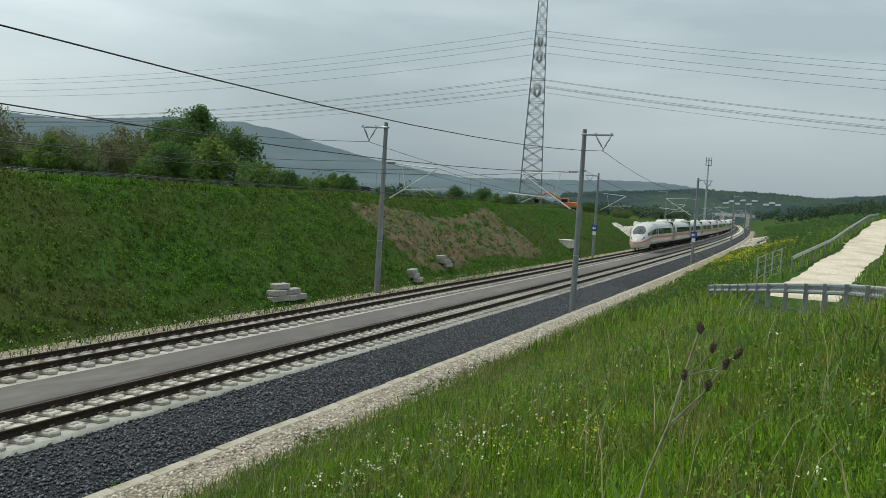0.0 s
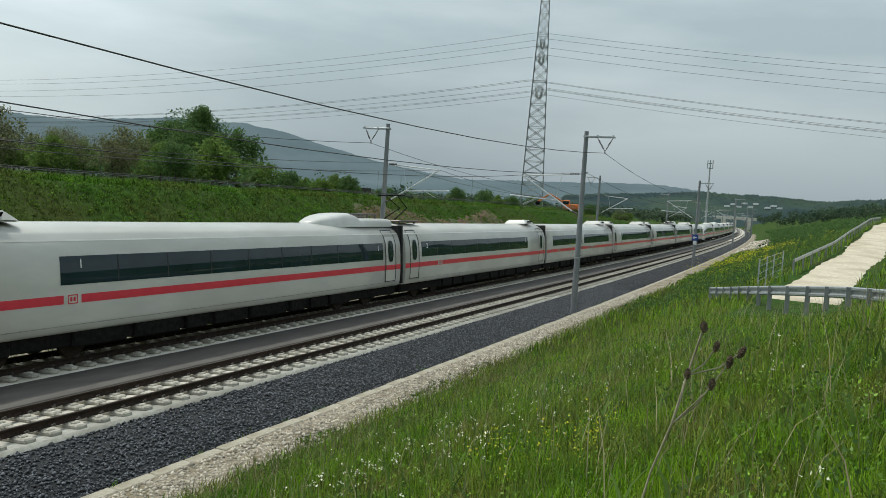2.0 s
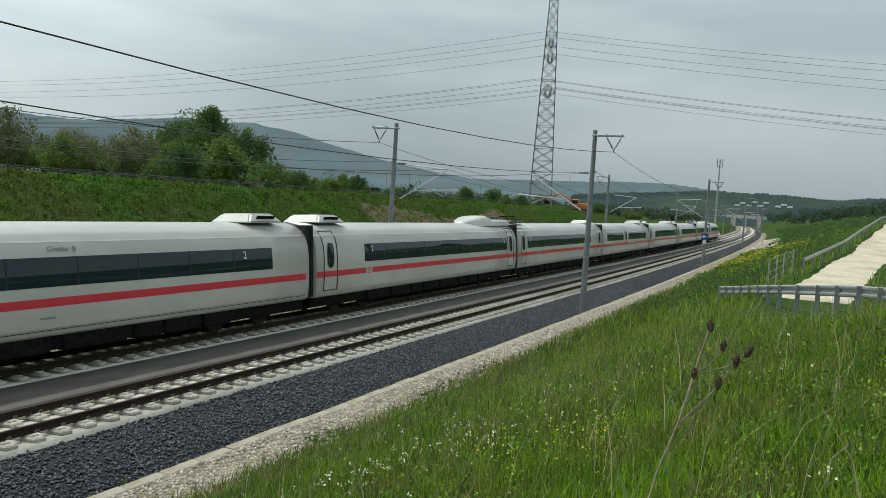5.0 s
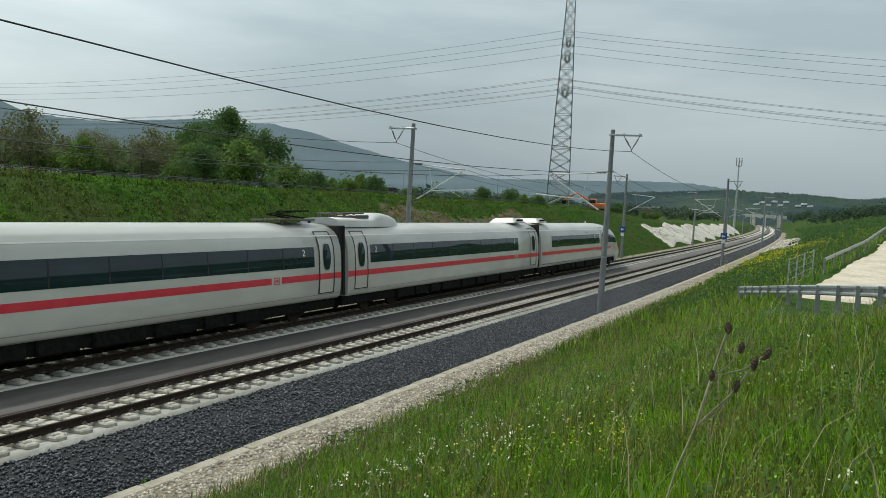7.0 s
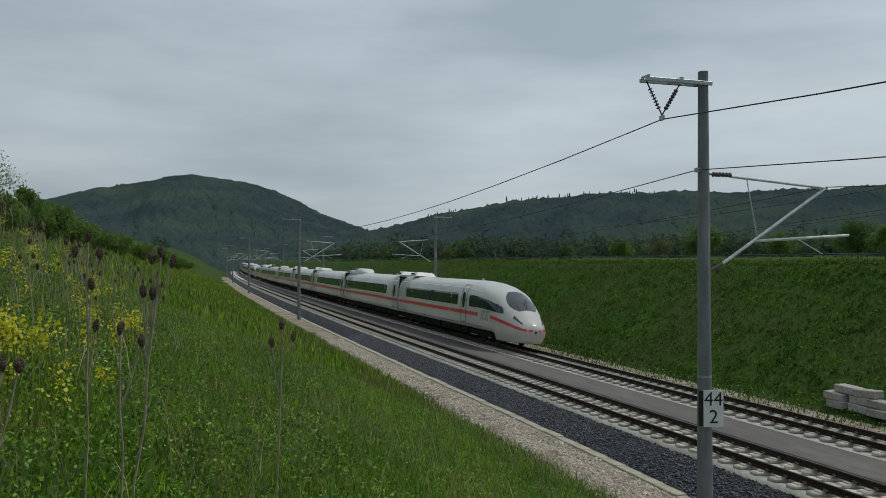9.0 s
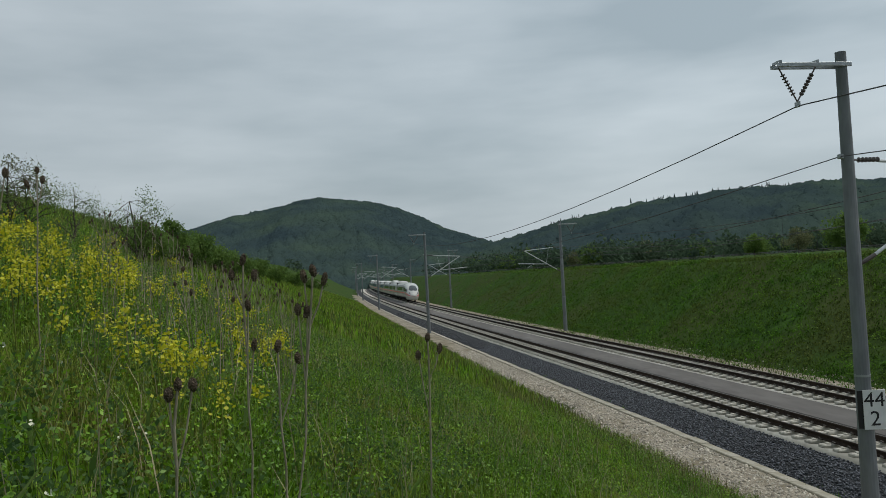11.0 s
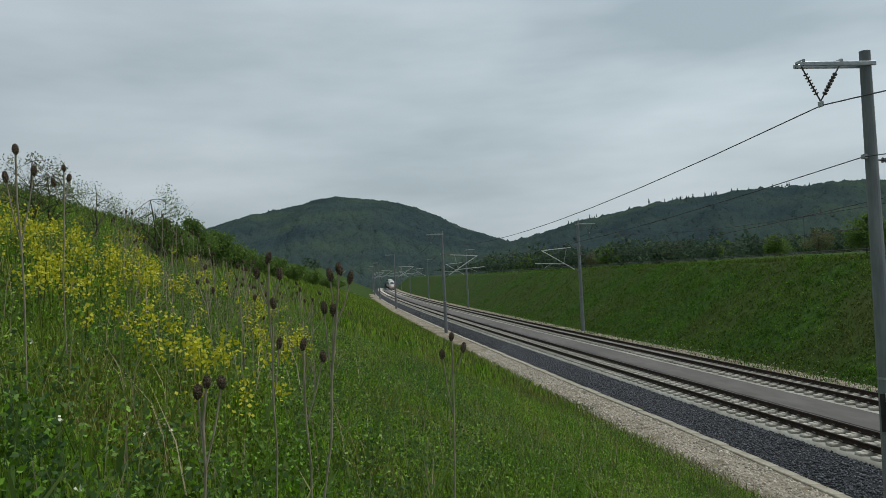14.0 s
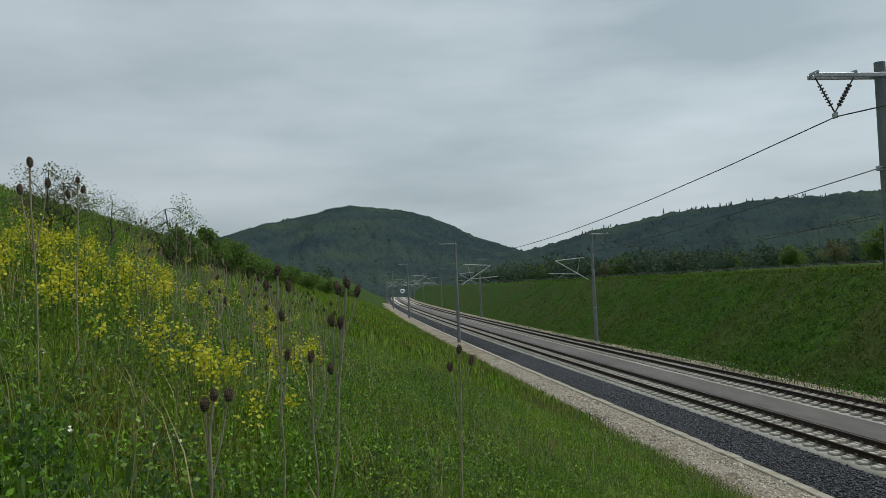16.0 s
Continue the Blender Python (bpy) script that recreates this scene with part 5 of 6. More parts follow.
    # shrubs on the open slope
    for az, d, sc, k in ((107.7, 19, 0.22, 3), (106.8, 19.5, 0.24, 5), (104.0, 22, 0.22, 5), (100.4, 26, 0.32, 5), (100.1, 27, 0.22, 2), (99.3, 28, 0.20, 2), (98.4, 33, 0.26, 2), (97.0, 38, 0.36, 4), (95.6, 44, 0.36, 4), (94.4, 52, 0.36, 4), (93.0, 64, 0.4, 4), (91.6, 85, 0.45, 4), (90.4, 110, 0.5, 4), (89.4, 140, 0.5, 4), (88.8, 180, 0.55, 4)):
        put(k, az, d, sc, "shrubs on the open slope")
    for i in range(22):
        s = rnd.uniform(150, 420)
        x, y, _ = at(s, road_o(s) - rnd.uniform(8, 40))
        put_tree(protos[rnd.choice([4, 4, 1])], x, y, rnd.uniform(0.5, 0.9), rnd.uniform(0, 6), lab[4], "shrubs above the road")
    for p in protos:
        for o in list(p.children_recursive) + [p]:
            bpy.data.objects.remove(o)


build_trees()


def low_woods():
    """Hedges, belts and groves scattered over the far fields."""
    rng = np.random.default_rng(41)
    for name, n, a0, a1, d0, d1, per, size, material, label in (
            ("valley_groves", 1900, -72, 35, 230, 900, 40, 0.6, M_HAZE2, "hedges and groves on the valley floor"),
            ("horizon_woods", 900, -100, -60, 420, 900, 50, 0.8, M_HAZE2, "dark tree belts towards the horizon"),
            ("belt_underwood", 420, -58, 34, 86, 128, 34, 0.17, M_LEAF, "leafy underwood in the tree belt behind the cutting"),
            ("slope_groves", 1100, 32, 91, 170, 420, 60, 0.5, M_HAZE2, "light green groves at the foot of the ridge")):
        P, R = [], []
        while len(P) < n:
            az, d = rng.uniform(a0, a1), rng.uniform(d0, d1)
            x, y = polar(az, d)
            s, o = so_np(np.array(x), np.array(y))
            if abs(float(o)) < 30:
                n -= 1
                continue
            for _ in range(4):
                r = rng.uniform(0.7, 1.3) if d1 < 150 else rng.uniform(1.5, 3.4) * (max(1.0, d / 300) if a1 > -60 and a0 < 0 else 1.3 if d > 400 else 1)
                xx, yy = x + rng.normal(0, 4), y + rng.normal(0, 4)
                P.append((xx, yy, float(ground(xx, yy)) + r * 0.8 + rng.uniform(0, 1.5)))
                R.append(r)
        v, f = leaf_cloud(np.array(P), np.array(R), per, size, rng)
        tagged(new(name, mesh_np(name, v, f, material)), label, "woods", kind="stuff")


low_woods()


# ---- grass, flowers and weeds ----
def blades(name, x, y, z, h, w, material, label, seed, lean=0.35):
    """Bent tapering blades, one for each place."""
    rng = np.random.default_rng(seed)
    n = len(x)
    an = rng.uniform(0, 6.283, n)
    le = rng.uniform(0.05, lean, n) * h
    la = rng.uniform(0, 6.283, n)
    dx, dy = np.cos(an) * w / 2, np.sin(an) * w / 2
    lx, ly = np.cos(la) * le, np.sin(la) * le
    v = np.stack([
        np.stack([x - dx, y - dy, z - 0.03], -1), np.stack([x + dx, y + dy, z - 0.03], -1),
        np.stack([x - dx * 0.7 + lx * 0.35, y - dy * 0.7 + ly * 0.35, z + h * 0.58], -1), np.stack([x + dx * 0.7 + lx * 0.35, y + dy * 0.7 + ly * 0.35, z + h * 0.58], -1),
        np.stack([x + lx, y + ly, z + h], -1)], 1)
    f = np.array([(0, 1, 3), (0, 3, 2), (2, 3, 4)])
    ff = f[None] + (np.arange(n) * 5)[:, None, None]
    return tagged(new(name, mesh_np(name, v.reshape(-1, 3), ff.reshape(-1, 3), material)), label, "grass", kind="stuff")


def patchy(x, y, k=1.0):
    return 0.5 + 0.5 * np.sin(x * 0.9 * k + 1.7 * np.sin(y * 0.7 * k)) * np.sin(y * 1.1 * k + 0.6 * np.sin(x * 1.3 * k))


def build_grass():
    rng = np.random.default_rng(51)

    def polar_set(n, d0, d1, p=1.0):
        az = rng.uniform(-104, 120, n)
        d = d0 + (d1 - d0) * rng.random(n) ** p
        x, y = -d * np.sin(np.radians(az)), d * np.cos(np.radians(az))
        s, o = so_np(x, y)
        keep = (o < -7.75) & ~((s > 23) & (np.abs(o - road_o(s)) < 1.42))
        return x[keep], y[keep], height(s, o)[keep]

    x, y, z = polar_set(190000, 2.6, 13, 0.8)
    h = rng.uniform(0.10, 0.26, len(x)) * (0.6 + 0.8 * patchy(x, y))
    blades("meadow_grass", x, y, z, h, rng.uniform(0.007, 0.014, len(x)), M_BLADE, "long fresh green meadow grass on the near slope", 52, 0.7)
    x, y, z = polar_set(160000, 12, 34, 0.9)
    h = rng.uniform(0.10, 0.28, len(x)) * (0.6 + 0.8 * patchy(x, y))
    blades("slope_grass", x, y, z, h, rng.uniform(0.012, 0.024, len(x)), M_BLADE, "green grass further along the near slope", 53, 0.7)
    s = np.concatenate([rng.uniform(-190, -30, 40000), rng.uniform(30, 200, 30000)])
    o = -7.9 - 26 * rng.random(len(s)) ** 1.3
    k = ~((s > 23) & (np.abs(o - road_o(s)) < 1.42))
    s, o = s[k], o[k]
    x, y = at_np(s, o)
    blades("distant_slope_grass", x, y, height(s, o), rng.uniform(0.2, 0.5, len(x)), rng.uniform(0.04, 0.08, len(x)), M_BLADE, "rough grass on the distant near-side slope", 54, 0.6)
    # far bank
    n = 170000
    s = rng.normal(0, 75, n)
    o = 5.7 + 11.1 * rng.random(n) ** 0.94
    k = rng.random(n) < 0.35 + 0.65 * patchy(s, o, 0.8)
    s, o = s[k], o[k]
    x, y = at_np(s, o)
    blades("bank_grass", x, y, height(s, o), rng.uniform(0.05, 0.17, len(x)), rng.uniform(0.03, 0.08, len(x)), M_BLADE_FAR, "rough tufted grass on the far cutting bank", 55, 0.9)
    # weeds on the stony shoulder
    s = rng.normal(0, 60, 22000)
    o = 6.9 - 2.6 * rng.random(22000) ** 1.8
    k = rng.random(22000) < 0.15 + 0.85 * patchy(s, o, 0.5)
    s, o = s[k], o[k]
    x, y = at_np(s, o)
    blades("shoulder_weeds", x, y, np.maximum(height(s, o), np.interp(o, [3.7, 5.2, 6.3], [-0.36, -0.50, -0.55])), rng.uniform(0.05, 0.2, len(x)), rng.uniform(0.03, 0.07, len(x)), M_BLADE_FAR, "patchy weeds on the stony shoulder", 74, 0.9)
    # fringe over the edge of the gravel
    s = rng.uniform(-60, 60, 9000)
    o = -7.2 - 0.9 * rng.random(9000) ** 0.6
    x, y = at_np(s, o)
    blades("gravel_edge_weeds", x, y, height(s, o) + 0.02, rng.uniform(0.06, 0.22, len(x)), rng.uniform(0.01, 0.025, len(x)), M_BLADE, "weeds creeping over the gravel edge", 56, 0.9)
    s = rng.uniform(-60, 60, 900)
    cx = rng.choice(s[:60], 900)
    s = cx + rng.normal(0, 0.12, 900)
    o = kerb_o(s) + 0.2 + rng.normal(0, 0.14, 900)
    x, y = at_np(s, o)
    blades("kerb_weeds", x, y, np.full(900, -0.6), rng.uniform(0.06, 0.18, 900), rng.uniform(0.015, 0.03, 900), M_BLADE_FAR, "small green weeds growing beside the kerb", 57, 0.9)
    # flowering grass standing over the rest, in drifts
    x, y, z = polar_set(60000, 2.8, 26, 0.8)
    k = rng.random(len(x)) < 0.05 + 0.55 * patchy(x, y, 0.55) ** 3
    x, y, z = x[k], y[k], z[k]
    blades("flowering_grass", x, y, z, rng.uniform(0.28, 0.62, len(x)), rng.uniform(0.004, 0.009, len(x)), M_TALL, "pale flowering grass standing over the meadow", 71, 1.2)
    s = rng.uniform(-120, 60, 30000)
    o = -7.6 - 3.4 * rng.random(len(s)) ** 1.4
    k = rng.random(len(s)) < 0.25 + 0.75 * patchy(s, o, 0.6)
    s, o = s[k], o[k]
    x, y = at_np(s, o)
    blades("withered_grass", x, y, height(s, o), rng.uniform(0.14, 0.5, len(x)), rng.uniform(0.008, 0.02, len(x)), M_BROWN_GRASS, "brownish withered grass along the gravel strip", 72, 0.9)
    # meadow on top of the far bank
    s = rng.normal(0, 75, 30000)
    o = 15.2 + 14 * rng.random(30000) ** 1.5
    x, y = at_np(s, o)
    blades("crest_grass", x, y, height(s, o), rng.uniform(0.12, 0.38, len(x)), rng.uniform(0.04, 0.09, len(x)), M_BLADE_FAR, "bright meadow grass on top of the far bank", 73, 0.8)
    # dry stalks
    x, y, z = polar_set(5600, 3.6, 24, 0.8)
    blades("dry_stalks", x, y, z, rng.uniform(0.3, 0.8, len(x)), rng.uniform(0.005, 0.011, len(x)), M_STRAW, "pale dry stalks standing in the grass", 58, 0.8)
    az, d = rng.uniform(90.5, 103, 1100), rng.uniform(9, 48, 1100)
    x, y = -d * np.sin(np.radians(az)), d * np.cos(np.radians(az))
    blades("dry_weeds", x, y, ground(x, y), rng.uniform(0.4, 1.0, 1100), rng.uniform(0.006, 0.016, 1100), M_STEM, "brown dead weed stalks along the slope", 70, 0.35)
    # broad-leaved weeds
    x, y, z = polar_set(9000, 3.5, 18, 0.8)
    blades("broadleaf_weeds", x, y, z, rng.uniform(0.12, 0.4, len(x)), rng.uniform(0.025, 0.05, len(x)), M_LEAF_LIGHT, "broad-leaved weeds among the grass", 59, 0.9)


build_grass()


def build_herbs():
    """Low leafy herbs that break up the grass."""
    rng = np.random.default_rng(66)

    def herb(name, x, y, z, r, per, size, material, label):
        c = np.stack([x, y, z + r * 0.45], -1)
        v, f = leaf_cloud(c, r, per, size, rng)
        v[:, 2] = np.maximum(v[:, 2], np.repeat(np.repeat(z, per), 4) - 0.02)
        tagged(new(name, mesh_np(name, v, f, material)), label, "herbs", kind="stuff")

    def ring(n, a0, a1, d0, d1):
        az, d = rng.uniform(a0, a1, n), d0 + (d1 - d0) * rng.random(n) ** 0.8
        x, y = -d * np.sin(np.radians(az)), d * np.cos(np.radians(az))
        s, o = so_np(x, y)
        k = (o < -8.1) & ~((s > 23) & (np.abs(o - road_o(s)) < 1.6))
        return x[k], y[k], height(s, o)[k]

    x, y, z = ring(9000, -104, 60, 3.2, 22)
    herb("leafy_herbs", x, y, z, rng.uniform(0.06, 0.22, len(x)), 34, 0.017, M_HERB, "leafy green herbs growing through the grass")
    x, y, z = ring(8000, 60, 118, 3.2, 26)
    herb("slope_herbs", x, y, z, rng.uniform(0.08, 0.32, len(x)), 38, 0.0175, M_HERB, "dense leafy herbs on the flowering slope")
    x, y, z = ring(620, -104, 118, 4.5, 26)
    herb("dark_herbs", x, y, z, rng.uniform(0.12, 0.3, len(x)), 60, 0.022, M_LEAF, "dark green leafy clumps in the meadow")
    x, y, z = ring(900, 78, 118, 3.6, 24)
    herb("dark_slope_herbs", x, y, z, rng.uniform(0.12, 0.34, len(x)), 60, 0.022, M_LEAF, "dark green leafy clumps on the flowering slope")
    n = 11000
    s, o = rng.normal(0, 60, n), 6.4 + 10.2 * rng.random(n)
    x, y = at_np(s, o)
    herb("bank_herbs", x, y, height(s, o), rng.uniform(0.10, 0.34, n), 15, 0.060, M_BLADE_FAR, "leafy tufts scattered over the far bank")
    s = rng.uniform(42, 230, 2600)
    o = -8.6 + (road_o(s) + 2.4 + 8.6) * rng.random(2600)
    x, y = at_np(s, o)
    herb("verge_herbs", x, y, height(s, o), rng.uniform(0.15, 0.55, 2600), 22, 0.075, M_LEAF, "dark weeds and low shrubs on the rough verge below the road")
    s = rng.uniform(115, 430, 1100)
    o = -12.5 - 46 * rng.random(1100) ** 1.2
    k = np.abs(o - road_o(s)) > 3.0
    s, o = s[k], o[k]
    x, y = at_np(s, o)
    herb("slope_scrub", x, y, height(s, o), rng.uniform(0.5, 1.5, len(x)), 40, 0.20, M_LEAF, "dark scrub covering the slope above the line")
    s, o = rng.uniform(-150, 170, 500), 14.5 + 2.0 * rng.random(500)
    x, y = at_np(s, o)
    herb("crest_herbs", x, y, height(s, o), rng.uniform(0.12, 0.32, 500), 26, 0.05, M_LEAF_LIGHT, "rough herbs along the crest of the bank")


build_herbs()


def flowers(name, pts, material, per, spread, size, h0, h1, seed, label, stem=True):
    rng = np.random.default_rng(seed)
    n = len(pts)
    z0 = ground(pts[:, 0], pts[:, 1])
    hh = rng.uniform(h0, h1, n)
    c = np.stack([pts[:, 0], pts[:, 1], z0 + hh], -1)
    m = n * per
    p = np.repeat(c, per, 0) + rng.normal(0, 1, (m, 3)) * np.array([spread, spread, spread * 1.3])
    a = rng.normal(size=(m, 3))
    a[:, 2] *= 0.4
    a /= np.linalg.norm(a, axis=1)[:, None]
    b = np.cross(a, rng.normal(size=(m, 3)))
    b /= np.linalg.norm(b, axis=1)[:, None]
    s = size * rng.uniform(0.7, 1.3, m)[:, None]
    v = np.stack([p + a * s, p + b * s, p - a * s, p - b * s], 1).reshape(-1, 3)
    f = np.arange(m * 4).reshape(m, 4)
    ob = tagged(new(name, mesh_np(name, v, f, material)), label, "flowers", kind="stuff")
    if stem:
        v, f = wire_between([np.array([(c[i, 0] + rng.normal(0, 0.04), c[i, 1] + rng.normal(0, 0.04), z0[i]), c[i] + (0, 0, spread)]) for i in range(n)], 0.005)
        st = new("stems", mesh_np("stems", v, f, M_BLADE))
        st.parent = ob
    return ob


def build_flowers():
    rng = np.random.default_rng(61)

    def around(lst):
        out = []
        for az, d, r, n in lst:
            x, y = polar(az, d)
            out.append(np.stack([x + rng.normal(0, r, n), y + rng.normal(0, r, n)], -1))
        return np.concatenate(out)

    pts = around([(108.5, 11, 0.6, 36), (106, 12.5, 0.8, 34), (107.5, 8.5, 0.35, 11), (104.8, 9, 0.3, 10), (102.6, 11, 0.3, 16), (99.5, 7.2, 0.20, 12), (96.6, 7.0, 0.16, 8), (92.6, 11, 0.3, 10), (94, 13, 0.5, 14), (101, 15, 0.8, 16), (98, 6.3, 0.12, 4), (109, 7.5, 0.5, 14), (100, 20, 1.4, 14), (96.5, 17, 0.7, 10)])
    flowers("yellow_mustard_flowers", pts, M_YELLOW, 40, 0.05, 0.0155, 0.36, 0.72, 62, "bright yellow wild mustard flowers on the slope")
    pts = around([(-74.5, 8.8, 0.4, 16), (-76, 8.2, 0.25, 7)])
    flowers("yellow_bedstraw", pts, M_YELLOW, 12, 0.10, 0.012, 0.2, 0.42, 63, "pale yellow flowering weeds in the grass")
    pts = around([(-85.2, 92, 2.2, 50), (-86.3, 103, 2.4, 60), (-87.4, 116, 2.6, 70), (-88.3, 132, 2.8, 60), (-86.6, 70, 2.0, 14)])
    flowers("verge_flowers", pts, M_YELLOW, 12, 0.22, 0.055, 0.25, 0.5, 65, "band of yellow flowers along the lower verge", stem=False)
    pts = around([(-63, 9.6, 0.9, 44), (-67, 10.2, 0.7, 40), (-69, 12.5, 1.4, 44), (-74, 13, 1.8, 50), (-60, 9.6, 0.6, 14), (-80, 11, 1.8, 24), (-93, 5.0, 0.25, 4), (97, 4.4, 0.8, 5), (105, 6, 1.0, 5)])
    flowers("white_daisies", pts, M_WHITE_FL, 4, 0.012, 0.011, 0.20, 0.36, 64, "small white daisies in the meadow grass")


build_flowers()


def stalk(name, pts, r, parent):
    """One bent round stalk through the given points."""
    v, f = wire_between([np.array([tuple(p) for p in pts])], r, 6)
    ob = new(name, mesh_np(name, v, f, M_STEM, True))
    ob.parent = parent
    return ob


def teasel(x, y, h, heads, seed, lean=(0.0, 0.0), low=0.55):
    """A dead teasel: ribbed stem, forked branches, one bristly head on each."""
    rng = random.Random(seed)
    th = new("teasel")
    z = float(ground(x, y))
    th.location = (x, y, z)
    lx, ly = lean
    top = Vector((lx, ly, h))
    n = 5
    pts = [Vector((lx * (k / n) ** 1.3 + rng.uniform(-0.01, 0.01), ly * (k / n) ** 1.3 + rng.uniform(-0.01, 0.01), h * k / n)) for k in range(n + 1)]
    pts[-1] = top
    stalk("stem", pts, 0.005, th)
    for i in range(heads):
        if i == 0:
            tip = top
        else:
            f = rng.uniform(low, 0.93)
            root = pts[min(n - 1, int(f * n))]
            an = rng.uniform(0, 6.28)
            r = rng.uniform(0.08, 0.24)
            tip = root + Vector((math.cos(an) * r, math.sin(an) * r, rng.uniform(0.15, 0.36)))
            part("branch", tube(bm_new(), root, tip, 0.005, 0.004, 5), M_STEM, th)
        bm = bm_new()
        ln, rd = rng.uniform(0.048, 0.072), rng.uniform(0.015, 0.021)
        ax = Vector((rng.uniform(-0.3, 0.3), rng.uniform(-0.3, 0.3), 1)).normalized()
        q = ax.to_track_quat("Z", "Y").to_matrix().to_4x4()
        bmesh.ops.create_uvsphere(bm, u_segments=9, v_segments=7, radius=1.0, matrix=Matrix.Translation(tip + ax * ln * 0.45) @ q @ Matrix.Diagonal((rd, rd, ln * 0.55, 1)))
        bmesh.ops.poke(bm, faces=list(bm.faces), offset=0.005)
        part("seed_head", bm, M_TEASEL, th)
    return tagged(th, "dead brown teasel with bristly seed heads in the grass", "plant", "teasels in the meadow")


def teasel_group(eye, foot, heads, seed):
    """A branching teasel; foot and heads are given as bearing, elevation and distance from a standing place."""
    rng = random.Random(seed)

    def spot(az, el, d):
        return Vector((eye[0] - d * math.sin(radians(az)), eye[1] + d * math.cos(radians(az)), 5.25 + d * math.tan(radians(el))))

    f = spot(foot[0], 0, foot[1])
    z = float(ground(f.x, f.y))
    th = new("teasel")
    th.location = (f.x, f.y, z)
    root = Vector((0, 0, -0.05))
    tips = sorted([spot(*h) - Vector((f.x, f.y, z)) for h in heads], key=lambda v: -v.z)
    top = tips[0]
    n = 6
    line = [root.lerp(top, k / n) + Vector((rng.uniform(-0.012, 0.012), rng.uniform(-0.012, 0.012), 0)) * (0 < k < n) for k in range(n + 1)]
    stalk("stem", line, 0.0055, th)
    for i, tip in enumerate(tips):
        ax = Vector((rng.uniform(-0.25, 0.25), rng.uniform(-0.25, 0.25), 1)).normalized()
        if i:
            join = min(line[1:-1], key=lambda p: (p - (tip - Vector((0, 0, 0.28)))).length)
            bend = join.lerp(tip, 0.6) - Vector((0, 0, 0.03))
            stalk("branch", (join, bend, tip), 0.004, th)
            ax = ((tip - bend).normalized() * 0.6 + ax).normalized()
        ln, rd = rng.uniform(0.052, 0.068), rng.uniform(0.013, 0.017)
        q = ax.to_track_quat("Z", "Y").to_matrix().to_4x4()
        bm = bm_new()
        bmesh.ops.create_uvsphere(bm, u_segments=9, v_segments=7, radius=1.0, matrix=Matrix.Translation(tip) @ q @ Matrix.Diagonal((rd, rd, ln * 0.5, 1)))
        bmesh.ops.poke(bm, faces=list(bm.faces), offset=0.005)
        hd = part("seed_head", bm, M_TEASEL, th)
        bm = bm_new()
        for k in range(6):
            an = 1.047 * k + rng.uniform(-0.2, 0.2)
            base = tip - ax * ln * 0.5
            tube(bm, base, base + Vector((math.cos(an) * 0.03, math.sin(an) * 0.03, 0.022)), 0.0018, 0.0006, 3)
        part("bract", bm, M_STEM, hd)
    return tagged(th, "dead brown teasel with bristly seed heads in the grass", "plant", "teasels in the meadow")


def build_teasels():
    rnd = random.Random(71)
    east, west = (0.21, 0.07), (-0.23, -0.04)
    teasel_group(east, (-78.6, 4.2), [(-83.7, -7.3, 4.2), (-84.6, -8.5, 4.2), (-85.5, -9.4, 4.2), (-86.2, -8.7, 4.2), (-82.9, -10.5, 4.2), (-84.5, -11.0, 4.2)], 1)
    teasel_group(west, (93.3, 4.6), [(93.3, 1.6, 4.6), (94.1, 0.6, 4.6), (92.6, 0.5, 4.6), (93.1, -1.5, 4.6), (92.8, -4.2, 4.6)], 2)
    teasel_group(west, (90.8, 4.0), [(89.2, 0.25, 4.0), (88.55, 0.6, 4.0), (87.8, 0.0, 4.0), (89.7, -2.0, 4.0), (89.05, -2.2, 4.0)], 3)
    teasel_group(west, (91.0, 4.3), [(91.2, -4.4, 4.3), (89.9, -5.3, 4.3)], 4)
    teasel_group(west, (98.6, 3.3), [(97.65, -6.5, 3.3), (98.25, -7.1, 3.3), (96.7, -6.6, 3.3)], 5)
    teasel_group(west, (81.5, 5.0), [(81.0, -4.4, 5.0), (80.2, -5.2, 5.0), (81.7, -5.6, 5.0)], 6)
    teasel_group(west, (108.2, 5.2), [(108.6, 8.9, 5.2), (107.6, 7.6, 5.2), (109.2, 7.2, 5.2)], 7)
    teasel_group(west, (106.2, 6.5), [(105.9, 7.8, 6.5), (105.6, 7.2, 6.5), (106.5, 6.9, 6.5)], 8)
    for i in range(34):
        az, d = rnd.uniform(90.5, 104), rnd.uniform(9, 26)
        x, y = polar(az, d)
        teasel(x, y, rnd.uniform(0.9, 1.5), rnd.randint(2, 4), 30 + i, lean=(rnd.uniform(-0.12, 0.12), rnd.uniform(-0.12, 0.12)))


build_teasels()


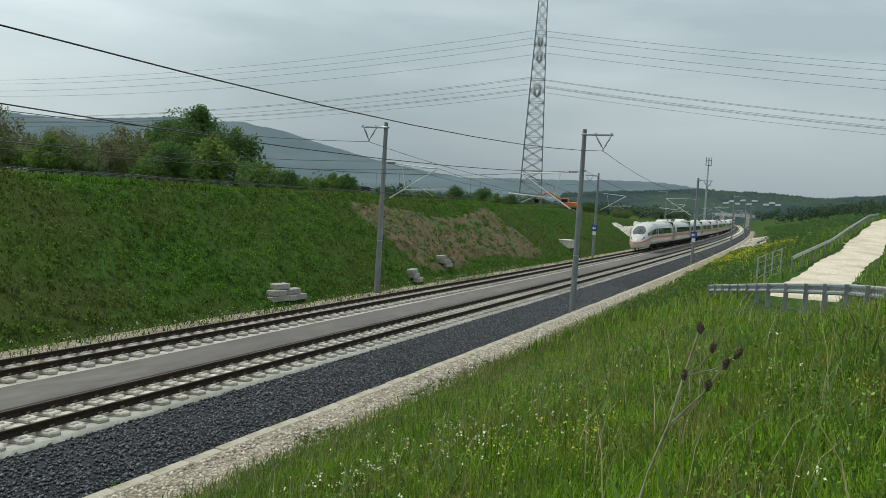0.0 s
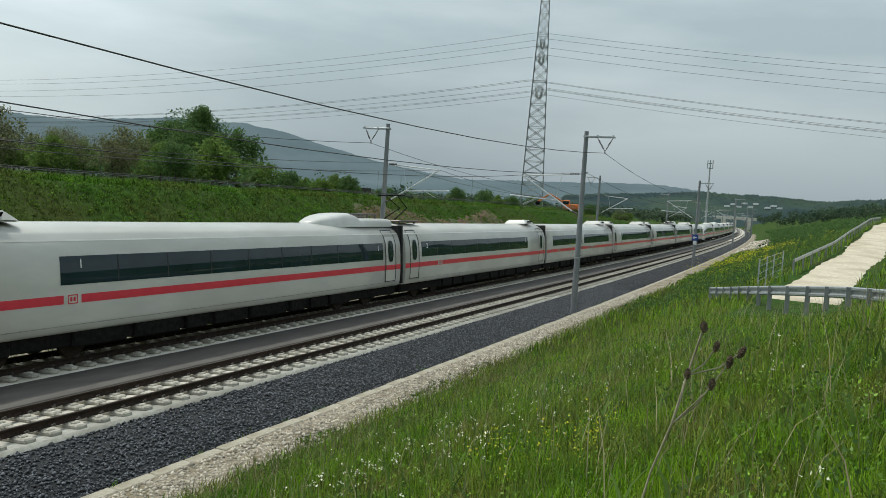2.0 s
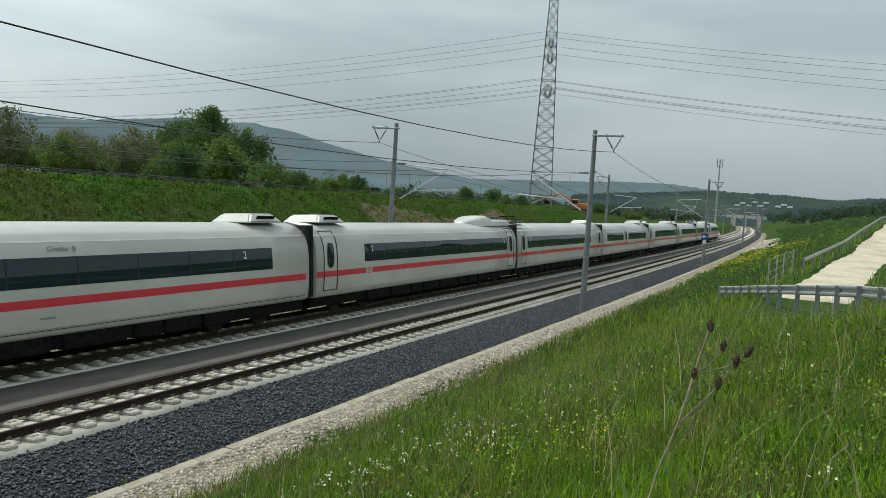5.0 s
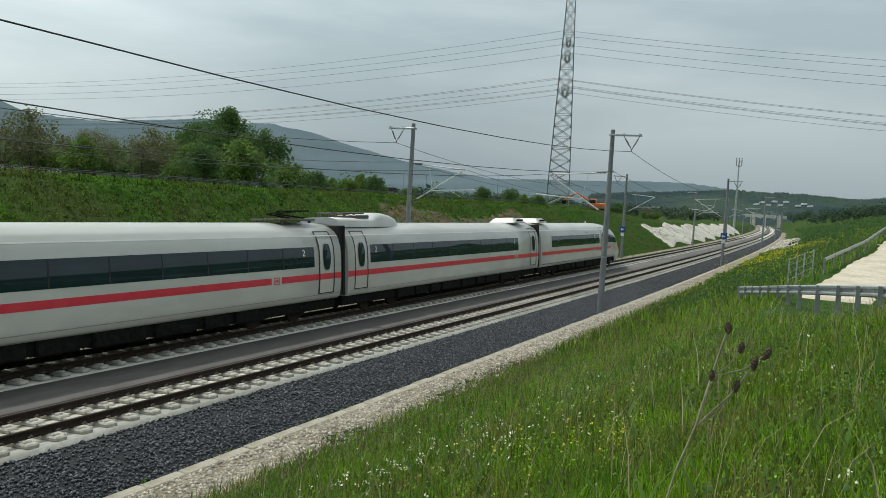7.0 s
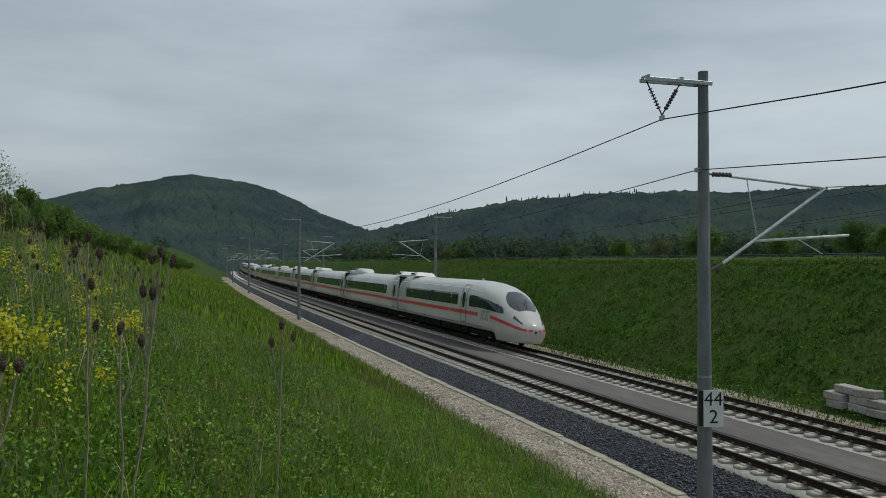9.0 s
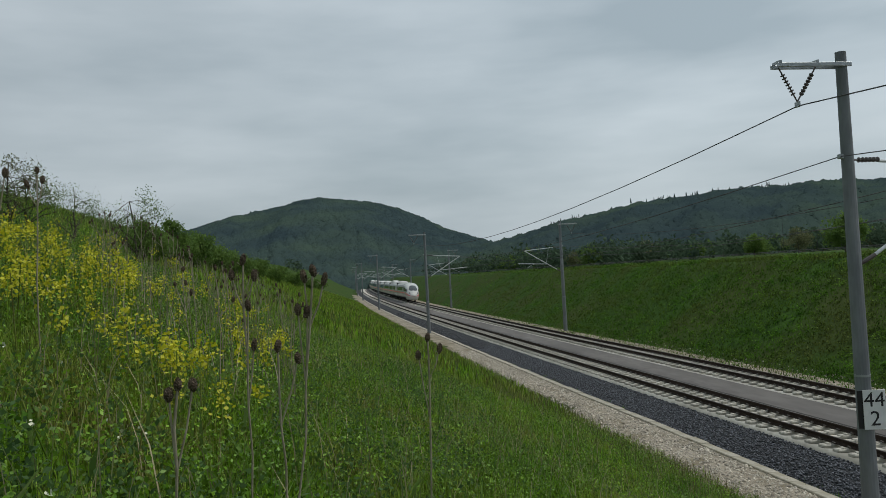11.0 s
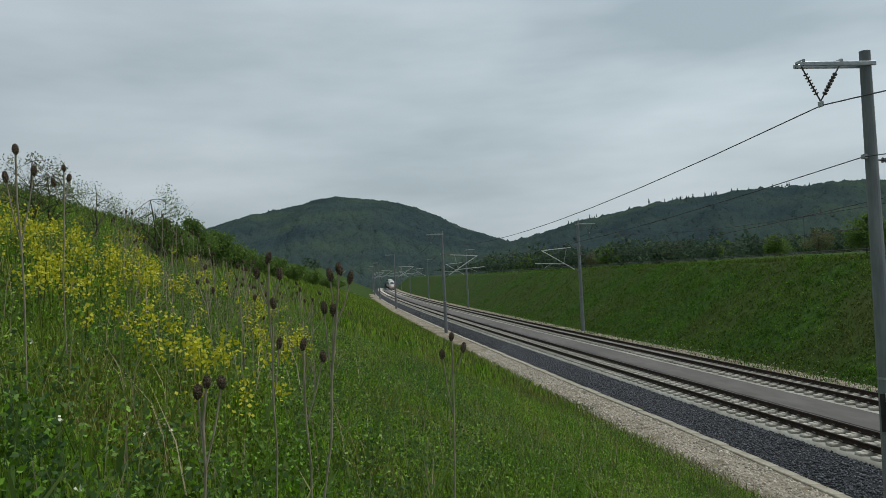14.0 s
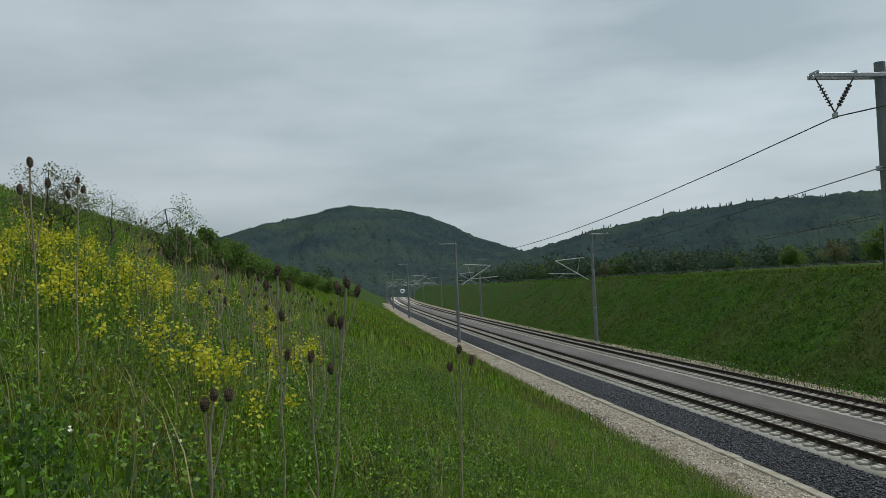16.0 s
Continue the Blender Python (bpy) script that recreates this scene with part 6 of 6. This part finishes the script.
# ---- crash barrier, fence, rocks and clutter ----
def build_barrier():
    P = [polar(-97, 20.5), polar(-94.5, 22.0), polar(-92.1, 24.0), polar(-89.8, 26.5), polar(-87.6, 29.5), polar(-85.8, 33.5), polar(-84.0, 39.0)]
    th = tagged(new("crash_barrier"), "galvanised steel crash barrier along the road edge", "barrier")
    dense = []
    for a, b in zip(P, P[1:]):
        ln = math.hypot(b[0] - a[0], b[1] - a[1])
        n = max(1, int(round(ln / 1.35)))
        dense += [(a[0] + (b[0] - a[0]) * k / n, a[1] + (b[1] - a[1]) * k / n) for k in range(n)]
    dense.append(P[-1])
    D = []
    for x, y in dense:
        az, d = -math.degrees(math.atan2(x, y)), math.hypot(x, y)
        D.append((x, y, 5.25 - d * math.tan(radians(float(np.interp(az, [-97, -92, -88, -84], [3.55, 3.65, 4.0, 4.5])))) - 0.80))
    prof = [(0.00, 0.44), (0.05, 0.47), (0.05, 0.52), (0.0, 0.56), (0.0, 0.63), (0.05, 0.67), (0.05, 0.72), (0.0, 0.75), (-0.02, 0.75), (-0.02, 0.44)]
    bm = bm_new()
    rows = []
    for i, (x, y, z) in enumerate(D):
        a, b = D[max(0, i - 1)], D[min(len(D) - 1, i + 1)]
        t = Vector((b[0] - a[0], b[1] - a[1], 0)).normalized()
        nrm = Vector((-t.y, t.x, 0))
        rows.append([bm.verts.new((x + nrm.x * p, y + nrm.y * p, z + q + 0.05)) for p, q in prof])
    k = len(prof)
    for r0, r1 in zip(rows, rows[1:]):
        for j in range(k):
            bm.faces.new((r0[j], r1[j], r1[(j + 1) % k], r0[(j + 1) % k]))
    bmesh.ops.recalc_face_normals(bm, faces=bm.faces)
    part("rail_beam", bm, M_GALV, th)
    for i, (x, y, z) in enumerate(D):
        bm = bm_new()
        ux, uy = -x / math.hypot(x, y), -y / math.hypot(x, y)
        box(bm, x + 0.14 * ux, y + 0.14 * uy, z - 0.15, 0.12, 0.14, 1.90, bevel=0.008)
        box(bm, x + 0.06 * ux, y + 0.06 * uy, z + 0.62, 0.14, 0.14, 0.20)
        part("post", bm, M_PYLON, th)


build_barrier()


def build_fence():
    th = tagged(new("wire_fence"), "grey wire mesh fence beside the gravel road", "fence")
    st = [36.5, 39.0, 41.5, 44.0]
    lines = []
    for s in st:
        x, y, _ = at(s, float(road_o(s)) + 2.1)
        z = float(ground(x, y))
        part("post", tube(bm_new(), (x, y, z - 0.3), (x, y, z + 1.3), 0.03, seg=6), M_GALV, th)
        lines.append((x, y, z))
    L = np.array(lines)
    v, f = wire_between([L + (0, 0, hh) for hh in (0.1, 0.4, 0.7, 1.0, 1.25)], 0.008)
    w = new("mesh_wire", mesh_np("mesh_wire", v, f, M_GALV))
    w.parent = th


build_fence()


def build_guard_rail():
    th = tagged(new("guard_rail"), "pale steel guard rail climbing beside the gravel road", "barrier")
    rows, bm = [], bm_new()
    for s in np.arange(45.0, 118.0, 3.0):
        o = float(road_o(s)) + 1.75
        x, y, _ = at(s, o)
        z = float(ground(x, y))
        rows.append([bm.verts.new((*at(s, o + p)[:2], z + q)) for p, q in ((0.03, 0.58), (0.0, 0.62), (0.0, 0.66), (0.04, 0.70), (0.03, 0.74), (-0.03, 0.74), (-0.03, 0.58))])
        part("post", box(bm_new(), x, y, z + 0.2, 0.1, 0.1, 1.0), M_PYLON, th)
    for a, b in zip(rows, rows[1:]):
        for j in range(7):
            bm.faces.new((a[j], b[j], b[(j + 1) % 7], a[(j + 1) % 7]))
    bmesh.ops.recalc_face_normals(bm, faces=bm.faces)
    part("rail_beam", bm, M_GALV, th)


build_guard_rail()


def drape(name, s0, s1, o0, o1, ns, no, lift, material, label, cat, rough=0.06, seed=0):
    rng = np.random.default_rng(seed)
    ss, uu = np.linspace(s0, s1, ns), np.linspace(0, 1, no)
    S = np.repeat(ss[:, None], no, 1)
    lo = o0 + 0.5 * np.sin(ss * 0.3)
    hi = o1 + (o1 - o0) * 0.12 * np.sin(ss * 0.23 + 1) + rng.uniform(-0.3, 0.3, ns)
    O = lo[:, None] + (hi - lo)[:, None] * uu[None]
    X, Y = at_np(S, O)
    Z = height(S, O) + lift + rng.uniform(-rough, rough, S.shape)
    Z[0], Z[-1], Z[:, 0], Z[:, -1] = Z[0] - 0.3, Z[-1] - 0.3, Z[:, 0] - 0.3, Z[:, -1] - 0.3
    idx = np.arange(ns * no).reshape(ns, no)
    f = np.stack([idx[:-1, :-1], idx[1:, :-1], idx[1:, 1:], idx[:-1, 1:]], -1).reshape(-1, 4)
    if o1 < o0:
        f = f[:, ::-1]
    return tagged(new(name, mesh_np(name, np.stack([X, Y, Z], -1).reshape(-1, 3), f, material, True)), label, cat, kind="structure")


M_SOIL = mat("bare_red_soil", (0.058, 0.038, 0.020), (0.150, 0.090, 0.048), 1.6, 0.95, 1.0, c3=(0.065, 0.085, 0.028), scale3=0.55)
M_LIME = mat("limestone_face", (0.50, 0.46, 0.40), (0.68, 0.64, 0.57), 1.4, 0.95, 1.0, c3=(0.40, 0.37, 0.31), scale3=0.3)
drape("bare_soil_patch", 53, 85, 7.2, 13.9, 40, 18, 0.05, M_SOIL, "reddish bare soil slip on the far bank", "soil", 0.09, 3)
drape("limestone_slope", 138, 300, 6.6, 11.8, 60, 12, 0.10, M_LIME, "pale limestone rubble facing on the cutting bank", "rubble", 0.10, 4)
drape("limestone_revetment", 150, 235, -7.6, -12.0, 40, 8, 0.30, M_LIME, "pale limestone rubble bank beside the line", "rubble", 0.22, 5)


def build_rubble():
    def reg(rng, m):
        s = rng.uniform(150, 235, m)
        o = -7.7 - 4.4 * rng.random(m)
        return s, o, height(s, o) + 0.3

    stones("revetment_stones", reg, 900, 0.15, 0.5, M_GRAVEL_ST, 81, "large pale limestone boulders on the bank")


build_rubble()


def block_pile(s, o, layers, seed, label):
    rng = random.Random(seed)
    th = new("block_pile")
    z0 = float(height(s, o))
    th.matrix_basis = line_pose(s, o, z0 - 0.03, rng.uniform(-8, 8))
    for lv, n in enumerate(layers):
        for k in range(n):
            bm = box(bm_new(), 0, 0, 0, 0.98, 0.5, 0.28, bevel=0.025)
            b = part("concrete_block", bm, M_BLOCK, th)
            b.matrix_basis = pose((k - (n - 1) / 2) * 1.0 + rng.uniform(-0.12, 0.12) - 0.15 * lv, rng.uniform(-0.12, 0.12) + 0.1 * lv, 0.15 + 0.29 * lv, 0, rng.uniform(-3, 3), rng.uniform(-7, 7))
    return tagged(th, label, "blocks", "block piles at the bank foot")


block_pile(35.3, 6.55, (3, 2, 1), 1, "stack of grey concrete blocks at the bank foot")
block_pile(50.4, 6.5, (1, 1, 1), 2, "small stack of grey concrete blocks at the bank foot")
block_pile(-24.0, 6.6, (3, 3, 2), 4, "low stack of grey concrete blocks beside weeds")
block_pile(57.6, 7.4, (1, 1, 1), 3, "small stack of grey concrete blocks on stony ground")


def build_drain():
    th = tagged(new("drain_chamber"), "pale concrete drain cover on the far bank", "drain")
    x, y, _ = at(96, 8.2)
    z = float(ground(x, y))
    part("chamber", box(bm_new(), x, y, z + 0.15, 2.4, 1.4, 0.9, bevel=0.04), M_CONC, th)
    part("cover", box(bm_new(), x, y, z + 0.63, 2.5, 1.5, 0.1, bevel=0.02), M_CONC, th)


build_drain()


# ---- lattice pylons and their lines ----
def lattice(th, H, w0, w1, n, r, base=(0, 0, 0)):
    cor = [(-1, -1), (1, -1), (1, 1), (-1, 1)]
    W = lambda f: w0 + (w1 - w0) * f
    for a, b in cor:
        part("leg", tube(bm_new(), (a * w0 / 2, b * w0 / 2, 0), (a * w1 / 2, b * w1 / 2, H), r, seg=4), M_PYLON, th)
    for k in range(4):
        a, b = cor[k], cor[(k + 1) % 4]
        bm = bm_new()
        for i in range(n):
            f0, f1 = i / n, (i + 1) / n
            p = lambda c, f: (c[0] * W(f) / 2, c[1] * W(f) / 2, H * f)
            tube(bm, p(a, f0), p(b, f1), r * 0.6, seg=3)
            tube(bm, p(b, f0), p(a, f1), r * 0.6, seg=3)
            tube(bm, p(a, f1), p(b, f1), r * 0.5, seg=3)
        part("bracing", bm, M_PYLON, th)


def crossarm(th, z, half, depth, r):
    for sg in (-1, 1):
        bm = bm_new()
        for y in (-depth / 2, depth / 2):
            tube(bm, (0, y, z), (sg * half, 0, z), r, seg=4)
            tube(bm, (0, y, z + 1.8), (sg * half, 0, z), r, seg=4)
            for k in range(1, 5):
                tube(bm, (sg * half * k / 5, y * (1 - k / 5), z), (sg * half * (k - 1) / 5, y * (1 - (k - 1) / 5), z + 1.8 * (1 - (k - 1) / 5)), r * 0.6, seg=3)
        part("crossarm", bm, M_PYLON, th)


def build_pylons():
    th = tagged(new("lattice_pylon"), "tall grey steel lattice power pylon beyond the cutting", "pylon", "power pylons")
    x, y = polar(-71.75, 200)
    th.matrix_basis = Matrix.Translation((x, y, float(ground(x, y)) - 0.5)) @ Matrix.Rotation(radians(18), 4, "Z")
    lattice(th, 60, 5.6, 1.4, 22, 0.14)
    crossarm(th, 29.5, 8.5, 1.8, 0.09)
    crossarm(th, 37.5, 6.0, 1.4, 0.08)
    crossarm(th, 41.0, 4.0, 1.2, 0.08)
    lines = []
    d0 = Vector((x, y, 0))
    dl = (Vector((164, 451, 0)) - d0)
    side = Vector((dl.y, -dl.x, 0)).normalized()
    for z, offs in ((34.5, (-8, -6.5, 6.5, 8)), (33.2, (-7, 7)), (42.6, (-5.5, 5.5)), (46.2, (-3.6, 3.6))):
        for o in offs:
            for sg in (1, -1):
                a, b = d0 + side * o, d0 + side * o + dl * sg
                u = np.linspace(0, 1, 26)
                p = np.stack([a.x + (b.x - a.x) * u, a.y + (b.y - a.y) * u, z - 4 * 13.0 * u * (1 - u)], -1)
                lines.append(p)
    v, f = wire_between(lines, 0.035)
    tagged(new("power_lines", mesh_np("power_lines", v, f, M_WIRE)), "thin high-voltage lines sagging across the sky", "wire", kind="stuff")
    for az, d, H in ((-7.9, 330, 44), (5.8, 460, 40)):
        t2 = new("lattice_pylon")
        x, y = polar(az, d)
        t2.matrix_basis = Matrix.Translation((x, y, float(ground(x, y)) - 0.5)) @ Matrix.Rotation(radians(-5), 4, "Z")
        lattice(t2, H, 6.0, 0.8, 12, 0.16)
        crossarm(t2, H * 0.68, 9, 1.6, 0.12)
        crossarm(t2, H * 0.80, 6.5, 1.4, 0.12)
        tagged(t2, "distant grey lattice pylon with two pairs of arms", "pylon", "power pylons")


build_pylons()


def build_radio_mast():
    th = tagged(new("radio_mast"), "slim grey radio mast with antenna head beside the line", "mast")
    th.matrix_basis = line_pose(298, 9.0, -0.6)
    part("pole", tube(bm_new(), (0, 0, 0), (0, 0, 24.5), 0.42, 0.2, 12), M_GALV, th)
    bm = bm_new()
    for z in (23.2, 24.9):
        tube(bm, (0, 0, z), (0, 0, z + 0.1), 1.0, seg=10)
    for k in range(6):
        an = k * 1.047
        tube(bm, (math.cos(an), math.sin(an), 23.2), (math.cos(an), math.sin(an), 26.0), 0.12, seg=6)
    part("antenna_head", bm, M_GALV, th)
    part("side_lamp", box(bm_new(), 0.3, -0.8, 16.5, 0.5, 1.2, 0.2, bevel=0.05), M_GALV, th)


build_radio_mast()


def build_digger():
    th = tagged(new("excavator"), "orange tracked excavator parked on top of the bank", "excavator")
    x, y = polar(-74.4, 140)
    z = float(ground(x, y))
    th.matrix_basis = Matrix.Translation((x, y, z)) @ Matrix.Rotation(radians(100), 4, "Z") @ Matrix.Diagonal((0.78, 0.78, 0.78, 1))
    for yy in (-1.1, 1.1):
        part("track", box(bm_new(), 0, yy, 0.45, 3.6, 0.55, 0.9, bevel=0.3), M_UNDER, th)
    part("house", box(bm_new(), -0.5, 0, 1.6, 2.8, 2.5, 1.2, bevel=0.15), M_ORANGE, th)
    cb = part("cab", box(bm_new(), 0.7, 0.7, 2.1, 1.4, 1.0, 1.8, bevel=0.12), M_ORANGE, th)
    part("cab_window", box(bm_new(), 0.78, 0.7, 2.4, 1.36, 1.04, 0.8, bevel=0.05), M_GLASS, cb)
    part("boom", box(bm_new(), 0, 0, 0, 4.6, 0.4, 0.55, m=pose(2.6, -0.3, 3.0, 0, -28, 0), bevel=0.08), M_ORANGE, th)
    part("stick", box(bm_new(), 0, 0, 0, 3.0, 0.3, 0.4, m=pose(5.8, -0.3, 3.2, 0, 35, 0), bevel=0.06), M_ORANGE, th)
    part("bucket", box(bm_new(), 7.0, -0.3, 2.0, 0.9, 1.0, 0.8, bevel=0.15), M_UNDER, th)


build_digger()


# ---- far end of the line: bridge, yard and houses ----
def build_bridge():
    th = tagged(new("road_bridge"), "pale concrete road bridge with a dark opening over the line", "bridge")
    th.matrix_basis = line_pose(600, 0, -0.6)
    for o in (-8.0, 8.0):
        part("abutment", box(bm_new(), 0, o, 3.2, 16, 3.0, 6.6, bevel=0.1), M_CONC, th)
    part("deck", box(bm_new(), 0, 0, 7.0, 16, 26, 1.0, bevel=0.1), M_CONC, th)
    part("pier", box(bm_new(), 0, 0, 3.2, 16, 0.6, 6.6, bevel=0.1), M_CONC, th)
    for x in (-7.9, 7.9):
        part("parapet", box(bm_new(), x, 0, 8.0, 0.25, 26, 1.0), M_CONC, th)


build_bridge()


def house(x, y, w, d, h, turn, roof):
    th = new("house")
    th.matrix_basis = Matrix.Translation((x, y, float(ground(x, y)) - 0.3)) @ Matrix.Rotation(turn, 4, "Z")
    part("wall", box(bm_new(), 0, 0, h / 2, w, d, h), M_HOUSE, th)
    bm = bm_new()
    vs = [bm.verts.new(p) for p in ((-w / 2 - 0.4, -d / 2 - 0.4, h), (w / 2 + 0.4, -d / 2 - 0.4, h), (w / 2 + 0.4, d / 2 + 0.4, h), (-w / 2 - 0.4, d / 2 + 0.4, h), (-w / 2 - 0.4, 0, h + d * 0.42), (w / 2 + 0.4, 0, h + d * 0.42))]
    for q in ((0, 1, 5, 4), (2, 3, 4, 5), (0, 4, 3), (1, 2, 5), (0, 3, 2, 1)):
        bm.faces.new([vs[i] for i in q])
    part("roof", bm, roof, th)
    for k in (-0.3, 0, 0.3):
        for yy in (-1, 1):
            part("window", box(bm_new(), k * w, yy * d / 2, h * 0.55, 1.1, 0.06, 1.3), M_GLASS, th)
    return tagged(th, "small distant house with a pitched tile roof", "house", "village houses")


def build_village():
    rnd = random.Random(91)
    for az, d in ((-38.0, 300), (-37.2, 320), (-36.4, 310), (-60, 520), (-66.5, 560), (-55, 640), (-30, 560), (-14, 600), (10.2, 420), (3, 520)):
        x, y = polar(az, d)
        house(x, y, rnd.uniform(9, 13), rnd.uniform(7, 9), rnd.uniform(4, 6), rnd.uniform(0, 3), rnd.choice([M_TILE, M_TILE, M_UNDER]))
    for k in range(9):
        az = -84.5 - 0.42 * k
        A, U, X, Y, Z = RIDGES["wooded_rise"]
        i = int(np.argmin(np.abs(A - az)))
        j = int(np.argmin(np.abs((Z[i, :26] - 5.25) / np.hypot(X[i, :26], Y[i, :26]) - 0.0148))) + k % 2
        x, y, z = float(X[i, j]), float(Y[i, j]), float(Z[i, j])
        th = new("lorry")
        th.matrix_basis = Matrix.Translation((x, y, z)) @ Matrix.Rotation(radians(95 + 6 * (k % 4)), 4, "Z") @ Matrix.Diagonal((0.7, 0.7, 0.7, 1))
        part("box_body", box(bm_new(), -1.0, 0, 2.2, 6.0, 2.4, 2.6, bevel=0.08), M_SIGN, th)
        part("cab", box(bm_new(), 3.0, 0, 1.7, 1.8, 2.3, 2.2, bevel=0.2), M_SIGN, th)
        for xx in (-3, 2.8):
            part("wheels", tube(bm_new(), (xx, -1.2, 0.5), (xx, 1.2, 0.5), 0.5, seg=12), M_UNDER, th)
        tagged(th, "white box lorry parked on the distant yard", "lorry", "lorries on the yard")


build_village()

motions()
